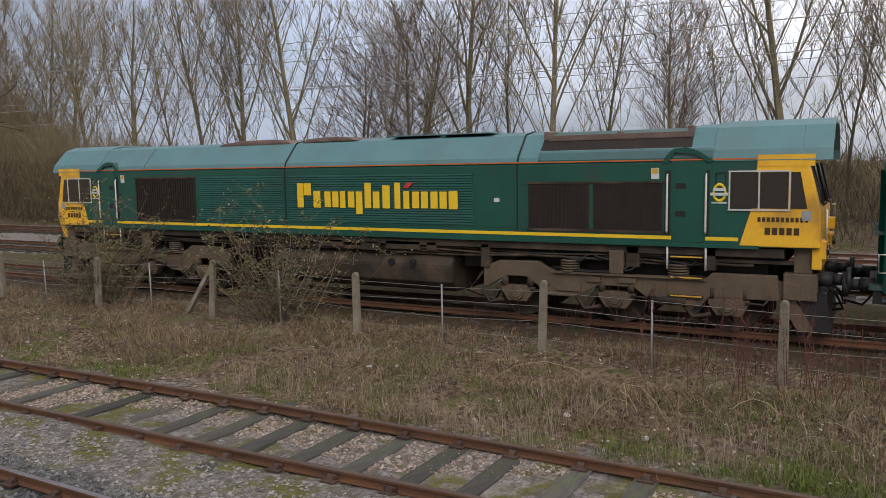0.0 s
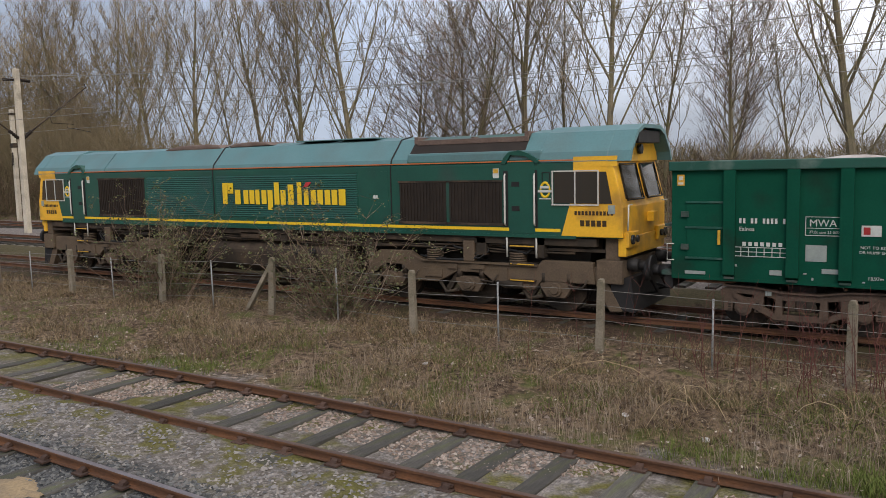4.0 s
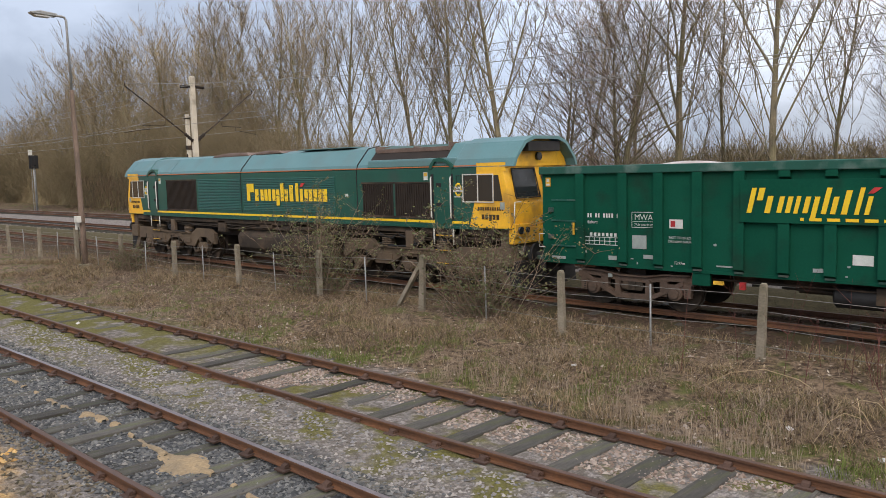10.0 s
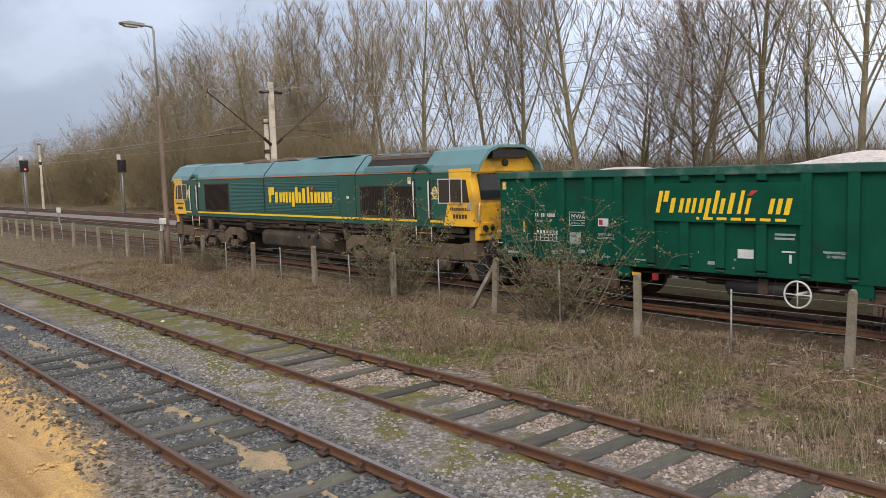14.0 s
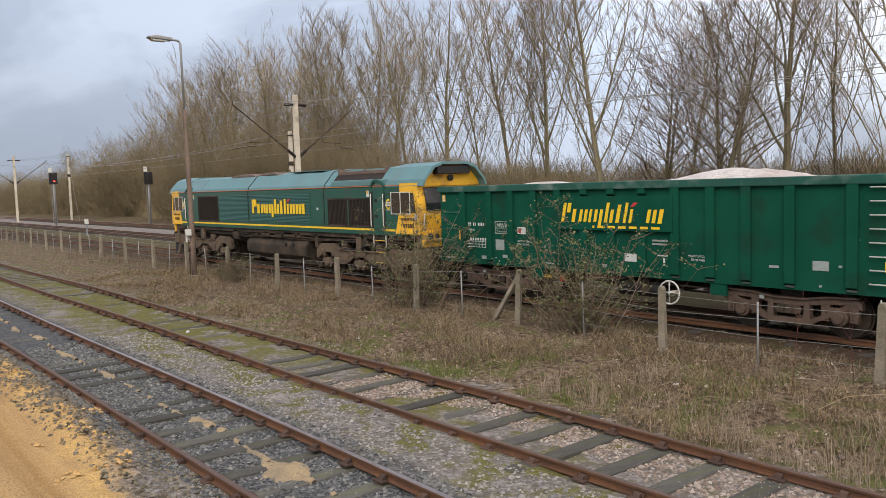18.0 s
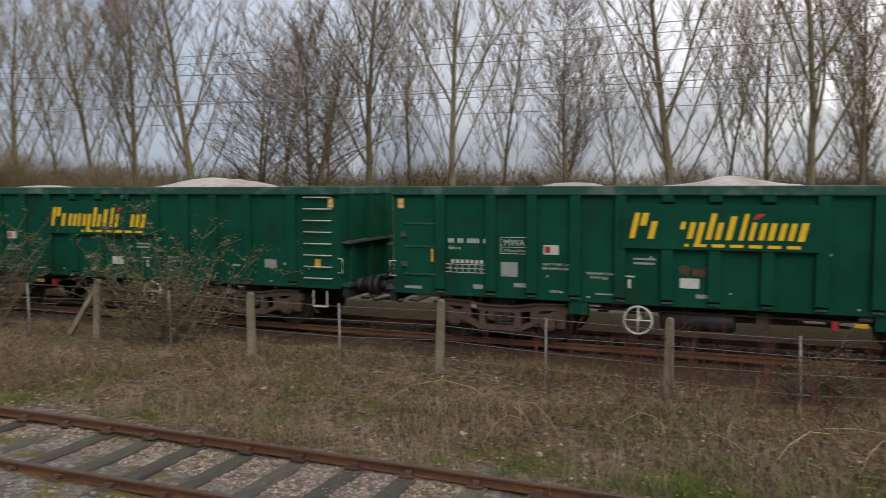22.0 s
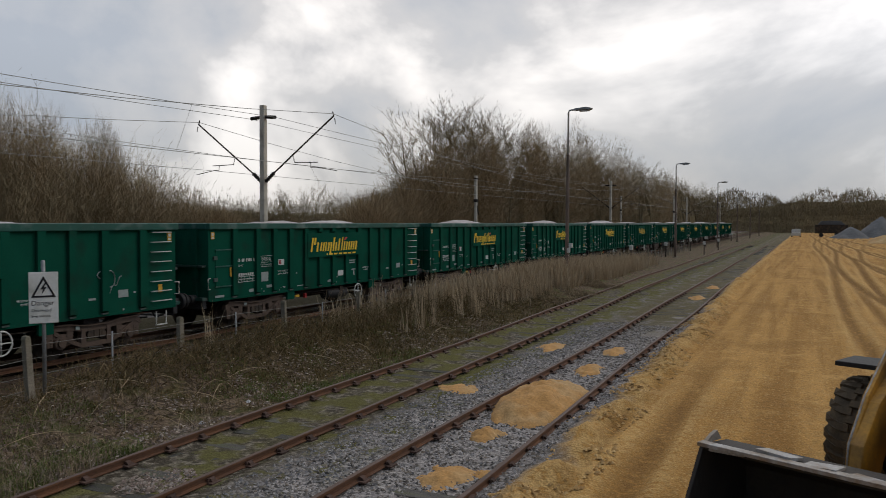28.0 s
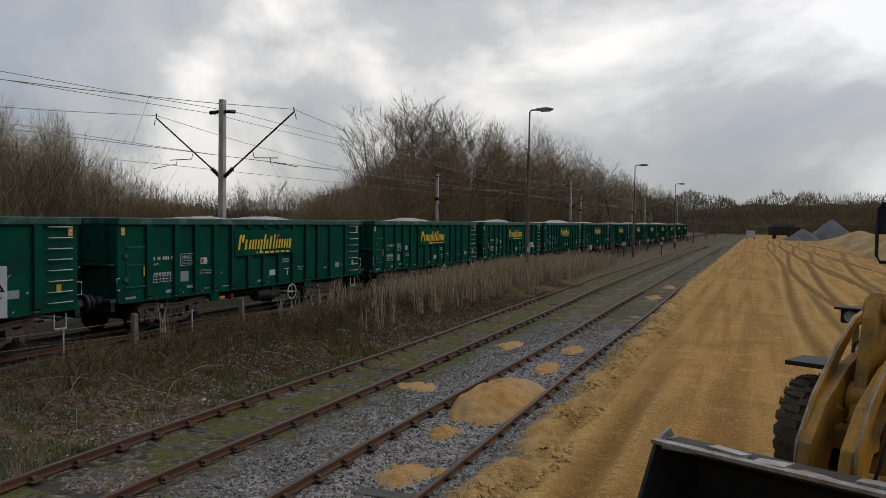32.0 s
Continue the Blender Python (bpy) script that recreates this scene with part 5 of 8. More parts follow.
                    tube(bm, [(a + k, s * 1.14, 0.64), (a + k, s * 1.14, 0.84)], 0.075, 8)
                    part("axle_spring", bm, M_UNDER, bogie)
                bm = bmesh.new()
                tube(bm, [(a - 0.3, s * 1.2, 0.36), (a - 0.62, s * 1.17, 0.28), (a - 0.8, s * 1.14, 0.5)], 0.04, 6)
                tube(bm, [(a + 0.3, s * 1.23, 0.6), (a + 0.6, s * 1.23, 0.58), (a + 0.7, s * 1.2, 0.74)], 0.022, 6)
                part("brake_linkage", bm, M_UNDER, bogie)
                bm = bmesh.new()
                prism(bm, [(a - 0.42, 0.7), (a - 0.3, 0.7), (a - 0.62, 0.22), (a - 0.74, 0.26)], s * 0.98, s * 1.12)
                part("brake_block", bm, M_UNDER, bogie)
            for u in (-0.95, 1.15):
                bm = bmesh.new()
                for k in range(5):
                    tube(bm, [(mid_x + d * u, s * 1.1, 1.0 + 0.05 * k), (mid_x + d * u, s * 1.1, 1.032 + 0.05 * k)], 0.19, 14)
                part("coil_spring", bm, M_BOGIEL, bogie, "flat-coiled body spring")
            bm = bmesh.new()
            tube(bm, [(mid_x + d * 0.62, s * 1.16, 0.58), (mid_x + d * 1.0, s * 1.2, 0.56), (mid_x + d * 1.32, s * 1.2, 0.56)], [0.05, 0.09, 0.09], 12)
            part("brake_cylinder", bm, M_UNDER, bogie)
            bm = bmesh.new()
            for q in range(3):
                tube(bm, [(mid_x + d * (-1.3 + 0.12 * q), s * 1.17, 1.08), (mid_x + d * (-0.8 + 0.2 * q), s * 1.24, 1.02), (mid_x + d * (-0.1 + 0.2 * q), s * 1.25, 1.03 + 0.03 * q), (mid_x + d * (0.3 + 0.1 * q), s * 1.2, 1.25), (mid_x + d * (0.2 + 0.1 * q), s * 1.15, 1.36)], 0.02, 6)
            part("brake_hose", bm, M_BLACK, bogie)
            part("shock_absorber", boxes((mid_x + d * 0.02 - 0.14, mid_x + d * 0.02 + 0.14, min(s * 1.14, s * 1.27), max(s * 1.14, s * 1.27), 1.0, 1.46)), M_BOGIEL, bogie, "", 0.03)
            bm = bmesh.new()
            prism(bm, U([(2.7, 1.0), (2.98, 1.0), (3.45, 0.16), (3.2, 0.14)]), s * 0.98, s * 1.16)
            part("guard_iron", bm, M_BOGIEL, bogie)
            bm = bmesh.new()
            tube(bm, [(mid_x + d * -2.85, s * 1.1, 0.9), (mid_x + d * -3.2, s * 1.12, 0.5), (mid_x + d * -2.5, s * 1.1, 0.3)], 0.04, 6)
            part("sand_pipe", bm, M_UNDER, bogie)
        for a in axles:
            # dark motor blocks, which also close the shaded gaps between the wheels
            part("traction_motor", boxes((a - 0.62, a + 0.62, -0.6, 0.6, 0.22, 0.98)), M_GRILLE, bogie, "", 0.05)
        for a in axles:
            wheelset(bogie, a, 0.53)
    return lo


loco = locomotive()
TRAIN.append((loco, 0.0))
first = box_wagon()
WAGONS = [first, box_wagon(True)] + [copy_thing(first, Matrix()) for _ in range(13)]
for i, wg in enumerate(WAGONS):
    painted_name(wg, 4.72, 7.72, 2.12, 0.46, -1.388, 0.22, {0: (9,), 1: (2,)}.get(i, ()), {1: (3,)}.get(i, ()), 0.74)
    TRAIN.append((wg, -0.1 + 13.97 * i))
    if i > 1:
        for o in wg.children:
            if o.name.startswith("stone_load"):
                o.data = LOADS[(2, 3, 4, 1, 0)[(i - 2) % 5]]
for vehicle, _ in TRAIN[:7]:
    for o in vehicle.children_recursive:
        if o.name.startswith("wheelset"):
            WHEELSETS.append((o, o.matrix_basis.copy(), 0.53 if vehicle is loco else 0.42))
# a spray-painted scrawl and a rust patch set single wagons apart
bm = bmesh.new()
tube(bm, [(10.36 - 0.12 * math.sin(k * 0.209 - 0.5), -1.295, 2.0 - 0.0135 * k) for k in range(32)], 0.013, 4)
tube(bm, [(10.62 + 0.13 * math.cos(k * 0.2), -1.297, 1.76 + 0.19 * math.sin(k * 0.2)) for k in range(36)], 0.012, 4)
tube(bm, [(10.95 - 0.03 * k, -1.296, 1.8 - 0.028 * k + 0.05 * math.sin(k * 0.9)) for k in range(18)], 0.01, 4)
part("spray_scrawl", bm, M_DECALG, WAGONS[2], "pale spray-paint scrawl")
M_RUST = surf("bare_rust", (0.12, 0.05, 0.03), (0.05, 0.06, 0.04), 9, 0.9, 0, 0.2, 50)
rp = random.Random(8)
for cx, cz, rx_, rz_ in ((5.7, 1.57, 0.16, 0.1), (5.95, 1.53, 0.17, 0.08), (6.08, 1.6, 0.06, 0.05)):
    bm = bmesh.new()
    prism(bm, [(cx + rx_ * rp.uniform(0.6, 1.15) * math.cos(k * 0.4488), cz + rz_ * rp.uniform(0.6, 1.15) * math.sin(k * 0.4488)) for k in range(14)], -1.284, -1.289)
    part("rust_patch", bm, M_RUST, WAGONS[1], "patch of bare rust")


# ---- sleepers, chairs and loose ballast ----
def sleeper_mesh():
    bm = bmesh.new()
    bx(bm, -0.125, 0.125, -1.3, 1.3, -0.245, -0.112)
    return made("sleeper", bm, M_SLEEPER, 0.012)


def chair_mesh():
    bm = bmesh.new()
    bx(bm, -0.09, 0.09, -0.15, 0.15, -0.118, -0.096)
    for s in (-1, 1):
        prism(bm, [(s * 0.06, -0.1), (s * 0.11, -0.1), (s * 0.085, -0.06), (s * 0.04, -0.045), (s * 0.02, -0.08)], -0.04, 0.04, "x")
    bx(bm, -0.07, 0.07, 0.03, 0.06, -0.085, -0.05)
    return made("chair", bm, M_CHAIR)


SLEEPER, CHAIR = sleeper_mesh(), chair_mesh()
rng = random.Random(11)
for t, y0 in ((siding_a, 7.80), (siding_b, 4.62)):
    for k in range(-46, 62):
        x = k * 0.76 + rng.uniform(-0.04, 0.04)
        bare = (-14.5 < x < 4) if t is siding_a else (-18 < x < 3)
        s = part("sleeper", SLEEPER, M_SLEEPER, t, at=pose(x, y0 + swing(x, y0) + rng.uniform(-0.05, 0.05), rng.uniform(-0.03, 0.002) - (0.0 if bare and t is siding_a else 0.0 if bare else 0.035), 0, rng.uniform(-1, 1), rng.uniform(-1.2, 1.2)))
        if -40 <= k <= 52:
            for side in (-0.7525, 0.7525):
                dy, dz = wander(x, y0 + side)
                part("chair", CHAIR, M_CHAIR, t, at=pose(x, y0 + side + dy + swing(x, y0), dz, 0, 0, 180 if side < 0 else 0))


def joined_boxes(name, places, size, material):
    """Many alike blocks in one mesh: places are (x, y, z)."""
    vs, fs = [], []
    a, b, c = size
    for x, y, z in places:
        k = len(vs)
        vs += [(x + i * a, y + j * b, z + h * c) for i in (-1, 1) for j in (-1, 1) for h in (-1, 1)]
        fs += [tuple(k + q for q in f) for f in ((0, 1, 3, 2), (4, 6, 7, 5), (0, 4, 5, 1), (2, 3, 7, 6), (0, 2, 6, 4), (1, 5, 7, 3))]
    return raw(name, vs, fs, material)


far = [(k * 0.76, y + swing(k * 0.76, y), -0.215) for k in range(62, 170) for y in (7.8, 4.62)] + [(k * 0.76, y, -0.205) for k in range(-105, -46) for y in (7.8, 4.62)]
tagged(new("far_sleepers", joined_boxes("far_sleepers", far, (0.125, 1.3, 0.067), M_SLEEPER)), "weathered timber sleepers further along the sidings", "sleepers", kind="stuff")
line = [(k * 0.7, TRAIN_Y, TRAIN_Z - 0.272) for k in range(-110, 200)] + [(k * 0.7, y, MAIN_Z - 0.22) for k in range(-180, 200) for y in MAIN_Y]
tagged(new("line_sleepers", joined_boxes("line_sleepers", line, (0.125, 1.25, 0.07), M_SLEEPER)), "sleepers of the running lines in ballast", "sleepers", kind="stuff")


def stones(name, n, xr, yr, size, material, label, seed, keep=None):
    """Loose angular stones lying on the ground, as one mesh."""
    r = np.random.RandomState(seed)
    base = np.array([(1, 0, 0), (-1, 0, 0), (0, 1, 0), (0, -1, 0), (0, 0, 1), (0, 0, -1)], float)
    face = np.array([(0, 2, 4), (2, 1, 4), (1, 3, 4), (3, 0, 4)])
    xs, ys = r.uniform(*xr, n), r.uniform(*yr, n)
    if keep:
        ok = np.array([keep(x, y) for x, y in zip(xs, ys)])
        xs, ys = xs[ok], ys[ok]
    n = len(xs)
    s = size * r.uniform(0.5, 1.4, (n, 1, 1))
    v = base[None] * r.uniform(0.55, 1.2, (n, 6, 3)) + r.uniform(-0.35, 0.35, (n, 6, 3))
    v *= s * np.array([1.2, 1, 0.75])
    a = r.uniform(0, 6.283, n)
    c, d = np.cos(a)[:, None], np.sin(a)[:, None]
    vx, vy = v[..., 0] * c - v[..., 1] * d, v[..., 0] * d + v[..., 1] * c
    zs = np.array([ground_z(x, y) for x, y in zip(xs, ys)])
    out = np.stack([vx + xs[:, None], vy + ys[:, None], v[..., 2] + zs[:, None] + size * 0.1], 2).reshape(-1, 3)
    f = (face[None] + 6 * np.arange(n)[:, None, None]).reshape(-1, 3)
    return tagged(new(name, raw(name, out.tolist(), f.tolist(), material)), label, "ballast", kind="stuff")


def patchy(x, y, s=0.5, cut=-0.05, k=0.0):
    return noise.noise((x * s, y * s, k)) > cut


M_STONE = islands("grey_ballast", [(0.1, 0.104, 0.11), (0.2, 0.2, 0.205), (0.28, 0.265, 0.25), (0.12, 0.115, 0.11), (0.34, 0.32, 0.3), (0.15, 0.135, 0.12)])
M_STONEP = islands("pink_ballast", [(0.14, 0.105, 0.085), (0.24, 0.18, 0.15), (0.33, 0.27, 0.23), (0.18, 0.13, 0.1), (0.4, 0.35, 0.31), (0.12, 0.1, 0.09)])
M_STONED = islands("dark_ballast", [(0.035, 0.04, 0.044), (0.095, 0.102, 0.106), (0.17, 0.174, 0.172), (0.06, 0.064, 0.066), (0.25, 0.245, 0.23)])
stones("grey_ballast", 34000, (-20, 26), (3.3, 6.8), 0.025, M_STONE, "loose grey ballast stones round the near siding", 1, lambda x, y: patchy(x, y, 0.6, -0.45) and (-1 < x < 4 or y > 5.7))
stones("pale_ballast", 22000, (4, 27), (3.5, 6.5), 0.027, islands("pale_ballast", [(0.1, 0.094, 0.09), (0.3, 0.28, 0.27), (0.45, 0.42, 0.4), (0.2, 0.18, 0.16), (0.07, 0.065, 0.06), (0.24, 0.2, 0.16)]), "pale grey ballast round the near siding", 17, lambda x, y: patchy(x, y, 0.6, -0.5))
stones("dark_ballast", 26000, (-20, 3), (3.6, 5.8), 0.027, M_STONED, "dark bluish ballast stones between the near rails", 7, lambda x, y: patchy(x, y, 0.6, -0.7, 5))
stones("pink_ballast", 17000, (-13, 9), (7.1, 8.5), 0.025, M_STONEP, "pinkish ballast between the siding rails", 2, lambda x, y: patchy(x, y, 0.5, -0.1, 4))
stones("bank_stones", 3500, (-16, 22), (8.6, 13.5), 0.035, M_STONEP, "scattered stones on the rough bank", 3, lambda x, y: patchy(x, y, 0.4, 0.12, 9))
# stained stones, their colours lowered for the shade beside and under the wagons
stones("line_ballast", 9000, (-24, 26), (13.4, 17.6), 0.035, islands("stained_ballast", [(0.04, 0.027, 0.02), (0.08, 0.052, 0.038), (0.13, 0.1, 0.078), (0.06, 0.04, 0.028)]), "brown stained ballast beside the goods line, darkened for the train's shade", 4, lambda x, y: patchy(x, y, 0.5, -0.25, 2))

stones("foot_gravel", 6000, (5, 26), (8.7, 10.8), 0.03, M_STONEP, "small stones among moss at the foot of the bank", 18, lambda x, y: patchy(x, y, 0.8, 0.02, 14))

# ---- spilt sand ----
M_SAND = surf("spilt_yellow_sand", (0.5, 0.275, 0.095), (0.4, 0.21, 0.065), 2, 0.95, 0, 0.5, 22, (0.46, 0.31, 0.15), 0.4, 1.5, 0.02)

M_SANDOLD = surf("dull_trodden_sand", (0.33, 0.245, 0.145), (0.25, 0.185, 0.11), 3, 0.95, 0, 0.5, 25, (0.2, 0.16, 0.11), 0.4, 2, 0.02)


def heap(name, x, y, rx, ry, h, turn, label, material, seed=0, cat="sand heap", z=None, power=1.5):
    """A heap or thin spill: a lumpy mound whose ragged edge dips under the ground."""
    nx, ny = (56, 40) if h > 0.2 else (36, 24)
    z = ground_z(x, y) if z is None else z
    g = 1.0 / min(1.0, 0.6 * max(rx, ry))
    lump = min(0.5 * h + 0.02, 0.25)
    vs = []
    for j in range(ny + 1):
        for i in range(nx + 1):
            u, v = 2.8 * i / nx - 1.4, 2.8 * j / ny - 1.4
            px, py = u * rx, v * ry
            q = math.hypot(u, v) * (1 + 0.3 * noise.noise((u * 1.2 + seed, v * 1.2, seed)) + (0.4 * noise.noise((u * 3.1, v * 2.6 + seed, seed)) if h < 0.2 else 0.0))
            hz = (h + 0.05) * (1 - min(1.4, q) ** power) - 0.05
            hz += lump * (0.5 * noise.noise((px * 2.2 * g, py * 2.2 * g, seed)) + 0.4 * noise.noise((px * 6 * g, py * 6 * g, seed + 5))) * min(1, 1.5 - 0.6 * q)
            vs.append((px, py, min(hz, h * 1.1)))
    w_ = nx + 1
    fs = [(j * w_ + i, j * w_ + i + 1, (j + 1) * w_ + i + 1, (j + 1) * w_ + i) for j in range(ny) for i in range(nx)]
    ob = tagged(new(name, raw(name, vs, fs, material, True)), label, cat)
    ob.matrix_basis = pose(x, y, z, 0, 0, turn)
    return ob


heap("sand_mound", 14.6, 4.66, 2.1, 0.8, 0.34, 3, "heap of orange sand spilt across the siding rails", M_SAND, 1, power=1.9)
for i, (x, y, rx, ry, h) in enumerate(((14.9, 6.5, 0.85, 0.55, 0.1), (21.0, 6.4, 1.1, 0.45, 0.08), (18.3, 4.66, 0.8, 0.34, 0.1), (21.2, 4.7, 0.9, 0.3, 0.08), (9.9, 4.45, 0.6, 0.4, 0.07), (37.7, 4.58, 1.1, 0.35, 0.1),
                                       (12.0, 4.75, 0.45, 0.3, 0.14), (-8.75, 4.68, 0.6, 0.34, 0.015), (44.0, 4.55, 1.2, 0.35, 0.1),
                                       (10.2, 4.1, 0.35, 0.2, 0.08))):
    heap("sand_patch", x, y, rx * 0.85, ry * 0.9, h * 0.7, 0, "thin patch of spilt sand between siding rails", M_SAND if x > 0 else M_SANDOLD, i + 3, "sand patch", -0.108 if abs(y - 4.65) < 0.3 else None)

# a thin trail of sand dropped along the middle of the near siding
tv, tf, run = [], [], []
for i in range(330):
    x = -28.0 + 0.09 * i
    wide = 0.035 + 0.12 * noise.noise((x * 1.1, 0, 3)) + 0.12 * noise.noise((x * 5.0, 0, 8))
    mid_y = 4.72 + 0.16 * noise.noise((x * 0.5, 2, 1)) + 0.05 * noise.noise((x * 3, 2, 1))
    if wide < 0.015:
        run = []
        continue
    k = len(tv)
    tv += [(x, mid_y - wide, -0.16), (x, mid_y - wide * 0.5, -0.118), (x, mid_y + wide * 0.5, -0.112), (x, mid_y + wide, -0.16)]
    if run:
        p = run[-1]
        tf += [(p + q, k + q, k + q + 1, p + q + 1) for q in range(3)]
    run.append(k)
tagged(new("sand_trail", raw("sand_trail", tv, tf, M_SANDOLD, True)), "thin broken trail of sand along the near siding", "sand", kind="stuff")
stones("sand_clods", 16000, (-18, 34), (1.9, 4.2), 0.036, islands("sand_clods", [(0.5, 0.32, 0.135), (0.4, 0.24, 0.09), (0.6, 0.41, 0.19), (0.28, 0.165, 0.065)]), "crumbled sand clods along the edge of the yard", 12, lambda x, y: patchy(x, y, 0.7, -0.05, 2) and abs(y - yard_edge(x) + 0.3) < 0.5 and (x > 3 or patchy(x, y, 2.3, 0.3, 7)))
stones("verge_rubble", 4200, (-20, 4), (2.9, 3.9), 0.035, islands("verge_rubble", [(0.07, 0.06, 0.045), (0.13, 0.11, 0.085), (0.2, 0.17, 0.13), (0.05, 0.048, 0.03)]), "dark rubble and weeds beside the near rail", 13)

# ---- fence: concrete posts, thin steel stakes, four wires ----
FENCE_Y = 12.6
fence = tagged(new("wire_fence"), "low wire fence on mossy concrete posts and thin stakes", "fence")


def fence_z(x):
    """The foot of the fence, behind the raised herbage to the right."""
    return ground_z(x, FENCE_Y) - 0.27 * sm(8, 13, x)


def fence_post_mesh():
    bm = bmesh.new()
    prism(bm, [(-0.07, -0.3), (0.07, -0.3), (0.055, 1.2), (0.035, 1.255), (-0.035, 1.255), (-0.055, 1.2)], -0.06, 0.06)
    return made("post", bm, M_CONC, 0.012)


POST = fence_post_mesh()
bm = bmesh.new()
tube(bm, [(0, 0, -0.3), (0, 0, 1.12)], 0.017, 6)
STAKE = made("stake", bm, M_GALV)
rng = random.Random(21)
for k in range(-18, 30):
    x = -12.63 + 3.76 * k
    part("post", POST, M_CONC, fence, at=pose(x, FENCE_Y + rng.uniform(-0.04, 0.04), fence_z(x), rng.uniform(-2, 2), rng.uniform(-2.5, 2.5), rng.uniform(-20, 20)))
    part("stake", STAKE, M_GALV, fence, at=pose(x + 1.85, FENCE_Y, fence_z(x + 1.85), rng.uniform(-2, 2), rng.uniform(-2, 2)))
    if k in (0, 4):
        bm = bmesh.new()
        z = ground_z(x, FENCE_Y)
        prism(bm, [(x - 0.95, z - 0.1), (x - 0.83, z - 0.1), (x - 0.03, z + 0.98), (x - 0.03, z + 1.12)], FENCE_Y - 0.05, FENCE_Y + 0.05)
        if k == 4:
            bmesh.ops.rotate(bm, verts=bm.verts, cent=(x, FENCE_Y, z), matrix=Matrix.Rotation(radians(-62), 3, "Z"))
        part("strut", bm, M_CONC, fence, "leaning concrete strut")
for h in (0.28, 0.55, 0.82, 1.08):
    bm = bmesh.new()
    tube(bm, [(-12.63 + 1.88 * k, FENCE_Y - 0.02, fence_z(-12.63 + 1.88 * k) + h + 0.02 * math.sin(k * 2.1 + h * 9)) for k in range(-36, 60)], 0.006, 3, False)
    part("wire", bm, M_WIRE, fence)


# ---- lamp columns ----
M_LANTERN = surf("lantern_glass", (0.45, 0.46, 0.45), (0.35, 0.36, 0.35), 6, 0.3, 0, 0, 30)


def lamp_column(x, y, h=9.0, lean=0.0, boxes_on=True):
    lc = tagged(new("lamp_column"), "tall brown lamp column with a flat lantern over the yard", "lamp post", "yard lamps")
    lc.matrix_basis = pose(x, y, ground_z(x, y), 0, lean)
    bm = bmesh.new()
    tube(bm, [(0, 0, -0.2), (0, 0, 1.2), (0, 0, 6.4), (0, 0, 6.45)], [0.105, 0.098, 0.082, 0.06], 12)
    for k in range(16):
        bx(bm, -0.02, 0.02, -0.105 + 0.001 * k, -0.08 + 0.001 * k, 1.6 + 0.3 * k, 1.66 + 0.3 * k)
    part("column", bm, M_POLE, lc, "weathered brown column")
    part("base_block", boxes((-0.2, 0.2, -0.2, 0.2, -0.15, 0.08)), M_CONC, lc, bevel=0.02)
    bm = bmesh.new()
    tube(bm, [(0, 0, 6.4), (0, 0, h - 0.12), (0, -0.05, h - 0.03), (0, -0.15, h), (0, -0.4, h + 0.01)], 0.045, 8)
    part("bracket", bm, M_GALV, lc, "thin steel top pole")
    bm = bmesh.new()
    prism(bm, [(-0.35, h - 0.05), (-1.2, h - 0.03), (-1.25, h + 0.04), (-0.9, h + 0.11), (-0.35, h + 0.06)], -0.16, 0.16, "x")
    lan = part("lantern", bm, M_GALV, lc, "flat grey lantern", 0.03)
    bm = bmesh.new()
    prism(bm, [(-0.5, h - 0.05), (-1.15, h - 0.04), (-1.05, h - 0.1), (-0.6, h - 0.1)], -0.12, 0.12, "x")
    part("lantern_glass", bm, M_LANTERN, lan)
    if boxes_on:
        part("switch_box", boxes((-0.06, 0.2, -0.27, -0.1, 1.62, 1.86)), M_WHITE, lc, "pale switch box on the column", 0.02)
        part("meter_box", boxes((-0.2, -0.09, -0.2, -0.06, 1.36, 1.6)), M_WHITE, lc, "", 0.02)
        bm = bmesh.new()
        tube(bm, [(-0.05, -0.14, 1.45), (-0.06, -0.14, 0.6), (-0.04, -0.14, 0.0)], 0.016, 6)
        part("conduit", bm, M_UNDER, lc)
    return lc


for i, (x, y) in enumerate(((5.45, 11.05), (-30.0, 12.3), (40.1, 11.35), (76.5, 11.2), (112, 10.9), (147, 11), (182, 11), (218, 11))):
    lamp_column(x, y, 9.05 if i < 2 else 8.7, (0.0, -1.0, 0.9, 0.3, 0, 0, 0, 0)[i], i < 3)

# ---- overhead line masts and wires ----
MAST_Y = 23.2
MAST_X = [-185.6, -113.4, -40.9, 30.5, 102.8, 175.0, 247.0]


def insulator(bm, a, b, r=0.07, n=5):
    a, b = Vector(a), Vector(b)
    pts, rs = [], []
    for k in range(2 * n + 1):
        pts.append(a + (b - a) * k / (2 * n))
        rs.append(r if k % 2 else r * 0.5)
    tube(bm, pts, rs, 8)


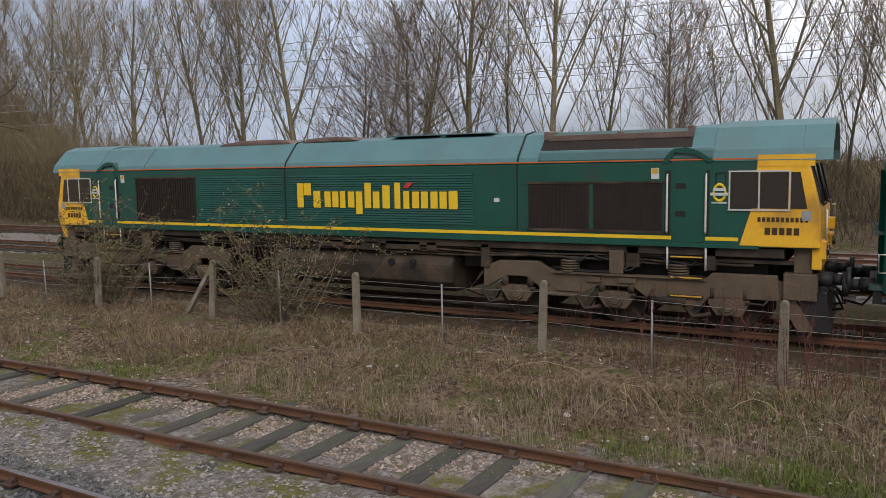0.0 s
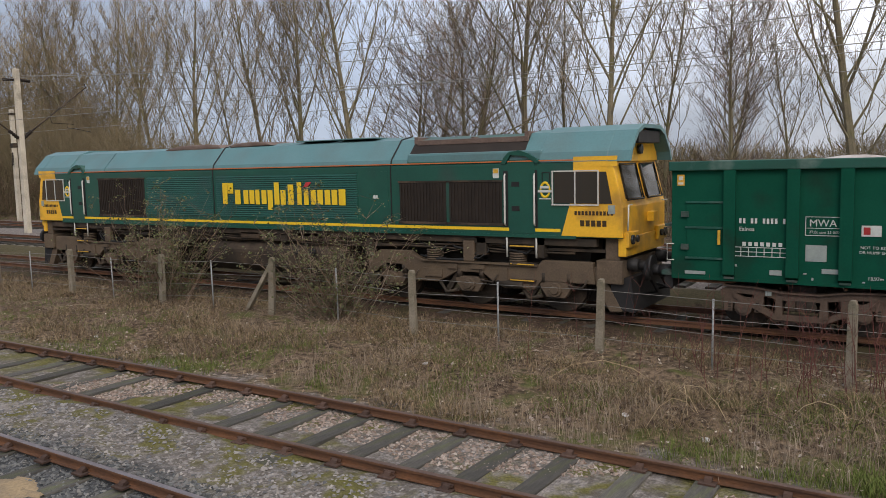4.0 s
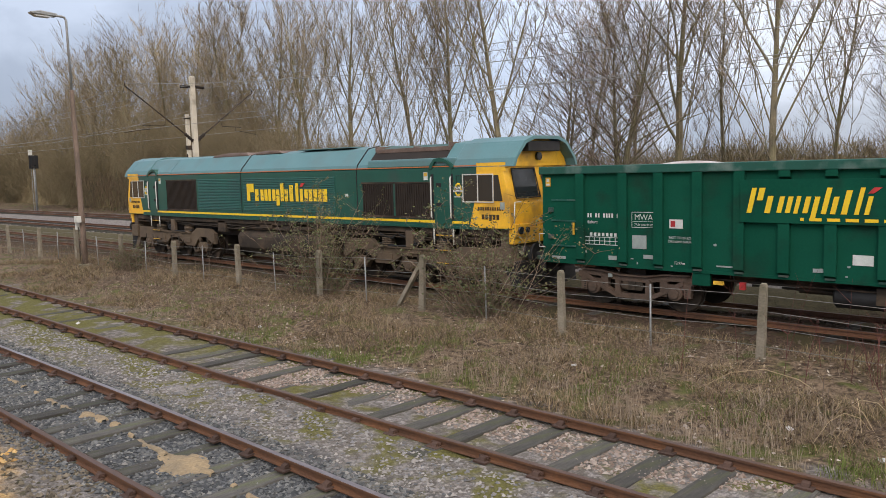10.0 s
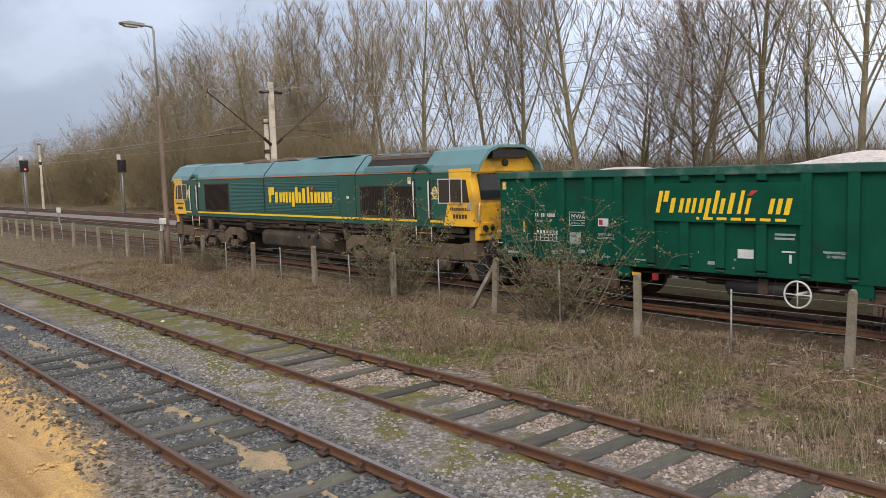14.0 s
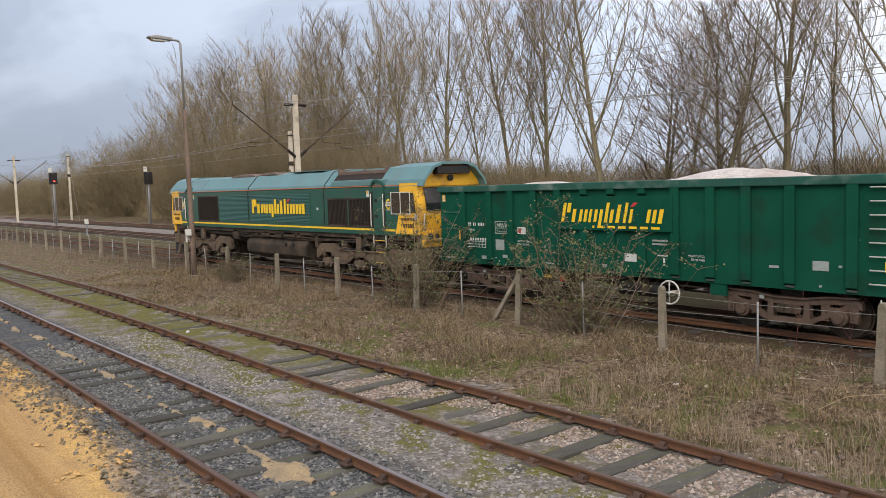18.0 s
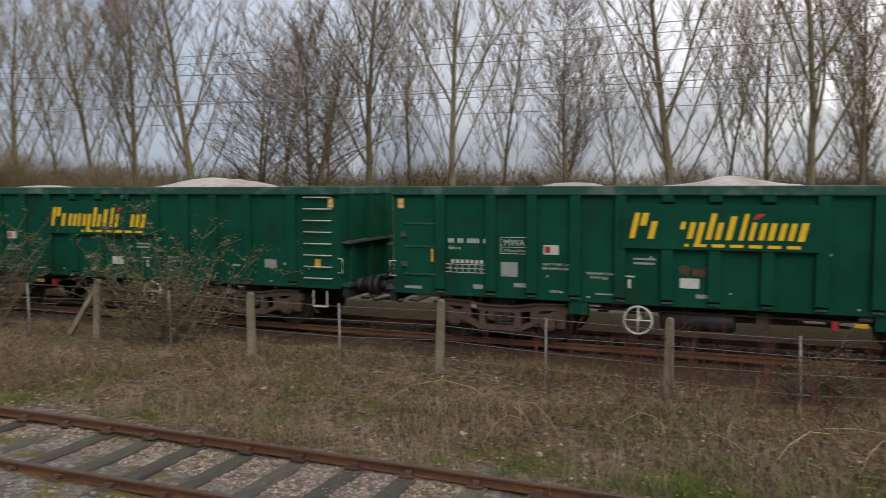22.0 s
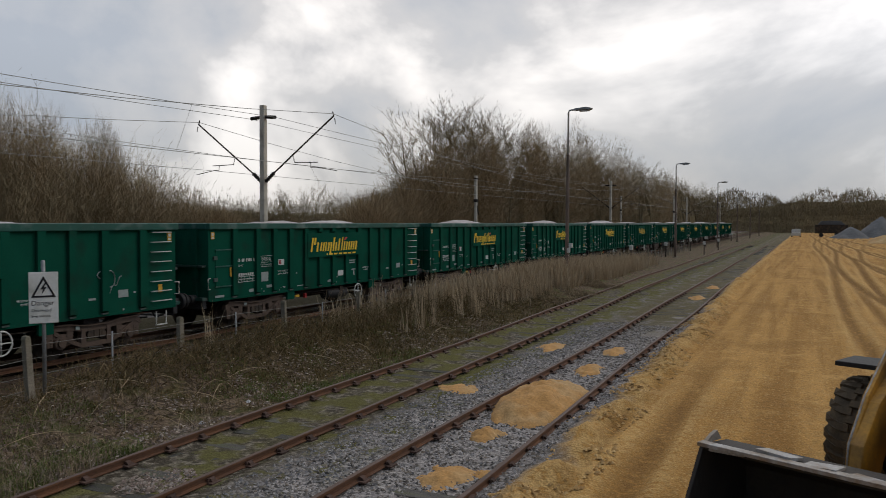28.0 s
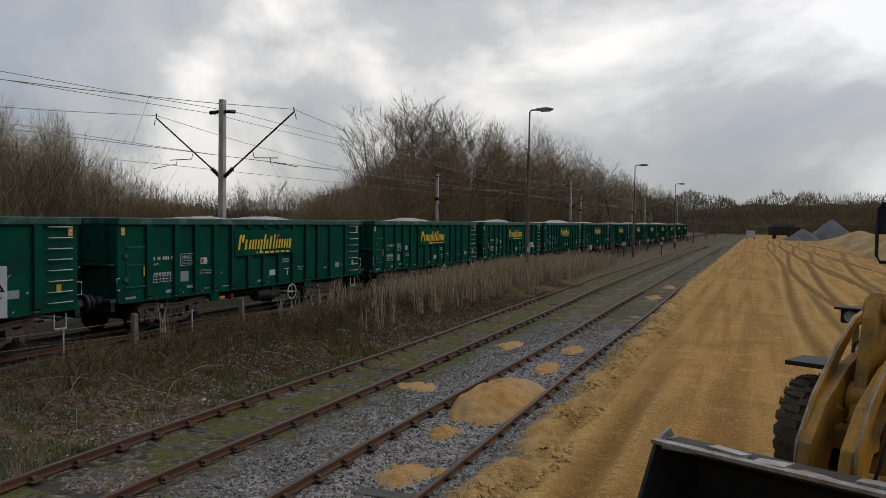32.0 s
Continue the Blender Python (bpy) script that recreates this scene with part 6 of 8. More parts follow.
def overhead_mast(x):
    m = tagged(new("overhead_line_mast"), "concrete overhead line mast with two slanting cantilevers", "mast", "overhead line masts")
    m.matrix_basis = pose(x, MAST_Y, MAIN_Z - 0.2)
    bm = bmesh.new()
    prism(bm, [(-0.16, -0.3), (0.16, -0.3), (0.12, 8.45), (-0.12, 8.45)], -0.13, 0.13)
    part("mast_shaft", bm, M_MAST, m, "pale concrete shaft", 0.03)
    for s in (-1, 1):
        bm = bmesh.new()
        tube(bm, [(0, s * 0.35, 5.1), (0, s * 0.6, 5.3), (0, s * 3.85, 7.75)], 0.04, 8)
        cant = part("cantilever", bm, M_UNDER, m, "slanting steel cantilever tube")
        bm = bmesh.new()
        insulator(bm, (0, s * 0.12, 4.9), (0, s * 0.6, 5.3), 0.11)
        part("insulator", bm, M_GRILLE, cant)
        bm = bmesh.new()
        tube(bm, [(0, s * 3.85, 7.75), (0, s * 3.8, 7.95)], 0.03, 6)
        tube(bm, [(0, s * 3.9, 7.65), (0, s * 3.95, 7.4)], 0.02, 6)
        part("catenary_clamp", bm, M_UNDER, cant)
        bm = bmesh.new()
        tube(bm, [(0, s * 1.65, 6.1), (0, s * 1.75, 5.75), (0, s * 3.0, 5.72)], 0.022, 6)
        tube(bm, [(0, s * 2.6, 5.72), (0, s * 2.62, 5.5), (0, s * 2.9, 5.5), (0, s * 4.0, 5.32)], 0.018, 6)
        part("registration_arm", bm, M_UNDER, cant)
        bm = bmesh.new()
        insulator(bm, (0, s * 0.12, 7.9), (0, s * 0.72, 7.86), 0.1)
        part("feeder_insulator", bm, M_GRILLE, m)
    return m


first_mast = overhead_mast(MAST_X[0])
for x in MAST_X[1:]:
    copy_thing(first_mast, pose(x, MAST_Y, MAIN_Z - 0.2))


def plain_mast(x, y, h, label, guy=0):
    m = tagged(new("plain_mast"), label, "mast")
    m.matrix_basis = pose(x, y, ground_z(x, y))
    bm = bmesh.new()
    prism(bm, [(-0.15, -0.3), (0.15, -0.3), (0.12, h), (-0.12, h)], -0.12, 0.12)
    part("mast_shaft", bm, M_MAST, m, "", 0.03)
    for z0, z1 in ((h * 0.66, h * 0.7), (h - 0.35, h - 0.25)):
        part("clamp_band", boxes((-0.165, 0.165, -0.165, 0.165, z0, z1)), M_UNDER, m)
    bm = bmesh.new()
    insulator(bm, (0, -0.1, h * 0.62), (0.1, -0.25, h * 0.5), 0.07)
    part("insulator", bm, M_GRILLE, m)
    if guy:
        bm = bmesh.new()
        tube(bm, [(0, 0, h - 0.4), (guy, 0, 0)], 0.02, 5)
        part("guy_rod", bm, M_GALV, m)


for x, y, h, g in ((6.55, 28.9, 7.6, 0), (70.6, 28.9, 7.5, 0), (-52.1, 29.0, 7.3, 0), (-110, 28.8, 8.5, 3.5), (136, 28.9, 7.6, 0), (200, 28.9, 7.6, 0), (-170, 28.9, 7.6, 0), (121, 17.9, 7.2, 0)):
    plain_mast(x, y, h, "plain concrete mast beside the main line", g)

wires = tagged(new("overhead_wires"), "thin catenary, contact and feeder wires over the main lines", "overhead wires")


def span(y0, z0, sag, name, r=0.012, yy=None):
    bm = bmesh.new()
    pts = []
    for a, b in zip(MAST_X, MAST_X[1:]):
        for k in range(12):
            q = k / 12
            pts.append((a + (b - a) * q, MAST_Y + y0, z0 - sag * 4 * q * (1 - q)))
    tube(bm, pts, r, 4, False)
    part(name, bm, M_CABLE, wires)


for s in (-1, 1):
    span(s * 3.82, 8.1, 1.8, "catenary_wire", 0.012)
    span(s * 3.1, 5.75, 0.05, "contact_wire", 0.011)
    span(s * 0.72, 8.1, 0.55, "feeder_wire", 0.011)
    for a, b in zip(MAST_X, MAST_X[1:]):
        for k in range(1, 8):
            bm = bmesh.new()
            q = k / 8
            x = a + (b - a) * q
            tube(bm, [(x, MAST_Y + s * 3.82, 8.1 - 7.2 * q * (1 - q)), (x, MAST_Y + s * 3.1, 5.75)], 0.006, 3, False)
            part("dropper", bm, M_CABLE, wires)
bm = bmesh.new()
tube(bm, [(x, 28.7, 7.4 - 0.6 * math.sin(math.pi * ((x + 52.3) % 62) / 62)) for x in range(-170, 200, 6)], 0.012, 4, False)
part("return_wire", bm, M_CABLE, wires)

# ---- signals ----
M_SIGRED = bpy.data.materials.new("red_signal_lamp")
M_SIGRED.use_nodes = True
_e = M_SIGRED.node_tree.nodes["Principled BSDF"]
_e.inputs["Base Color"].default_value = (0.5, 0.02, 0.02, 1)
_e.inputs["Emission Color"].default_value = (1, 0.06, 0.05, 1)
_e.inputs["Emission Strength"].default_value = 3.0
for x, y, h, lit in ((-81.5, 28.9, 5.3, M_GLASS), (-94.0, 23.0, 5.7, M_SIGRED)):
    sg = tagged(new("railway_signal"), "colour light signal with a black head on a grey post", "signal")
    sg.matrix_basis = pose(x, y, MAIN_Z - 0.2)
    bm = bmesh.new()
    tube(bm, [(0, 0, -0.2), (0, 0, h)], 0.09, 8)
    part("post", bm, M_GALV, sg)
    part("head", boxes((0.05, 0.4, -0.28, 0.28, h - 1.2, h - 0.05)), M_BLACK, sg, "black signal head", 0.02)
    part("backboard", boxes((0.0, 0.06, -0.42, 0.42, h - 1.25, h + 0.02)), M_BLACK, sg)
    part("sighting_board", boxes((0.05, 0.12, -0.45, -0.1, h + 0.03, h + 0.55)), M_WHITE, sg)
    for k, mt in ((0.25, M_BLACK), (0.55, M_BLACK), (0.95, lit)):
        bm = bmesh.new()
        tube(bm, [(0.4, 0, h - k), (0.46, 0, h - k)], 0.075, 12)
        part("lens", bm, mt, sg)
    part("ladder", boxes((-0.2, -0.16, -0.2, -0.16, 0, h - 1), (-0.2, -0.16, 0.16, 0.2, 0, h - 1), *[(-0.2, -0.16, -0.16, 0.16, 0.4 * k, 0.4 * k + 0.03) for k in range(1, 10)]), M_GALV, sg)
loc = tagged(new("lineside_cabinet"), "small white lineside marker box on a stake", "marker")
loc.matrix_basis = pose(-66, 18.4, 0.1)
part("stake", boxes((-0.05, 0.05, -0.05, 0.05, -0.2, 1.0)), M_GALV, loc)
part("marker_box", boxes((-0.16, 0.16, -0.12, 0.12, 1.0, 1.4)), M_WHITE, loc, "", 0.02)

# ---- warning sign on its post ----
sign = tagged(new("warning_sign"), "white overhead wires danger sign on a pale post", "sign")
sx = 10.15
sign.matrix_basis = pose(sx, FENCE_Y - 0.12, ground_z(sx, FENCE_Y), 0, 0, -37)
bm = bmesh.new()
tube(bm, [(0, 0, -0.3), (0, 0, 2.46), (0, 0, 2.48)], [0.035, 0.035, 0.02], 10)
part("sign_post", bm, M_GALV, sign, "grey steel tube")
part("sign_board", boxes((-0.235, 0.235, -0.06, -0.04, 1.36, 2.27)), surf("sign_white", (0.8, 0.8, 0.75), (0.7, 0.7, 0.65), 4, 0.5, 0, 0.05, 30, (0.4, 0.4, 0.33), 0.3, 3), sign, "white board with grey edge", 0.006)
for z in (1.55, 2.1):
    part("sign_clip", boxes((-0.1, 0.1, -0.042, 0.04, z - 0.02, z + 0.02)), M_GALV, sign)
bm = bmesh.new()
tri = [(-0.2, 1.82), (0.2, 1.82), (0, 2.2)]
inn = [(-0.148, 1.852), (0.148, 1.852), (0, 2.131)]
for i in range(3):
    j = (i + 1) % 3
    prism(bm, [tri[i], tri[j], inn[j], inn[i]], -0.067, -0.061)
part("warning_triangle", bm, M_BLACK, sign)
bm = bmesh.new()
prism(bm, [(0.024, 2.08), (-0.048, 1.965), (-0.008, 1.965), (-0.032, 1.868), (0.048, 2.0), (0.008, 2.0), (0.048, 2.08)], -0.067, -0.061)
part("lightning_symbol", bm, M_BLACK, sign)
letters("sign_text", "Danger", 0.125, M_BLACK, sign, -0.2, -0.064, 1.68)
letters("sign_text", "Overhead", 0.08, M_BLACK, sign, -0.2, -0.064, 1.565)
letters("sign_text", "live wires", 0.08, M_BLACK, sign, -0.2, -0.064, 1.465)


# ---- bare trees, thickets and scrub ----
M_BARK = surf("lichened_bark", (0.23, 0.195, 0.125), (0.16, 0.138, 0.096), 2.5, 0.95, 0, 0.6, 20, (0.17, 0.165, 0.065), 0.4, 1.5, 0.02, 0.15)
M_TWIG = islands("winter_twigs", [(0.23, 0.185, 0.13), (0.3, 0.24, 0.17), (0.18, 0.146, 0.104), (0.35, 0.285, 0.2)])
M_DARKTWIG = islands("dark_twigs", [(0.2, 0.155, 0.125), (0.27, 0.21, 0.17), (0.15, 0.12, 0.1), (0.33, 0.255, 0.21)])
M_SCRUB = islands("scrub_stems", [(0.23, 0.18, 0.105), (0.3, 0.238, 0.14), (0.17, 0.135, 0.08), (0.36, 0.285, 0.17)])


class Limbs:
    """Collects tapering branches as thin tubes, in two meshes: wood and twigs."""

    def __init__(self, seed):
        self.r = random.Random(seed)
        self.v, self.f = [], []

    def add(self, pts, rads, n=3):
        base = len(self.v)
        for i, p in enumerate(pts):
            d = (pts[min(i + 1, len(pts) - 1)] - pts[max(i - 1, 0)]).normalized()
            u = d.cross(Vector((0.3, 0.2, 1)) if abs(d.z) < 0.9 else Vector((1, 0.1, 0))).normalized()
            w_ = d.cross(u)
            for k in range(n):
                a = 2 * math.pi * k / n
                self.v.append(p + rads[i] * (math.cos(a) * u + math.sin(a) * w_))
        for i in range(len(pts) - 1):
            for k in range(1 if n == 2 else n):
                a, b = base + i * n + k, base + i * n + (k + 1) % n
                self.f.append((a, b, b + n, a + n))

    def curve(self, start, way, length, steps, lift, jitter):
        """A branch line that bends upward by lift and wanders by jitter."""
        pts, d, p = [start], way.normalized(), start
        for _ in range(steps):
            d = (d + Vector((self.r.gauss(0, jitter), self.r.gauss(0, jitter), lift + self.r.gauss(0, jitter * 0.6)))).normalized()
            p = p + d * (length / steps)
            pts.append(p)
        return pts

    def mesh(self, name, material):
        return raw(name, [tuple(v) for v in self.v], self.f, material)


def bare_tree(name, seed, h, girth, crown, low, limbs, twigs, lift, wide, twig_mat, forks=1, fine=0.0095):
    """A leafless tree: trunk (or two), limbs all round that sweep upward, shoots on them and twigs on the shoots."""
    wood, fines = Limbs(seed), Limbs(seed + 100)
    r = wood.r
    for fk in range(forks):
        lean = Vector((0, 0, 1)) if forks == 1 else Vector((0.16 * math.cos(fk * 3.1 + seed), 0.12 * math.sin(fk * 3.1 + seed), 1))
        hh = h * (1 - 0.1 * fk)
        trunk = wood.curve(Vector((0.22 * fk * math.cos(seed), 0.22 * fk, -0.4)), lean, hh, 16, 0.03, 0.035)
        wood.add(trunk, [girth * (1 - 0.93 * (i / 16) ** 0.85) for i in range(17)], 7)
        for k in range(limbs // forks):
            q = low + (0.97 - low) * ((k + r.random()) / (limbs // forks))
            i = min(15, int(q * 16))
            p = trunk[i].lerp(trunk[i + 1], q * 16 - i)
            az = k * 2.39996 + r.uniform(-0.5, 0.5)
            up = r.uniform(0.5, 1.1) + 0.6 * q
            length = crown * (0.35 + 0.9 * math.sin(math.pi * min(1, (1 - q) * 0.62 + 0.12))) * r.uniform(0.6, 1.1)
            limb = wood.curve(p, Vector((math.cos(az) * wide, math.sin(az) * wide, up)), length, 6, lift, 0.15)
            r0 = max(0.014, girth * 0.27 * (1 - q * 0.75))
            wood.add(limb, [r0 * (1 - 0.8 * j / 6) for j in range(7)], 4)
            for m in range(twigs):
                j = 1 + int(5 * (m + r.random()) / twigs)
                p2 = limb[min(j, 6)]
                a2 = az + r.choice((-1, 1)) * r.uniform(0.3, 1.3)
                shoot = fines.curve(p2, Vector((math.cos(a2) * wide, math.sin(a2) * wide, r.uniform(0.4, 1.3))), length * r.uniform(0.22, 0.5), 3, lift, 0.14)
                fines.add(shoot, [fine * 1.7, fine * 1.4, fine * 1.1, fine * 0.6], 2)
                for _ in range(6):
                    p3 = shoot[r.randint(1, 3)]
                    a3 = a2 + r.uniform(-1.4, 1.4)
                    tw = fines.curve(p3, Vector((math.cos(a3) * wide, math.sin(a3) * wide, r.uniform(0.2, 1.2))), r.uniform(0.4, 0.95), 2, lift, 0.2)
                    fines.add(tw, [fine, fine * 0.75, fine * 0.4], 2)
    t = new(name)
    part("trunk", wood.mesh("trunk", M_BARK), M_BARK, t, "lichened trunk and limbs")
    part("crown", fines.mesh("crown", twig_mat), twig_mat, t, "bare twigs")
    return t


def poplar(seed, h, girth, heads, spread_out, low, fine=0.0078):
    """A bare poplar: a trunk that parts into long limbs sweeping up to one broad head, with ascending side branches."""
    wood, fines = Limbs(seed), Limbs(seed + 100)
    r = wood.r
    trunk = wood.curve(Vector((0, 0, -0.4)), Vector((r.gauss(0, 0.03), r.gauss(0, 0.03), 1)), h, 16, 0.03, 0.03)
    wood.add(trunk, [girth * (1 - 0.94 * (i / 16) ** 0.8) for i in range(17)], 7)
    axes = [(trunk[5:], h * 0.7)]
    for k in range(heads):
        q = low + (0.62 - low) * (k + 0.6 * r.random()) / heads
        i = min(15, int(q * 16))
        p = trunk[i].lerp(trunk[i + 1], q * 16 - i)
        az = k * 2.39996 + r.uniform(-0.6, 0.6)
        length = (h - p.z) * r.uniform(0.72, 1.0) * (0.35 + 2.6 * q if q < 0.25 else 1.0)
        out = spread_out * r.uniform(0.6, 1.3)
        limb = wood.curve(p, Vector((math.cos(az) * out, math.sin(az) * out, 0.8)), length, 10, 0.06, 0.075)
        r0 = max(0.03, girth * r.uniform(0.2, 0.44) * (1 - q * 0.6) * (0.6 if q < 0.2 else 1.0))
        wood.add(limb, [r0 * (1 - 0.9 * (j / 10) ** 0.8) for j in range(11)], 5)
        axes.append((limb[2:], length * 0.8))
    for line, span in axes:
        n_ = len(line) - 1
        for k in range(int(span * 1.15) + 2):
            w_ = (k + r.random()) / (int(span * 1.15) + 2)
            i = min(n_ - 1, int(w_ * n_))
            p = line[i].lerp(line[i + 1], w_ * n_ - i)
            az = k * 2.39996 + r.uniform(-0.7, 0.7)
            length = (1.0 + 0.17 * span * (1 - 0.65 * w_)) * r.uniform(0.6, 1.2)
            out = r.uniform(0.45, 0.95)
            side = wood.curve(p, Vector((math.cos(az) * out, math.sin(az) * out, 1)), length, 5, 0.1, 0.1)
            wood.add(side, [0.024, 0.02, 0.016, 0.012, 0.009, 0.005], 3)
            for m in range(7):
                p2 = side[1 + int(4.5 * (m + r.random()) / 7)]
                a2 = az + r.choice((-1, 1)) * r.uniform(0.3, 1.5)
                shoot = fines.curve(p2, Vector((math.cos(a2) * 0.7, math.sin(a2) * 0.7, r.uniform(0.5, 1.4))), length * r.uniform(0.25, 0.55), 3, 0.08, 0.13)
                fines.add(shoot, [fine * 1.6, fine * 1.3, fine, fine * 0.6], 2)
                for _ in range(5):
                    p3 = shoot[r.randint(1, 3)]
                    a3 = a2 + r.uniform(-1.4, 1.4)
                    tw = fines.curve(p3, Vector((math.cos(a3) * 0.8, math.sin(a3) * 0.8, r.uniform(0.3, 1.3))), r.uniform(0.3, 0.75), 2, 0.06, 0.18)
                    fines.add(tw, [fine, fine * 0.75, fine * 0.4], 2)
    t = new("poplar_tree")
    part("trunk", wood.mesh("trunk", M_BARK), M_BARK, t, "lichened trunk and limbs")
    part("crown", fines.mesh("crown", M_TWIG), M_TWIG, t, "bare twigs")
    return t


def thicket(name, seed, wx, wy, h, stems, shoots, material, fine=0.012):
    """A stand of many thin upright stems with twigs towards the top."""
    L = Limbs(seed)
    r = L.r
    for _ in range(stems):
        p = Vector((r.uniform(-wx, wx), r.uniform(-wy, wy), -0.3))
        hh = h * r.uniform(0.6, 0.92) * (1 - 0.22 * (p.x / wx) ** 2)
        st = L.curve(p, Vector((r.gauss(0, 0.16), r.gauss(0, 0.16), 1)), hh, 5, 0.02, 0.09)
        L.add(st, [0.022, 0.018, 0.014, 0.01, 0.007, 0.004])
        for m in range(shoots):
            i = r.choice((1, 2, 3, 3, 4, 4, 5))
            a = r.uniform(0, 6.28)
            sh = L.curve(st[i], Vector((math.cos(a), math.sin(a), r.uniform(0.3, 1.5))), h * r.uniform(0.08, 0.2), 2, 0.06, 0.2)
            L.add(sh, [fine * 0.9, fine * 0.75, fine * 0.5], 2)
            for _ in range(3):
                p2 = sh[r.randint(1, 2)]
                b = a + r.uniform(-1.4, 1.4)
                L.add([p2, p2 + Vector((math.cos(b), math.sin(b), r.uniform(0.2, 1.6))) * r.uniform(0.25, 0.6)], [fine * 0.7, fine * 0.4], 2)
    t = new(name)
    part("growth", L.mesh("growth", material), material, t)
    return t


def slivers(name, n, place, length, width, material, label, seed):
    """Brush seen from far off: thousands of thin upright slips inside a ragged volume; place(r) gives x, y, z."""
    r = random.Random(seed)
    vs, fs = [], []
    for _ in range(n):
        x, y, z = place(r)
        a = r.uniform(0, 3.14)
        l_ = length * r.uniform(0.5, 1.3)
        w_ = width * r.uniform(0.5, 1.2)
        k = len(vs)
        dx, dy = math.cos(a) * w_, math.sin(a) * w_
        vs += [(x - dx, y - dy, z), (x + dx, y + dy, z), (x + r.gauss(0, 0.25) * l_, y + r.gauss(0, 0.25) * l_, z + l_)]
        fs.append((k, k + 1, k + 2))
    return tagged(new(name, raw(name, vs, fs, material)), label, "scrub", kind="stuff")


T_LABEL = "tall bare poplar with lichened trunk beside the line"
POPLARS = [poplar(1, 18.0, 0.22, 15, 0.46, 0.04), poplar(2, 17.0, 0.2, 14, 0.42, 0.04), poplar(3, 19.0, 0.25, 16, 0.5, 0.04), poplar(4, 15.5, 0.15, 10, 0.34, 0.05)]
ALDER = bare_tree("alder_tree", 7, 11.5, 0.15, 2.9, 0.12, 70, 9, 0.03, 0.95, M_DARKTWIG, 1, 0.0075)
THORN = bare_tree("thorn_tree", 9, 10.8, 0.2, 4.6, 0.06, 76, 12, -0.05, 1.0, M_DARKTWIG, 2, 0.0095)
WOODY = bare_tree("woodland_tree", 12, 14.0, 0.2, 5.2, 0.12, 46, 10, 0.08, 0.85, M_SCRUB, 2, 0.011)
OAK = bare_tree("oak_tree", 13, 12.5, 0.24, 5.4, 0.16, 44, 12, 0.0, 1.0, M_SCRUB, 2, 0.012)
SCRUBS = [thicket("thicket", 31, 3.6, 2.6, 8.8, 54, 12, M_SCRUB, 0.0075), thicket("thicket", 32, 4.2, 2.8, 8.0, 54, 12, M_SCRUB, 0.0075)]
for t in POPLARS:
    tagged(t, T_LABEL, "tree", "line of poplars")
tagged(ALDER, "small bare alder with a fine conical crown", "tree")
tagged(THORN, "dense dark bare thorn tree with tangled twigs", "tree")
tagged(OAK, "bare broad-crowned tree at the edge of the wood", "tree", "woodland edge")
tagged(WOODY, "bare woodland tree with a broad brown crown", "tree", "woodland edge")
for t in SCRUBS:
    tagged(t, "dense brown thicket of thin bare stems", "thicket", "lineside thickets")
used = set()


def plant(t, x, y, s=1.0, turn=0.0, sz=None):
    m = pose(x, y, ground_z(x, y), 0, 0, turn) @ Matrix.Diagonal((s, s, sz or s, 1))
    if t.name not in used:
        used.add(t.name)
        t.matrix_basis = m
        return t
    c = copy_thing(t, pose(0, 0, 0))
    c.matrix_basis = m
    return c


rng = random.Random(77)
# the row behind the main line: bearing in degrees to the left of straight across, distance across, kind, size
ROW = [(45.2, 37, 1, 1.0), (42.8, 37.5, 0, 1.0), (38.7, 36, 2, 0.98), (33.0, 44, 3, 0.95), (27.2, 38, 0, 1.12), (24.0, 45, 3, 1.0), (20.9, 36.5, 1, 1.12), (17.4, 44, 3, 0.95),
       (5.4, 37, 2, 1.0), (2.2, 47, 3, 0.9), (-3.1, 37, 0, 1.05), (-8.8, 45, 3, 0.85), (-12.3, 38, 1, 1.05), (-16.0, 44, 3, 0.8), (-20.9, 37.5, 2, 0.95), (-24.5, 48, 3, 0.9),
       (49.5, 39, 2, 0.95), (52.5, 38, 1, 1.0), (55.0, 41, 0, 1.05), (57.6, 38, 3, 1.15), (9.5, 50, 3, 0.8), (13, 54, 3, 0.9), (-0.4, 43, 1, 0.9), (-5.8, 41, 0, 0.85), (-14.0, 46, 1, 0.85), (30, 52, 0, 0.9), (47.5, 46, 3, 1.0)]
for b, y, k, s in ROW:
    plant(POPLARS[k], -y * math.tan(radians(b)), y, s, rng.uniform(0, 360))
plant(ALDER, -37 * math.tan(radians(13.1)), 37, 1.0, 40)
plant(ALDER, -47 * math.tan(radians(-6)), 47, 0.9, 140)
for b, y, s in ((31.0, 36, 1.05), (34.6, 38, 0.9)):
    plant(THORN, -y * math.tan(radians(b)), y, s, rng.uniform(0, 360))
# tall trees behind the bushes at the left end
for b, y, s in ((53.6, 42, 1.0), (57.8, 40, 1.05), (60.6, 42, 1.1), (63.2, 40, 1.1), (65.5, 42, 1.05), (67.6, 41, 1.0)):
    plant(POPLARS[rng.randint(0, 3)], -y * math.tan(radians(b)), y, s, rng.uniform(0, 360))
for b, y, s in ((55.4, 38, 0.8), (59.2, 38, 0.95), (62, 37, 1.1), (64.4, 38, 1.15), (66.6, 37, 1.1), (68.8, 38, 0.95), (70.4, 38, 0.8), (72.5, 38, 0.75), (75, 39, 0.7)):
    plant(WOODY, -y * math.tan(radians(b)), y, s, rng.uniform(0, 360))
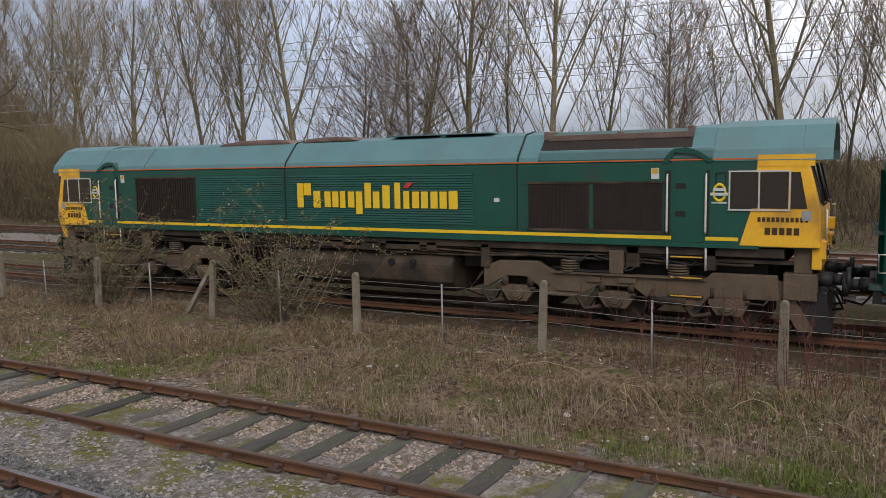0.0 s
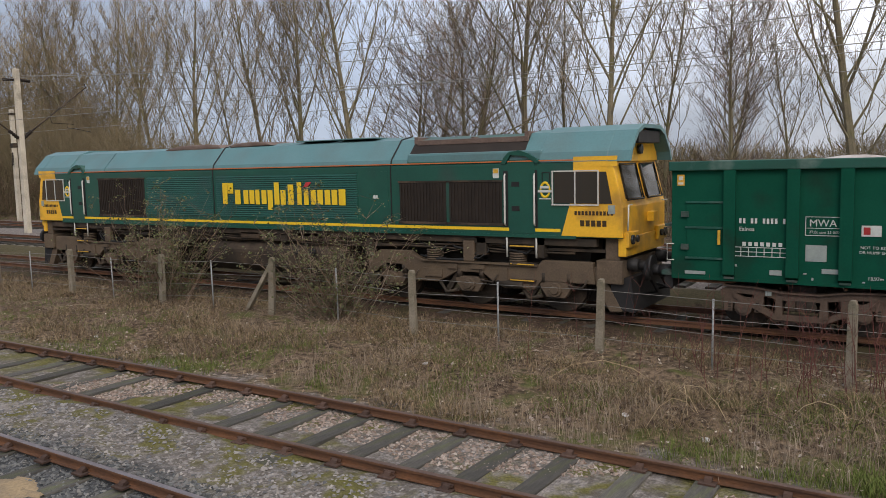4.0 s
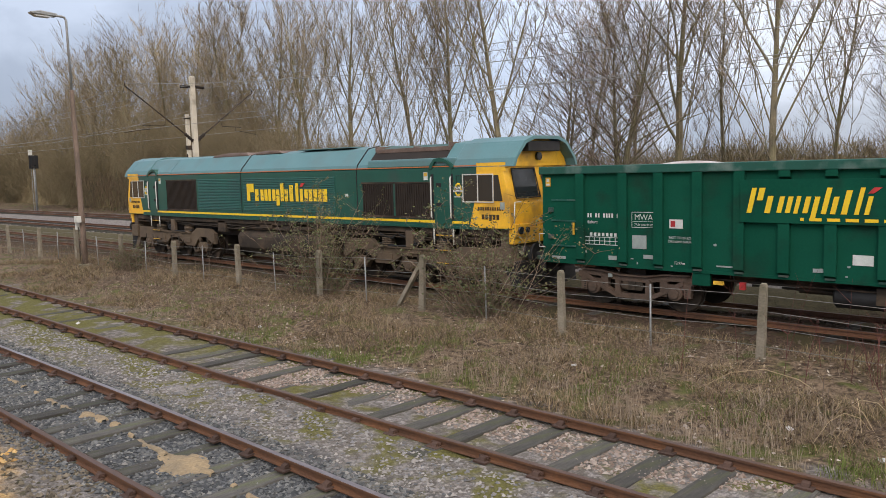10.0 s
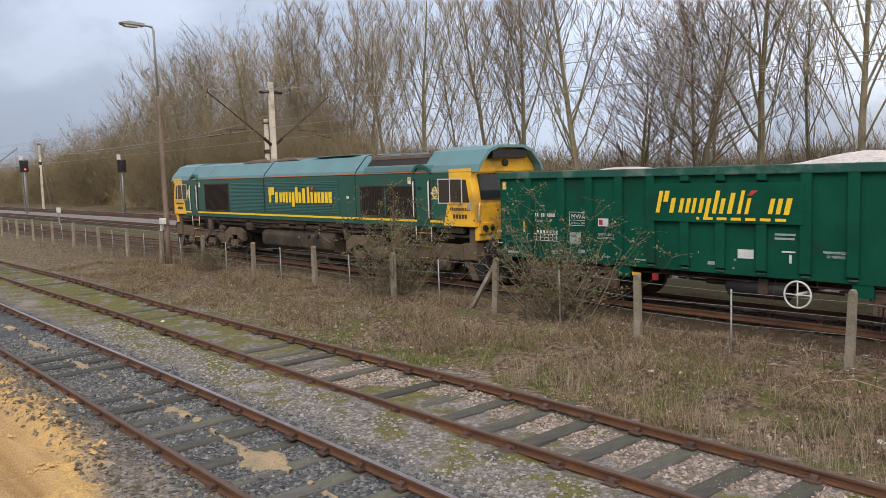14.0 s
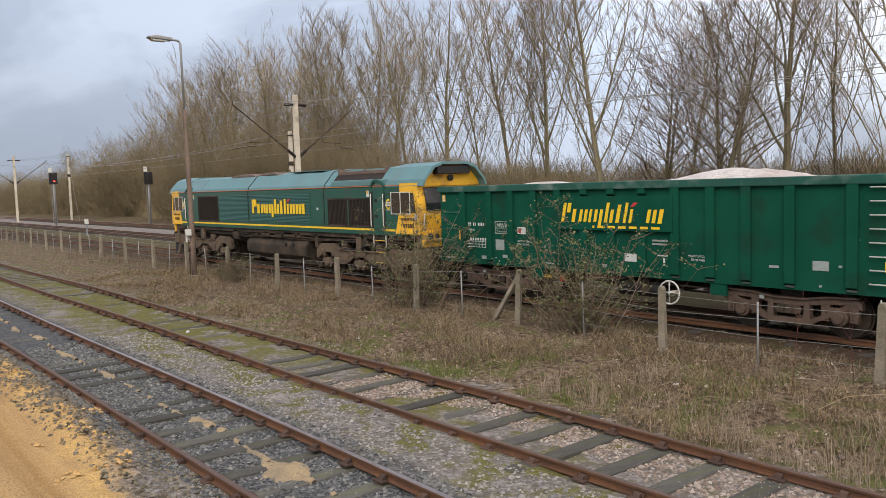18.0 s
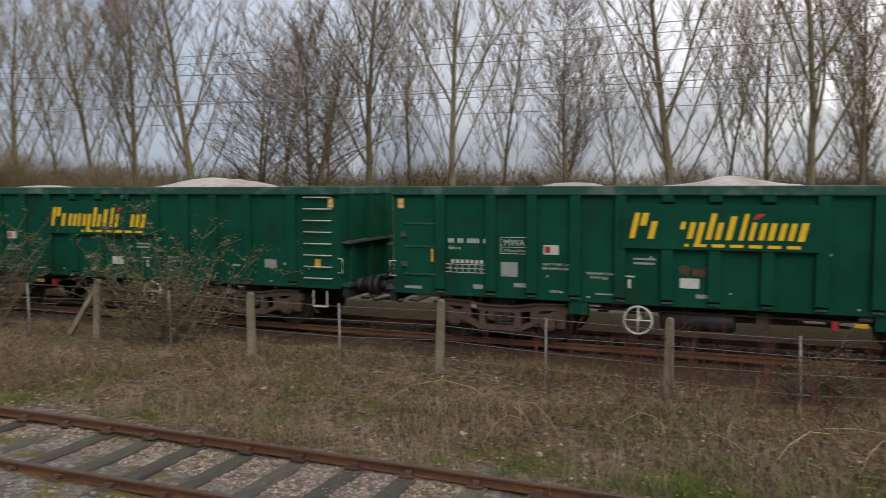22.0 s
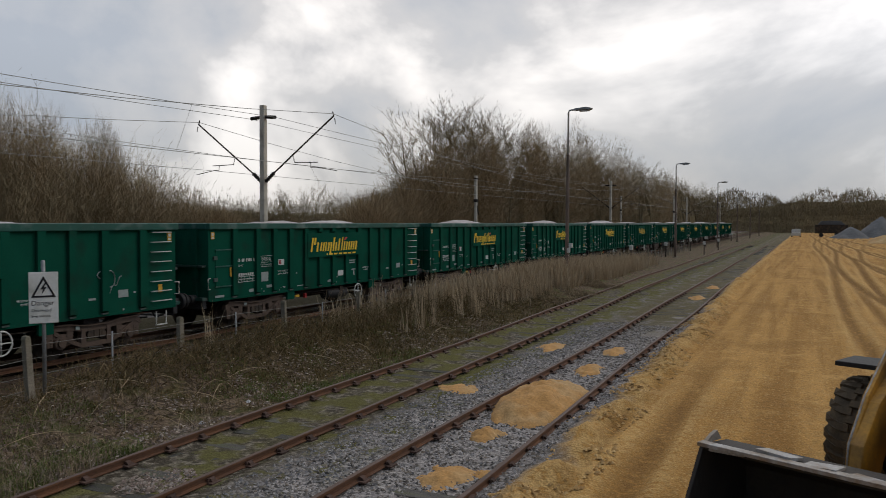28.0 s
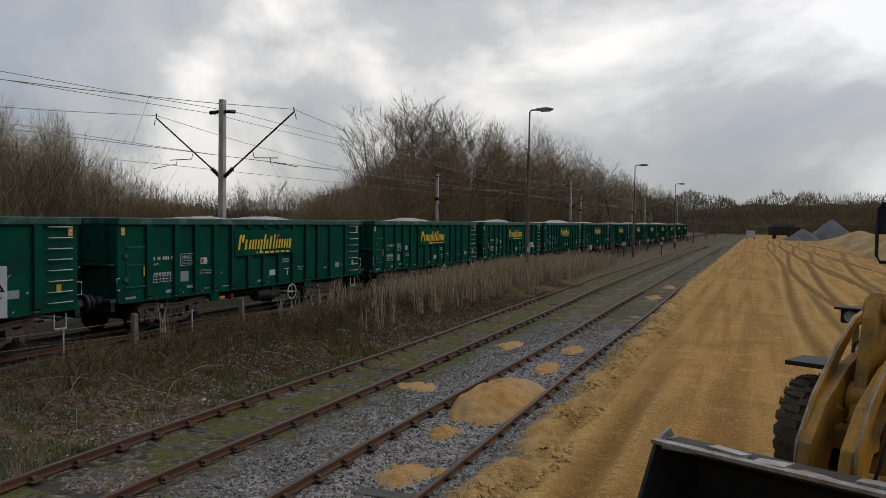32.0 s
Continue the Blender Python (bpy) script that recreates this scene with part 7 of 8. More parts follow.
# the thicket to the right of the poplars
for b, y, s in ((-20.8, 34, 0.72), (-21.9, 36, 0.85), (-23.2, 33.5, 0.9), (-24.6, 34, 0.96), (-26.6, 33, 1.0), (-28.7, 34, 1.08), (-30.8, 33, 1.1), (-32.9, 34, 1.08), (-34.8, 33, 1.0), (-36.8, 34, 1.02), (-38.7, 33, 0.98), (-40.5, 34, 0.98), (-42.3, 33, 0.95), (-44, 34, 0.88), (-45.6, 33, 0.75), (-47, 34, 0.62), (-48.5, 33, 0.5)):
    plant(SCRUBS[rng.randint(0, 1)], -y * math.tan(radians(b)), y, s, rng.uniform(0, 360))
# small trees in the gap before the wood
for b, y, s in ((-54.2, 66, 0.5), (-56.0, 64, 0.55), (-57.6, 62, 0.5)):
    plant(WOODY, -y * math.tan(radians(b)), y, s, rng.uniform(0, 360))
# woodland that runs along the line to the right
for b, y, s in ((-63.6, 36, 1.0), (-65.4, 38, 1.15), (-67.0, 36, 1.2), (-68.6, 38, 1.25), (-70.2, 34, 1.05), (-72, 36, 1.05), (-73.6, 34, 1.05), (-75.2, 36, 1.05), (-76.6, 34, 1.05), (-78, 36, 1.08), (-79.3, 34, 1.1), (-80.6, 36, 1.1), (-81.8, 35, 1.1), (-83, 36, 1.15), (-84, 36, 1.2), (-84.8, 36, 1.2)):
    plant(OAK, -y * math.tan(radians(b)), y, s, rng.uniform(0, 360))


def ridge(x0, x1, y0, y1, hfun, near=1.0, skew=0.0):
    """Places inside a ragged ridge of brush; near above 1 crowds them towards x0."""
    def put(r):
        y = r.uniform(y0, y1)
        x = x0 + (x1 - x0) * r.random() ** near + skew * (y - y0)
        return x, y, ground_z(x, y) + hfun(x - skew * (y - y0)) * (1 - r.random() ** 1.6) * (0.75 + 0.4 * noise.noise((x * 0.12, y * 0.1, 8)))
    return put


M_FARBRUSH = islands("far_brush", [(0.2, 0.16, 0.092), (0.27, 0.213, 0.123), (0.155, 0.126, 0.076), (0.31, 0.246, 0.145)])

M_CROWN = islands("crown_twigs", [(0.215, 0.172, 0.112), (0.27, 0.218, 0.145), (0.165, 0.134, 0.088), (0.32, 0.257, 0.172)])


def crowns(name, rows, per, wide, material, label, seed):
    """Dense twiggy crowns, joined: rows are (bearing to the left, distance across, height of the top); twigs fan out and up from each stem."""
    r = random.Random(seed)
    vs, fs = [], []
    for b, y0, top in rows:
        x0 = -y0 * math.tan(radians(b))
        g = ground_z(x0, y0)
        a = wide * r.uniform(0.85, 1.2)
        c = (top + 2.2) * 0.5
        hv = top - c
        for _ in range(per):
            u = Vector((r.gauss(0, 1), r.gauss(0, 1), r.gauss(0, 1))).normalized() * r.random() ** 0.38
            bump = 0.82 + 0.3 * noise.noise((u.x * 2.2 + seed, u.y * 2.2 + x0, u.z * 2.2))
            p = Vector((x0 + u.x * a * bump, y0 + u.y * a * bump, g + c + u.z * hv * bump))
            d = (Vector((u.x * 0.8, u.y * 0.8, 0.75 + 0.35 * u.z)) + Vector((r.gauss(0, 0.35), r.gauss(0, 0.35), r.gauss(0, 0.3)))).normalized()
            w_ = d.cross(Vector((r.gauss(0, 1), r.gauss(0, 1), 0.2))).normalized() * r.uniform(0.008, 0.017)
            k = len(vs)
            vs += [tuple(p - w_), tuple(p + w_), tuple(p + d * r.uniform(0.45, 1.25))]
            fs.append((k, k + 1, k + 2))
    return tagged(new(name, raw(name, vs, fs, material)), label, "trees", kind="stuff")


def domes(name, n, place, radius, per, width, length, material, label, seed, upright=0.6):
    """Rounded bushes of fine bare twigs, joined: place(r) gives x, y and the height of the top; twigs fan out and up, thickest towards the outside."""
    r = np.random.RandomState(seed)
    ps, ds, ws = [], [], []
    for _ in range(n):
        x0, y0, top = place(r)
        g = ground_z(x0, y0)
        a = radius * r.uniform(0.7, 1.3)
        u = r.normal(0, 1, (per, 3))
        u /= np.linalg.norm(u, axis=1)[:, None]
        u *= (r.random_sample(per) ** 0.3)[:, None]
        lob = 0.84 + 0.16 * np.sin(3.1 * np.arctan2(u[:, 1], u[:, 0]) + x0) * np.cos(2.3 * u[:, 2] + y0)
        c = top * 0.48
        p = np.stack([x0 + u[:, 0] * a * lob, y0 + u[:, 1] * a * lob, g + c + u[:, 2] * (top - c) * lob], 1)
        d = u * (0.75, 0.75, 0.3) + (0, 0, upright) + r.normal(0, 0.22, (per, 3))
        d /= np.linalg.norm(d, axis=1)[:, None]
        w_ = np.cross(d, r.normal(0, 1, (per, 3)))
        w_ *= (width * r.uniform(0.5, 1.2, per) / np.linalg.norm(w_, axis=1))[:, None]
        ps.append(p - d * 0.4 * length), ds.append(d * (length * r.uniform(0.5, 1.3, per))[:, None]), ws.append(w_)
    p, d, w_ = np.concatenate(ps), np.concatenate(ds), np.concatenate(ws)
    v = np.stack([p - w_, p + w_, p + d], 1).reshape(-1, 3)
    f = np.arange(len(v)).reshape(-1, 3)
    return tagged(new(name, raw(name, v.tolist(), f.tolist(), material)), label, "bushes", kind="stuff")


M_HEDGE = islands("low_scrub", [(0.11, 0.075, 0.05), (0.14, 0.1, 0.065), (0.08, 0.064, 0.044), (0.1, 0.09, 0.045)])
slivers("lineside_scrub", 26000, ridge(-75, 30, 29.5, 33.5, lambda x: 2.4 + 1.2 * noise.noise((x * 0.2, 3, 0)) + (1.2 if x < -40 else 0)), 0.8, 0.022, M_HEDGE, "low brown scrub along the far side of the line", 1)
M_BUSH = islands("bush_twigs", [(0.26, 0.187, 0.108), (0.34, 0.247, 0.145), (0.17, 0.125, 0.07), (0.42, 0.305, 0.18), (0.21, 0.17, 0.082)])


M_BUSHL = islands("olive_bush_twigs", [(0.165, 0.132, 0.08), (0.22, 0.178, 0.11), (0.11, 0.09, 0.054), (0.28, 0.222, 0.14), (0.14, 0.128, 0.066)])


def along(b0, b1, y0, y1, hfun):
    """Places by bearing to the left of straight across, between two distances across; the height of the top by bearing."""
    def put(r):
        b, y = r.uniform(b0, b1), r.uniform(y0, y1)
        return -y * math.tan(radians(b)), y, hfun(b) * r.uniform(0.72, 1.08)
    return put


def tops(*rows):
    return lambda b: float(np.interp(b, [q[0] for q in rows], [q[1] for q in rows]))


domes("left_bushes", 95, along(41, 70, 31, 37, tops((41, 4.0), (47, 4.8), (54, 6.6), (57, 8.6), (60, 10.2), (66, 10.2), (70, 8.5))), 2.3, 2100, 0.0068, 0.85, M_BUSHL, "rounded brown bushes beside the main line", 51)
domes("left_tall_bushes", 44, along(54, 74, 36, 43, tops((54, 8.0), (57, 11.5), (61, 15.5), (67, 16.5), (70, 13.5), (74, 10.5))), 2.7, 3900, 0.0072, 1.05, M_CROWN, "tall fine-twigged bushes and young trees by the line", 55, 1.0)
domes("left_far_bushes", 46, along(68, 81, 31, 40, tops((68, 8.5), (72, 8.0), (76, 8.0), (81, 8.5))), 3.6, 2200, 0.015, 1.1, M_BUSHL, "brown bushes further along the line to the left", 52)
domes("background_bushes", 150, along(-24, 50, 44, 60, tops((-24, 5.2), (-10, 4.4), (8, 4.6), (20, 5.0), (36, 5.4), (50, 5.0))), 2.6, 900, 0.013, 0.9, M_BUSHL, "brown bushes behind the row of trees", 57)
domes("right_bushes", 105, along(-51.5, -20.5, 33, 38, tops((-52, 3.0), (-49, 4.6), (-47, 5.8), (-44.5, 7.6), (-41, 9.0), (-36, 9.9), (-29, 10.5), (-25, 10.0), (-22, 9.2), (-20.5, 8.2))), 1.7, 2700, 0.0056, 0.85, M_BUSH, "dense brown thicket of domed bushes", 53, 0.95)
domes("wood_bushes", 95, along(-84.5, -59, 32, 41, tops((-84.5, 18.5), (-78, 20), (-73, 19.5), (-69, 17.0), (-66, 13.5), (-63, 9.0), (-59, 4.5))), 3.2, 3200, 0.014, 1.1, M_BUSH, "rounded brown bushes along the edge of the wood", 54)
slivers("far_trees", 60000, ridge(300, 330, -165, 60, lambda x: 15.0), 1.6, 0.11, M_FARBRUSH, "distant bare wood beyond the yard", 6)
domes("far_hedge_bushes", 70, along(-62, -38, 115, 165, tops((-62, 8.5), (-52, 7.0), (-38, 6.0))), 6.0, 1300, 0.045, 1.7, M_FARBRUSH, "distant hedges in the gap beyond the line", 56)
slivers("far_hedges", 20000, ridge(-500, 300, 130, 180, lambda x: (5.5 if x < 90 else 12.0) + 3 * noise.noise((x * 0.03, 5, 0))), 1.8, 0.09, M_FARBRUSH, "distant hedges and trees across the fields", 7)
slivers("yard_side_wood", 40000, ridge(140, 330, -70, -34, lambda x: 13.0), 1.6, 0.08, M_FARBRUSH, "bare wood along the far side of the yard", 8)


crowns("left_wood_crowns", [(55.6, 38, 10), (57.6, 36, 14), (59.6, 38, 17), (61.6, 36, 18), (63.4, 37, 18.5), (65, 38, 18.5), (66.4, 36, 18.5), (67.6, 37, 18), (68.7, 38, 17),
                            (69.7, 37, 15), (70.6, 38, 13.5), (71.5, 37, 12.5), (72.4, 38, 12), (73.3, 38, 11.5), (74.3, 38, 11), (75.4, 39, 10.5), (76.6, 39, 10), (78, 40, 10), (79.4, 40, 10)], 1200, 3.6, M_CROWN, "dense crowns of bare trees beside the line", 41)
crowns("right_wood_crowns", [(-67.8, 34, 15.5), (-69.2, 36, 16.5), (-70.6, 34, 17), (-71.9, 36, 17.5), (-73.1, 34, 17.5), (-74.2, 36, 18),
                             (-75.3, 34, 18), (-76.3, 36, 18), (-77.2, 34, 18), (-78.1, 36, 18.5), (-79, 35, 18.5), (-79.9, 36, 18.5), (-80.7, 35, 18.5), (-81.5, 36, 18.5), (-82.3, 36, 18.5), (-83.1, 36, 18.5), (-83.9, 37, 18.5), (-84.6, 37, 18.5)], 1500, 4.0, M_BUSH, "dense crowns of the wood along the line", 43)
crowns("gap_trees", [(-48.5, 120, 7.5), (-49.6, 124, 8), (-50.6, 118, 9), (-51.6, 126, 8), (-52.5, 120, 9.5), (-53.4, 116, 10.5), (-54.3, 124, 9), (-55.2, 118, 10), (-56, 122, 11), (-56.8, 116, 10), (-57.6, 120, 11), (-58.4, 116, 11.5), (-59.2, 112, 11)], 1500, 5.0, M_FARBRUSH, "distant bare trees in the gap", 44)
# fill for the brush, darker than the twigs to stand for shade between them
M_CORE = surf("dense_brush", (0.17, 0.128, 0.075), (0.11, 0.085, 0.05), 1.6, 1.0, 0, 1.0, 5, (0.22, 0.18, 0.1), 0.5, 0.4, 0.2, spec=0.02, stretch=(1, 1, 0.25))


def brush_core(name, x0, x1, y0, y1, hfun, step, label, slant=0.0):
    """A solid bumpy ridge added inside a thicket, below the tips; its darker brown gives the shade there."""
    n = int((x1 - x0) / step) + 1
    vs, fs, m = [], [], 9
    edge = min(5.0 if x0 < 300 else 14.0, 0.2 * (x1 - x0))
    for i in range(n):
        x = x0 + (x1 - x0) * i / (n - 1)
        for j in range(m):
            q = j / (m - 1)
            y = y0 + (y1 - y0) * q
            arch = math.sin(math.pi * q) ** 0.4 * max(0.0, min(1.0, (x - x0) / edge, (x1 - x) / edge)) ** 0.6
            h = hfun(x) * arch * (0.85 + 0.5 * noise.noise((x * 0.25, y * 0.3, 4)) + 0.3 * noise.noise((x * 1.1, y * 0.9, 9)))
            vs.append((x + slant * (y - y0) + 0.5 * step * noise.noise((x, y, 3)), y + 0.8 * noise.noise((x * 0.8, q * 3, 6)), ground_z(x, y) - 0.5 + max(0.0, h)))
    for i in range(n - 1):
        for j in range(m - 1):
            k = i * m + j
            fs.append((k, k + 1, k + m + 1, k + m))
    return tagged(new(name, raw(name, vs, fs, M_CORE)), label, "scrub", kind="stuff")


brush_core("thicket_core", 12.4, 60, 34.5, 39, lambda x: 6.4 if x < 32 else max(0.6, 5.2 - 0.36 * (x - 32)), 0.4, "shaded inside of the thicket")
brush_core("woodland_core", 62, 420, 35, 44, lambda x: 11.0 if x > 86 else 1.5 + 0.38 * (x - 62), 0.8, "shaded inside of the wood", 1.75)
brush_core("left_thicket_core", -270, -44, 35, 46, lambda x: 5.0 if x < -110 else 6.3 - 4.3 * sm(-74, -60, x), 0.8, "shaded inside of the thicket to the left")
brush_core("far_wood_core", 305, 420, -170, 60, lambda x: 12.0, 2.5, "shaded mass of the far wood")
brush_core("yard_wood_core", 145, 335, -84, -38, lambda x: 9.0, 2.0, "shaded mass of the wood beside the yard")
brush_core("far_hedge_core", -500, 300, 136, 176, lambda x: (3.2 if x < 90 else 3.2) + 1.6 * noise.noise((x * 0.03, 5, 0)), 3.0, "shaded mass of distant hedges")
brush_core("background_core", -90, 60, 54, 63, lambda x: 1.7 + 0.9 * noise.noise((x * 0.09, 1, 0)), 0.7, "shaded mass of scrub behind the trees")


# ---- grass, reeds, brambles ----
def blades(name, n, spots, height, width, bend, material, label, seed, category="grass"):
    """Dead grass in tufts, joined: spots(r) gives x, y and a size."""
    r = random.Random(seed)
    vs, fs = [], []
    for _ in range(n):
        got = spots(r)
        if got is None:
            continue
        x0, y0, s = got
        for _ in range(13):
            x, y = x0 + r.gauss(0, 0.09 * s), y0 + r.gauss(0, 0.09 * s)
            z = ground_z(x, y) - 0.02
            a, h = r.uniform(0, 6.28), height * s * r.uniform(0.4, 1.15)
            b = bend * h * r.uniform(0.2, 1.3)
            dx, dy = math.cos(a), math.sin(a)
            wx, wy = -dy * width, dx * width
            k = len(vs)
            vs += [(x - wx, y - wy, z), (x + wx, y + wy, z), (x + dx * b * 0.35 - wx * 0.8, y + dy * b * 0.35 - wy * 0.8, z + h * 0.6),
                   (x + dx * b * 0.35 + wx * 0.8, y + dy * b * 0.35 + wy * 0.8, z + h * 0.6), (x + dx * b, y + dy * b, z + h)]
            fs += [(k, k + 1, k + 3, k + 2), (k + 2, k + 3, k + 4)]
    return tagged(new(name, raw(name, vs, fs, material)), label, category, kind="stuff")


M_GRASS = islands("dead_grass", [(0.21, 0.148, 0.09), (0.285, 0.205, 0.126), (0.118, 0.08, 0.05), (0.365, 0.275, 0.172), (0.16, 0.114, 0.067), (0.13, 0.12, 0.052), (0.075, 0.055, 0.038)])
M_WEED = islands("green_grass", [(0.085, 0.125, 0.025), (0.12, 0.16, 0.04), (0.17, 0.175, 0.065), (0.065, 0.09, 0.022)])
M_REED = islands("pale_reeds", [(0.45, 0.35, 0.22), (0.36, 0.27, 0.17), (0.52, 0.42, 0.28)])
M_BRAMBLE = islands("bramble_stems", [(0.13, 0.09, 0.066), (0.21, 0.155, 0.112), (0.08, 0.056, 0.042), (0.3, 0.235, 0.175)])
M_REDSTEM = islands("red_stems", [(0.13, 0.045, 0.04), (0.09, 0.04, 0.035), (0.17, 0.07, 0.055)])
M_LEAF = islands("shrub_leaves", [(0.07, 0.09, 0.03), (0.12, 0.135, 0.05), (0.05, 0.06, 0.025), (0.19, 0.165, 0.07)], 0.5, 0.4)


def bank_spot(r):
    x, y = r.uniform(-34, 44), 8.85 + 5.0 * r.random() ** 0.9
    n_ = noise.noise((x * 0.45, y * 0.6, 2.0))
    if n_ < -0.1 + 0.25 * max(0, 9.5 - y) or (9 < x < 32 and r.random() < 0.85):
        return None
    return x, y, 0.65 + 0.9 * max(0, n_) + 0.25 * r.random()


blades("bank_grass", 13000, bank_spot, 0.2, 0.0042, 1.6, M_GRASS, "dead tufted grass on the bank", 1)
# olive herbage whose colours are also lowered for the dimmer right-hand light
M_SWARD = islands("dark_sward", [(0.1, 0.068, 0.024), (0.15, 0.1, 0.038), (0.06, 0.055, 0.016), (0.22, 0.155, 0.066), (0.045, 0.033, 0.012), (0.08, 0.085, 0.022)])
blades("bank_sward", 5200, lambda r: (r.gauss(21, 7), 8.8 + 4.8 * r.random() ** 0.6, 0.5 + 0.7 * r.random()), 0.16, 0.0045, 1.0, M_SWARD, "olive tangled dead herbage on the bank, darkened for the dimmer light there", 21)
blades("short_grass", 2400, lambda r: (r.uniform(-30, 40), r.uniform(9.0, 13.8), 0.6), 0.13, 0.004, 0.9, M_GRASS, "short withered grass on the bank", 8)
blades("green_tufts", 6600, lambda r: (lambda x, y: (x, y, 0.8) if noise.noise((x * 0.5, y * 0.5, 6)) > 0.05 else None)(r.gauss(1, 10), 8.9 + 3.2 * r.random() ** 1.4), 0.15, 0.004, 0.7, M_WEED, "green grass showing through the dead grass", 2)
blades("siding_moss_grass", 1500, lambda r: (lambda x, y: (x, y, 0.5) if noise.noise((x * 0.6, y * 0.8, 1)) > 0.1 else None)(r.uniform(-40, 30), r.uniform(5.6, 8.9)), 0.07, 0.004, 0.8, M_WEED, "small mossy tufts between the sidings", 3)
blades("reed_clump", 4200, lambda r: (lambda x: (x, 10.4 + 3.2 * r.random() ** 0.7, 0.75 + 0.4 * r.random()) if noise.noise((x * 0.35, 3, 5)) > -0.35 else None)(r.gauss(43, 8.0)), 1.05, 0.0105, 0.3, M_REED, "stand of pale dry reeds by the fence", 4, "reeds")
blades("line_weeds", 1300, lambda r: (r.uniform(-40, 60), r.uniform(13.0, 14.6), 0.6), 0.2, 0.004, 0.8, M_GRASS, "thin weeds along the goods line", 5)


def brambles(name, n, spot, reach, rise, material, label, seed):
    L = Limbs(seed)
    r = L.r
    for _ in range(n):
        x, y = spot(r)
        z = ground_z(x, y)
        a, q = r.uniform(0, 6.28), reach * r.uniform(0.4, 1.2)
        hgt = rise * r.uniform(0.4, 1.2)
        pts = [Vector((x + math.cos(a) * q * t, y + math.sin(a) * q * t, z - 0.02 + hgt * 4 * t * (1 - t))) for t in (0, 0.2, 0.45, 0.7, 0.95)]
        L.add(pts, [0.006, 0.006, 0.005, 0.004, 0.003])
    return tagged(new(name, L.mesh(name, material)), label, "brambles", kind="stuff")


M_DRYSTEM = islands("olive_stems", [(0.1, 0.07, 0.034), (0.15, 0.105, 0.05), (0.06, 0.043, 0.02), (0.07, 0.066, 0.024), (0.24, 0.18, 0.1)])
brambles("bramble_arches", 3500, lambda r: (r.uniform(-30, 10), r.uniform(9.6, 13.4)), 0.5, 0.14, M_BRAMBLE, "tangled dry bramble stems on the bank", 5)
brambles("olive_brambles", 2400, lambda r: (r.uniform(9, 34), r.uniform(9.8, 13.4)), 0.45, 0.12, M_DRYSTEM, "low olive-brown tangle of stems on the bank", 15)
brambles("long_brambles", 210, lambda r: (r.uniform(-20, 30), r.uniform(9.6, 12.4)), 1.6, 0.35, M_BRAMBLE, "long arching bramble stems", 6)


M_TUSS = islands("brown_herbage", [(0.2, 0.135, 0.066), (0.135, 0.09, 0.042), (0.27, 0.19, 0.095), (0.085, 0.06, 0.03)])


brambles("pale_canes", 46, lambda r: (r.uniform(-4, 22), r.uniform(9.8, 11.6)), 1.5, 0.32, M_REED, "pale dry arching canes on the bank", 9)


def upright_stems(name, n, spot, h, material, label, seed, rad=0.006):
    L = Limbs(seed)
    r = L.r
    for _ in range(n):
        x, y = spot(r)
        st = L.curve(Vector((x, y, ground_z(x, y) - 0.05)), Vector((r.gauss(0, 0.15), r.gauss(0, 0.15), 1)), h * r.uniform(0.5, 1.1), 4, 0.02, 0.06)
        L.add(st, [rad, rad * 0.9, rad * 0.7, rad * 0.5, rad * 0.3])
        for _ in range(5):
            i = r.randint(1, 3)
            a = r.uniform(0, 6.28)
            L.add(L.curve(st[i], Vector((math.cos(a), math.sin(a), 1.2)), h * 0.25 * r.uniform(0.5, 1.2), 2, 0.05, 0.15), [rad * 0.5, rad * 0.4, rad * 0.2])
    return tagged(new(name, L.mesh(name, material)), label, "shrub", kind="stuff")


upright_stems("red_stemmed_shrub", 120, lambda r: (r.gauss(-0.6, 2.1), r.uniform(11.2, 13.2)), 1.5, M_REDSTEM, "leafless red-stemmed shrub along the fence", 1)
upright_stems("withered_weeds", 330, lambda r: (r.uniform(-34, 10), r.uniform(9.8, 13.2)), 0.65, M_BRAMBLE, "withered upright weed stalks", 2, 0.004)
upright_stems("dark_scrub", 460, lambda r: (r.uniform(8, 30), r.uniform(10.8, 13.3)), 0.75, M_TUSS, "dark low scrub along the fence", 3, 0.005)
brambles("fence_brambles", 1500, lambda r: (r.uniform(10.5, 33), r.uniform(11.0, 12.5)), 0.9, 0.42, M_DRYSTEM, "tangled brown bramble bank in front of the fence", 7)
upright_stems("fence_herbage", 520, lambda r: (r.uniform(11, 36), r.uniform(11.0, 12.5)), 0.6, M_TUSS, "brown withered herbage in front of the fence", 8, 0.005)
upright_stems("left_weeds", 320, lambda r: (r.uniform(-45, -22), r.uniform(11.0, 14.5)), 0.9, M_BRAMBLE, "tall withered weeds by the fence", 4, 0.006)


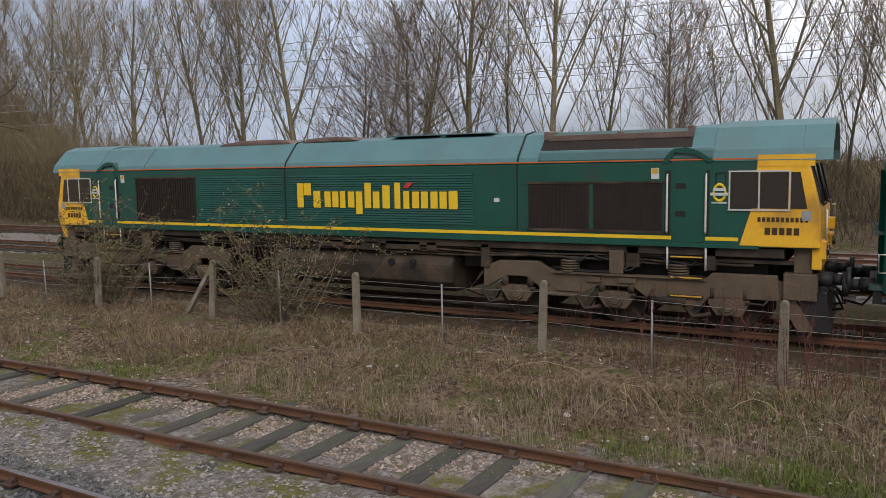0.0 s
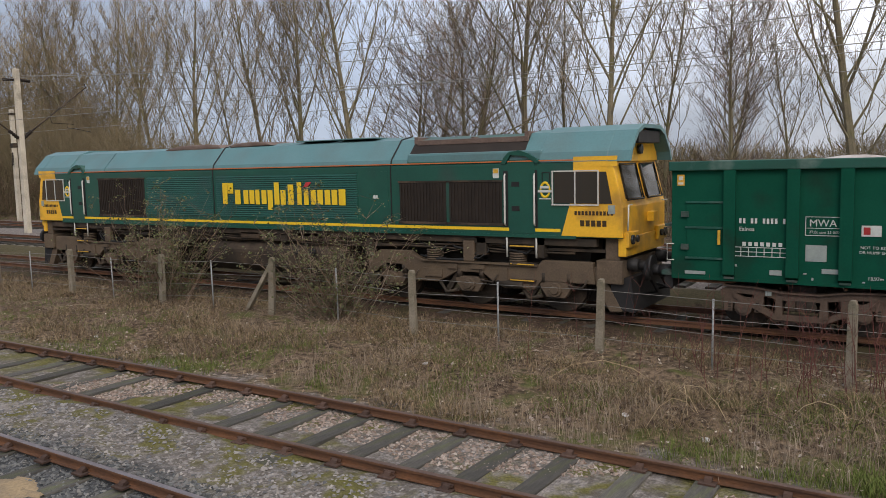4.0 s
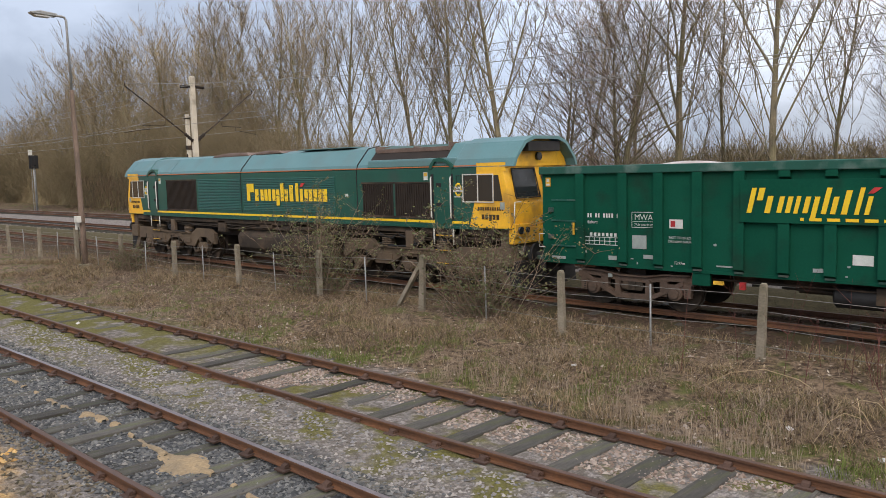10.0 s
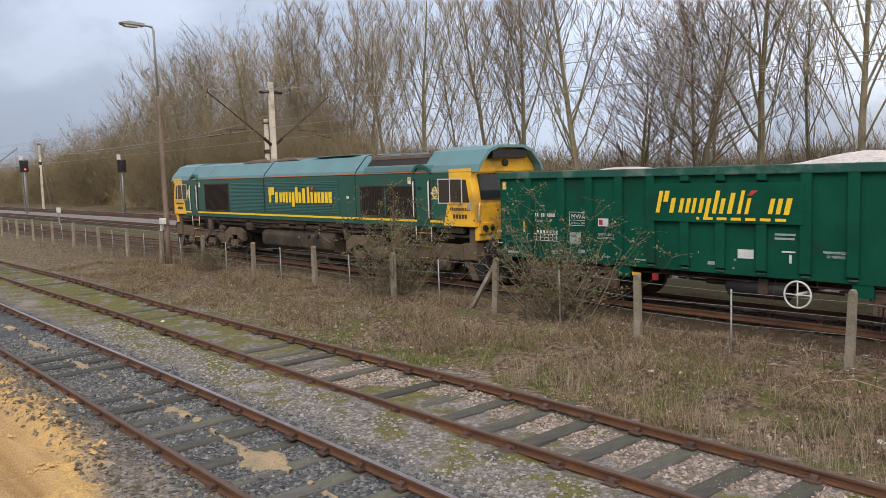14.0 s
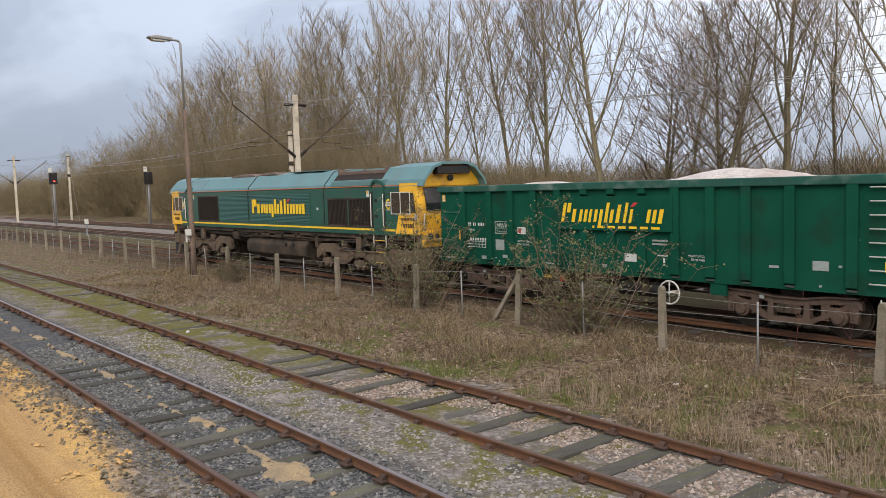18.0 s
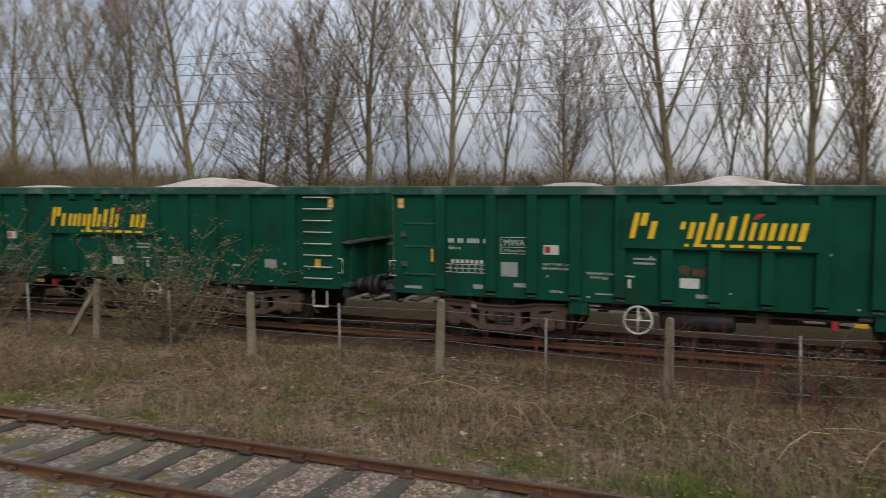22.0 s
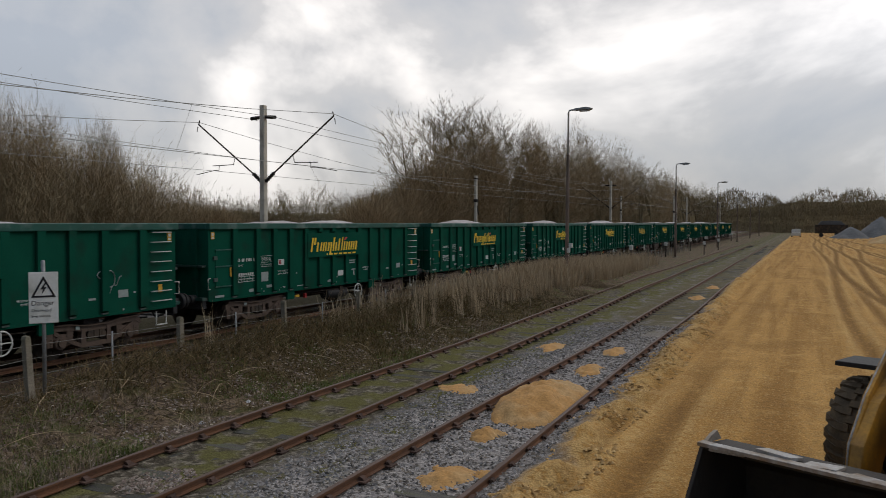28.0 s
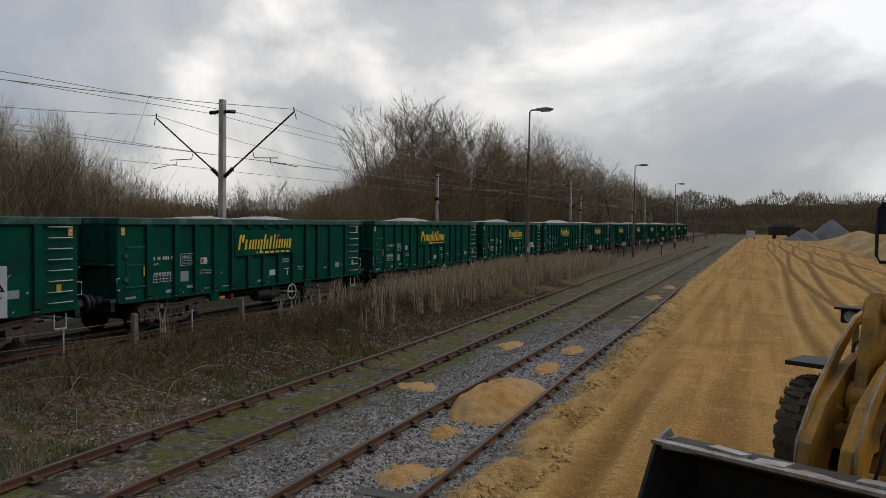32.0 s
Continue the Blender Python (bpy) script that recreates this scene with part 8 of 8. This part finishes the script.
def leafy_shrub(x, y, wx, h, seed, leaves, label):
    sh = tagged(new("leafy_shrub"), label, "shrub")
    sh.matrix_basis = pose(x, y, ground_z(x, y))
    L = Limbs(seed)
    r = L.r
    tips = []
    for _ in range(64):
        st = L.curve(Vector((r.gauss(0, wx * 0.2), r.gauss(0, wx * 0.14), -0.1)), Vector((r.gauss(0, 0.55), r.gauss(0, 0.4), 1)), h * r.uniform(0.5, 1.15), 6, 0.03, 0.13)
        L.add(st, [0.013, 0.012, 0.01, 0.008, 0.006, 0.005, 0.003])
        for _ in range(8):
            i = r.randint(1, 6)
            a = r.uniform(0, 6.28)
            tw = L.curve(st[i], Vector((math.cos(a), math.sin(a), r.uniform(0, 1.0))), r.uniform(0.25, 0.6), 3, 0.02, 0.18)
            L.add(tw, [0.005, 0.004, 0.003, 0.002])
            tips += tw[1:]
    part("growth", L.mesh("growth", M_BRAMBLE), M_BRAMBLE, sh)
    vs, fs = [], []
    for _ in range(leaves):
        p = r.choice(tips) + Vector((r.gauss(0, 0.05), r.gauss(0, 0.05), r.gauss(0, 0.05)))
        u = Vector((r.gauss(0, 1), r.gauss(0, 1), r.gauss(0, 0.6))).normalized()
        w_ = u.cross(Vector((r.gauss(0, 1), r.gauss(0, 1), r.gauss(0, 1)))).normalized()
        s = r.uniform(0.022, 0.042)
        k = len(vs)
        vs += [tuple(p - u * s), tuple(p + w_ * s * 0.5 - u * s * 0.1), tuple(p + u * s), tuple(p - w_ * s * 0.5 + Vector((0, 0, s * 0.2)))]
        fs.append((k, k + 1, k + 2, k + 3))
    part("leaves", raw("leaves", vs, fs, M_LEAF), M_LEAF, sh, "sparse small dark green leaves")


leafy_shrub(-16.9, 13.0, 1.9, 2.8, 41, 4300, "straggling half-bare leafy shrub by the wire fence")
leafy_shrub(-11.1, 12.9, 1.5, 2.5, 42, 3600, "straggling half-bare leafy shrub by a braced post")
leafy_shrub(-27.4, 12.7, 1.0, 0.9, 43, 1200, "low green shrub beside a lamp column")
leafy_shrub(0.9, 13.2, 1.0, 0.7, 44, 900, "low ivy-like shrub beside the braced post")

M_TUSSOCK = islands("pale_tussock", [(0.29, 0.23, 0.175), (0.22, 0.17, 0.125), (0.36, 0.295, 0.225), (0.16, 0.12, 0.088)])
blades("pale_tussocks", 560, lambda r: (lambda x, y: (x, y, 0.7 + 0.6 * r.random()) if noise.noise((x * 0.9, y * 1.2, 11)) > -0.05 else None)(r.uniform(-9, 8.5), 8.85 + 1.6 * r.random() ** 1.6), 0.34, 0.0028, 0.55, M_TUSSOCK, "pale feathery grass tussocks beside the siding rail", 31)
blades("lush_grass", 1500, lambda r: (lambda x, y: (x, y, 0.9) if noise.noise((x * 0.8, y * 0.8, 16)) > 0.1 else None)(r.uniform(-3, 9), r.uniform(8.8, 10.2)), 0.16, 0.004, 0.8, M_WEED, "patches of fresh green grass on the bank", 32)
blades("bank_tussocks", 950, lambda r: (lambda x, y: (x, y, 0.6 + 0.8 * r.random()) if noise.noise((x * 0.7, y * 0.9, 21)) > 0.12 else None)(r.uniform(-26, 11), 9.0 + 4.6 * r.random()), 0.3, 0.0032, 1.2, M_TUSSOCK, "pale brown tussocks standing on the bank", 33)
M_DEADLEAF = islands("dead_leaves", [(0.34, 0.28, 0.2), (0.22, 0.15, 0.095), (0.45, 0.4, 0.33), (0.15, 0.095, 0.06)])
r = random.Random(61)
lv, lf = [], []
for _ in range(9000):
    x, y = r.uniform(-24, 26), 8.7 + 5.2 * r.random()
    p = Vector((x, y, ground_z(x, y) + r.uniform(0.01, 0.09)))
    u = Vector((r.gauss(0, 1), r.gauss(0, 1), r.gauss(0, 0.35))).normalized() * r.uniform(0.012, 0.035)
    w_ = u.cross(Vector((r.gauss(0, 0.3), r.gauss(0, 0.3), 1))).normalized() * u.length * 0.6
    k = len(lv)
    lv += [tuple(p - u), tuple(p + w_), tuple(p + u), tuple(p - w_)]
    lf.append((k, k + 1, k + 2, k + 3))
tagged(new("leaf_litter", raw("leaf_litter", lv, lf, M_DEADLEAF)), "scattered dead leaves and scraps on the bank", "leaf litter", kind="stuff")

# ---- litter ----
M_LITTER = surf("white_litter", (0.6, 0.6, 0.6), (0.45, 0.45, 0.45), 9, 0.6, 0, 0.1, 30)
rng = random.Random(9)
for x, y in ((-3.72, 10.04), (-1.59, 11.82), (-19.25, 7.69), (10.56, 9.26), (1.0, 9.4), (-2.6, 9.7), (4.2, 10.3), (-7.4, 10.8), (12.2, 9.6), (-15, 9.9), (2.4, 10.9), (7.3, 9.9)):
    bm = bmesh.new()
    bmesh.ops.create_icosphere(bm, subdivisions=1, radius=0.07)
    for v in bm.verts:
        v.co = Vector((v.co.x * rng.uniform(0.6, 1.6), v.co.y * rng.uniform(0.4, 1.1), max(0, v.co.z) * rng.uniform(0.3, 0.8)))
    single("litter_scrap", bm, M_LITTER, "crumpled pale scrap of litter on the bank", "litter", group="scraps of litter", at=pose(x, y, ground_z(x, y), 0, 0, rng.uniform(0, 360)))


# ---- wheel loader ----
M_LOADER = surf("loader_yellow", (0.5, 0.25, 0.026), (0.4, 0.195, 0.024), 2, 0.5, 0, 0.15, 25, (0.12, 0.068, 0.026), 0.5, 2.2)
M_BUCKET = surf("bucket_dark_steel", (0.03, 0.027, 0.025), (0.05, 0.042, 0.035), 3, 0.7, 0.2, 0.3, 25)
M_EDGE = surf("worn_bucket_edge", (0.42, 0.42, 0.42), (0.26, 0.22, 0.17), 5, 0.5, 0.3, 0.2, 30, (0.2, 0.12, 0.06), 0.4, 4)
M_TYRE = surf("muddy_tyre", (0.1, 0.074, 0.046), (0.07, 0.054, 0.036), 4, 0.95, 0, 0.3, 30, (0.16, 0.115, 0.065), 0.4, 3)
M_LENS = surf("lamp_lens", (0.6, 0.62, 0.65), (0.5, 0.52, 0.55), 6, 0.1, 0.3, 0, 30)


def tyre_mesh(r=0.69, w_=0.27):
    bm = bmesh.new()
    prof = [(-w_, r * 0.62), (-w_ * 1.05, r * 0.8), (-w_ * 0.92, r * 0.95), (-w_ * 0.6, r), (w_ * 0.6, r), (w_ * 0.92, r * 0.95), (w_ * 1.05, r * 0.8), (w_, r * 0.62)]
    n = 36
    g = [[bm.verts.new((q * math.cos(2 * math.pi * i / n), a, q * math.sin(2 * math.pi * i / n))) for a, q in prof] for i in range(n)]
    for i in range(n):
        for j in range(len(prof) - 1):
            bm.faces.new((g[i][j], g[i][j + 1], g[(i + 1) % n][j + 1], g[(i + 1) % n][j])).smooth = True
    return made("tyre", bm, M_TYRE)


def lug_mesh(r=0.69, w_=0.27):
    """One raised chevron bar of the tread."""
    bm = bmesh.new()
    top = [(-0.05, -0.02), (0.04, -0.02), (0.05, w_ * 0.35), (0.085, w_ * 0.7), (0.15, w_ * 1.02), (0.05, w_ * 1.02), (-0.005, w_ * 0.7), (-0.04, w_ * 0.35)]
    lo_ = [bm.verts.new((x * 1.2, y, r - 0.05 - (0.1 if y > w_ * 0.9 else 0))) for x, y in top]
    hi_ = [bm.verts.new((x, y, r + 0.04 - (0.06 if y > w_ * 0.9 else 0.01 if y > w_ * 0.6 else 0))) for x, y in top]
    bm.faces.new(hi_)
    for k in range(8):
        bm.faces.new((lo_[k], lo_[(k + 1) % 8], hi_[(k + 1) % 8], hi_[k]))
    return made("tyre_lug", bm, M_TYRE)


def wheel_loader(x, y, turn):
    """A wheel loader facing local +x with its bucket lifted a little; origin on the ground under the bucket's top edge."""
    ld = tagged(new("wheel_loader"), "muddy yellow wheel loader with a dark bucket, parked on sand", "wheel loader")
    ld.matrix_basis = pose(x, y, -0.1, 0, 0, turn)
    W = 1.3
    prof = [(0.0, 1.05), (-0.5, 1.0), (-0.85, 0.72), (-0.88, 0.4), (-0.6, 0.18), (0.55, 0.1), (0.55, 0.06), (-0.62, 0.13), (-0.93, 0.38), (-0.9, 0.75), (-0.53, 1.05), (0.0, 1.1)]
    bm = bmesh.new()
    prism(bm, prof, -W, W)
    bucket = part("bucket", bm, M_BUCKET, ld, "dark steel bucket open to the front")
    for s in (-1, 1):
        bm = bmesh.new()
        prism(bm, [(0.0, 1.1), (-0.53, 1.05), (-0.9, 0.75), (-0.93, 0.38), (-0.62, 0.13), (0.55, 0.06), (0.5, 0.2)], s * W - 0.02, s * W + 0.02)
        part("bucket_cheek", bm, M_BUCKET, bucket)
    part("top_edge", boxes((-0.06, 0.05, -W - 0.03, W + 0.03, 1.085, 1.125)), M_EDGE, bucket, "worn bright top edge", 0.006)
    for k, (a, b) in enumerate(((-1.2, -0.84), (-0.78, -0.42), (-0.3, 0.02), (0.1, 0.5), (0.62, 1.15))):
        part("wear_plate", boxes((-0.26, -0.02, a, b, -0.016, 0.016)), M_EDGE, bucket, "bent worn wear plate", 0.004, at=pose(0, 0, 1.12, (2.2, -1.6, 3.0, -2.4, 1.2)[k], (-6, -9, -4, -10, -7)[k], (3, -4, 2, -3, 4)[k]))
    bm = bmesh.new()
    prism(bm, [(-0.34, 1.1), (-0.02, 1.1), (-0.16, 1.17), (-0.26, 1.2)], -W - 0.02, -W + 0.02)
    part("corner_guard", bm, M_EDGE, bucket, "bent corner plate")
    # front frame, lift arms, rams
    for s in (-1, 1):
        bm = bmesh.new()
        prism(bm, [(-0.98, 0.42), (-0.95, 0.8), (-1.05, 1.12), (-1.45, 1.5), (-2.1, 1.82), (-2.8, 2.0), (-3.4, 2.05), (-3.5, 1.8), (-2.9, 1.62), (-2.2, 1.4), (-1.65, 0.95), (-1.3, 0.45)], s * 0.2 - 0.06, s * 0.2 + 0.06)
        arm = part("lift_arm", bm, M_LOADER, ld, "scuffed yellow lift arm", 0.015)
        bm = bmesh.new()
        prism(bm, [(-0.96, 0.5), (-1.06, 1.12), (-1.45, 1.56), (-2.05, 2.0), (-2.6, 2.3), (-3.0, 2.38), (-3.0, 2.3), (-2.62, 2.2), (-2.15, 1.88), (-1.58, 1.44), (-1.2, 1.06), (-1.08, 0.5)], s * 0.28 - 0.03, s * 0.28 + 0.03)
        part("arm_plate", bm, M_LOADER, arm, "curved side plate of the lift arm", 0.01)
        bm = bmesh.new()
        tube(bm, [(-0.97, s * 0.29, 0.5), (-1.06, s * 0.29, 1.12), (-1.45, s * 0.29, 1.555), (-2.05, s * 0.29, 1.995), (-2.6, s * 0.29, 2.295)], 0.012, 6)
        part("plate_edge", bm, M_EDGE, arm, "rim worn to bare metal")
        part("bolted_block", boxes((-2.1, -1.85, s * 0.32 - 0.07, s * 0.32 + 0.07, 1.5, 1.72)), M_LOADER, arm, "", 0.015)
        for bz in (1.55, 1.62, 1.68):
            bm = bmesh.new()
            tube(bm, [(-1.86, s * 0.32, bz), (-1.835, s * 0.32, bz)], 0.018, 8)
            part("bolt", bm, M_EDGE, arm)
        bm = bmesh.new()
        tube(bm, [(-3.2, s * 0.18, 0.9), (-2.2, s * 0.18, 1.25)], 0.09, 10)
        tube(bm, [(-2.2, s * 0.18, 1.25), (-1.7, s * 0.18, 1.4)], 0.05, 10)
        part("lift_ram", bm, M_LOADER, ld, "hydraulic ram")
        part("pivot_block", boxes((-3.0, -2.75, s * 0.2 - 0.1, s * 0.2 + 0.1, 1.4, 1.72)), M_LOADER, arm, "", 0.02)
        bm = bmesh.new()
        tube(bm, [(-2.6, s * 0.4, 1.95), (-2.2, s * 0.42, 1.6), (-1.6, s * 0.42, 1.2), (-1.2, s * 0.4, 0.75)], 0.02, 6)
        part("hydraulic_hose", bm, M_BLACK, ld)
        # guard lips, lamps, mirrors
        part("guard_lip", boxes((-3.5, -2.9, min(s * 0.62, s * 1.2), max(s * 0.62, s * 1.2), 1.58, 1.64)), M_BLACK, ld, bevel=0.01)
        part("lamp_bracket", boxes((-3.72, -3.64, s * 0.62 - 0.03, s * 0.62 + 0.03, 1.6, 2.2)), M_LOADER, ld)
        lamp = part("work_lamp", boxes((-3.8, -3.6, s * 0.66 - 0.13, s * 0.66 + 0.13, 2.1, 2.28)), M_BLACK, ld, "black work lamp", 0.02)
        bm = bmesh.new()
        tube(bm, [(-3.6, s * 0.66, 2.19), (-3.57, s * 0.66, 2.19)], [0.085, 0.07], 14)
        part("lamp_lens", bm, M_LENS, lamp)
        part("lamp_hood", boxes((-3.82, -3.48, s * 0.66 - 0.17, s * 0.66 + 0.15, 2.285, 2.315)), M_BLACK, lamp, "", 0.01)
        bm = bmesh.new()
        tube(bm, [(-5.0, s * 0.45, 2.85), (-4.9, s * 0.74, 2.86), (-4.88, s * 0.78, 2.95), (-4.88, s * 0.78, 3.6), (-4.9, s * 0.72, 3.68), (-5.0, s * 0.45, 3.68)], 0.024, 8)
        part("mirror_arm", bm, M_BLACK, ld)
        part("mirror", boxes((-4.96, -4.89, s * 0.7 - 0.09, s * 0.7 + 0.09, 3.25, 3.66)), M_BLACK, ld, "black wing mirror", 0.03)
    part("cross_tube", boxes((-1.95, -1.7, -0.24, 0.24, 0.95, 1.2)), M_LOADER, ld, bevel=0.04)
    part("front_frame", boxes((-3.9, -2.9, -0.22, 0.22, 0.5, 1.7), (-2.95, -2.6, -0.22, 0.22, 0.5, 1.1)), M_LOADER, ld, bevel=0.03)
    bm = bmesh.new()
    prism(bm, [(-2.85, 2.35), (-2.7, 2.6), (-2.4, 2.62), (-2.2, 2.35), (-1.95, 1.5), (-1.6, 0.75), (-1.35, 0.55), (-1.4, 0.36), (-1.75, 0.5), (-2.15, 1.05), (-2.45, 1.6)], -0.07, 0.07)
    crank = part("bell_crank", bm, M_LOADER, ld, "scuffed yellow bell crank", 0.02)
    for px, pz, rr in ((-2.52, 2.42, 0.15), (-2.1, 1.45, 0.19), (-1.5, 0.55, 0.13)):
        bm = bmesh.new()
        tube(bm, [(px, -0.12, pz), (px, 0.12, pz)], rr, 18)
        tube(bm, [(px, -0.15, pz), (px, 0.15, pz)], rr * 0.5, 12)
        part("pivot_pin", bm, M_EDGE if rr < 0.14 else M_LOADER, crank, "", 0.006)
    bm = bmesh.new()
    tube(bm, [(-3.6, 0, 2.0), (-3.0, 0, 2.25)], 0.1, 12)
    tube(bm, [(-3.0, 0, 2.25), (-2.55, 0, 2.42)], 0.055, 12)
    part("tilt_ram", bm, M_LOADER, ld, "tilt ram with a bright rod")
    for k in (-1, 1):
        bm = bmesh.new()
        tube(bm, [(-2.9, k * 0.2, 2.1), (-2.5, k * 0.24, 2.0), (-2.1, k * 0.22, 1.2), (-1.9, k * 0.2, 0.9)], 0.022, 6)
        part("hydraulic_hose", bm, M_BLACK, ld)
    part("rear_frame", boxes((-7.3, -3.9, -0.4, 0.4, 0.55, 1.05)), M_LOADER, ld, bevel=0.03)
    part("engine_hood", boxes((-7.4, -6.05, -0.55, 0.55, 1.1, 2.0)), M_LOADER, ld, bevel=0.08)
    part("cab_frame", boxes((-6.0, -5.9, -0.55, -0.47, 1.1, 3.2), (-6.0, -5.9, 0.47, 0.55, 1.1, 3.2), (-5.1, -5.0, -0.55, -0.47, 1.1, 3.2), (-5.1, -5.0, 0.47, 0.55, 1.1, 3.2), (-6.0, -5.0, -0.55, 0.55, 1.05, 1.4)), M_BLACK, ld)
    part("cab_roof", boxes((-6.1, -4.9, -0.62, 0.62, 3.2, 3.36)), M_LOADER, ld, bevel=0.05)
    part("cab_glass", boxes((-5.06, -5.03, -0.47, 0.47, 1.4, 3.2)), M_GLASS, ld)
    tyre, lug = tyre_mesh(), lug_mesh()
    for px in (-3.3, -5.9):
        for s in (-1, 1):
            wh = part("wheel", tyre, M_TYRE, ld, "muddy lugged tyre", at=pose(px, s * 0.93, 0.69))
            for k in range(44):
                side = 180 if k % 2 else 0
                part("tyre_lug", lug, M_TYRE, wh, at=pose(0, 0, 0, 0, 360 * k / 44, 0) @ pose(0, 0, 0, 0, 0, side))
            bm = bmesh.new()
            tube(bm, [(0, s * 0.06, 0), (0, s * 0.2, 0)], [0.42, 0.4], 18)
            tube(bm, [(0, s * 0.2, 0), (0, s * 0.27, 0)], 0.16, 12)
            part("rim", bm, M_LOADER, wh, "yellow wheel rim")
        bm = bmesh.new()
        tube(bm, [(px, -0.8, 0.69), (px, 0.8, 0.69)], 0.16, 10)
        part("axle", bm, M_UNDER, ld)
    return ld


wheel_loader(8.2, -0.1, 155.7)

# ---- stockpiles and things at the end of the yard ----
M_GREYPILE = surf("grey_aggregate", (0.13, 0.135, 0.14), (0.1, 0.105, 0.11), 0.6, 0.95, 0, 0.5, 6, (0.17, 0.17, 0.17), 0.4, 0.4, 0.05)
M_SANDPILE = surf("stockpiled_sand", (0.42, 0.27, 0.11), (0.34, 0.2, 0.075), 0.5, 0.95, 0, 0.5, 5, (0.5, 0.38, 0.2), 0.4, 0.3, 0.08)
heap("aggregate_stockpile", 215, -16.2, 7, 6, 5.0, 0, "grey aggregate stockpile at the end of the yard", M_GREYPILE, 21, "stockpile", -0.1, 1.1)
heap("aggregate_stockpile", 200, -9.0, 5, 4, 2.6, 0, "low grey aggregate stockpile", M_GREYPILE, 22, "stockpile", -0.1, 1.2)
for i, (x, y, rx, ry, h) in enumerate(((150, -15.5, 13, 5, 2.7), (118, -15, 11, 4, 2.7), (96, -14, 9, 4, 2.6), (80, -13.5, 8, 3.5, 2.5), (128, -20, 10, 5, 3.2))):
    heap("sand_stockpile", x, y, rx, ry, h, 12, "long bank of pale yellow sand in the yard", M_SANDPILE, 30 + i, "stockpile", -0.15, 1.3)
shed = tagged(new("tipping_trailer"), "low dark sheeted trailer standing at the far end of the yard", "trailer")
shed.matrix_basis = pose(215, -5.5, -0.1)
part("body", boxes((-1.2, 1.2, -3.6, 3.6, 0.9, 3.0)), M_UNDER, shed, "", 0.1)
bm = bmesh.new()
prism(bm, [(-3.0, 3.0), (3.0, 3.0), (2.2, 3.9), (-1.0, 4.0), (-2.2, 3.8)], -1.0, 1.0, "x")
part("sheet", bm, M_GREYPILE, shed, "pale sheeted load", 0.1)
for yy in (-2.4, -1.2, 2.2):
    bm = bmesh.new()
    tube(bm, [(-1.25, yy, 0.5), (1.25, yy, 0.5)], 0.5, 16)
    part("wheel_pair", bm, M_BLACK, shed)
van = tagged(new("white_van"), "small white van at the far end of the yard", "van")
van.matrix_basis = pose(205, 2.2, -0.1)
part("body", boxes((-1.0, 1.0, -1.0, 1.0, 0.4, 1.2), (-0.4, 1.0, -0.95, 0.95, 1.2, 2.0)), M_WHITE, van, "", 0.12)
for yy in (-0.9, 0.9):
    bm = bmesh.new()
    tube(bm, [(-0.6, yy - 0.12, 0.32), (-0.6, yy + 0.12, 0.32)], 0.32, 14)
    part("wheel", bm, M_BLACK, van)
# white-topped marker stakes along the fence towards the far end
for i, (x, y) in enumerate(((62, 12.4), (78, 12.3), (95, 12.2), (112, 12.4), (128, 12.3), (150, 12.2), (88, 9.9), (104, 10.0))):
    mk = tagged(new("marker_post"), "dark stake with a white top beside the track", "marker post", "marker posts")
    mk.matrix_basis = pose(x, y, ground_z(x, y))
    part("stake", boxes((-0.05, 0.05, -0.05, 0.05, -0.2, 1.1)), M_UNDER, mk)
    part("white_top", boxes((-0.12, 0.12, -0.12, 0.12, 1.1, 1.45)), M_WHITE, mk, "", 0.03)

# ---- everything that moves ----
ROLL = [(0, 0), (1, -1.15), (2, -2.32), (3, -3.43), (3.5, -3.97), (5.5, -6.05), (6, -6.58), (7, -7.7), (8, -8.8), (9, -9.88), (10, -10.9),
        (11, -11.85), (12, -12.77), (13, -13.65), (14, -14.6), (15, -15.5), (15.5, -15.95), (17.5, -17.6), (18, -17.95), (19, -18.6),
        (20, -19.35), (21, -20.1), (22, -20.9), (23, -21.6), (24, -22.25), (25, -22.9), (26, -23.5), (26.5, -23.8), (28.5, -24.8), (29, -25.0),
        (30, -25.45), (31, -25.87), (32, -26.25)]


def rolled(t):
    return float(np.interp(t, [r[0] for r in ROLL], [r[1] for r in ROLL]))


def motions():
    for vehicle, x in TRAIN:
        walk(vehicle, [(t, pose(x + s, TRAIN_Y, TRAIN_Z)) for t, s in ROLL])
    times = [0.5 * k for k in range(65)]
    for axle, home, radius in WHEELSETS:
        walk(axle, [(t, home @ pose(0, 0, 0, 0, math.degrees(rolled(t) / radius), 0)) for t in times])


motions()
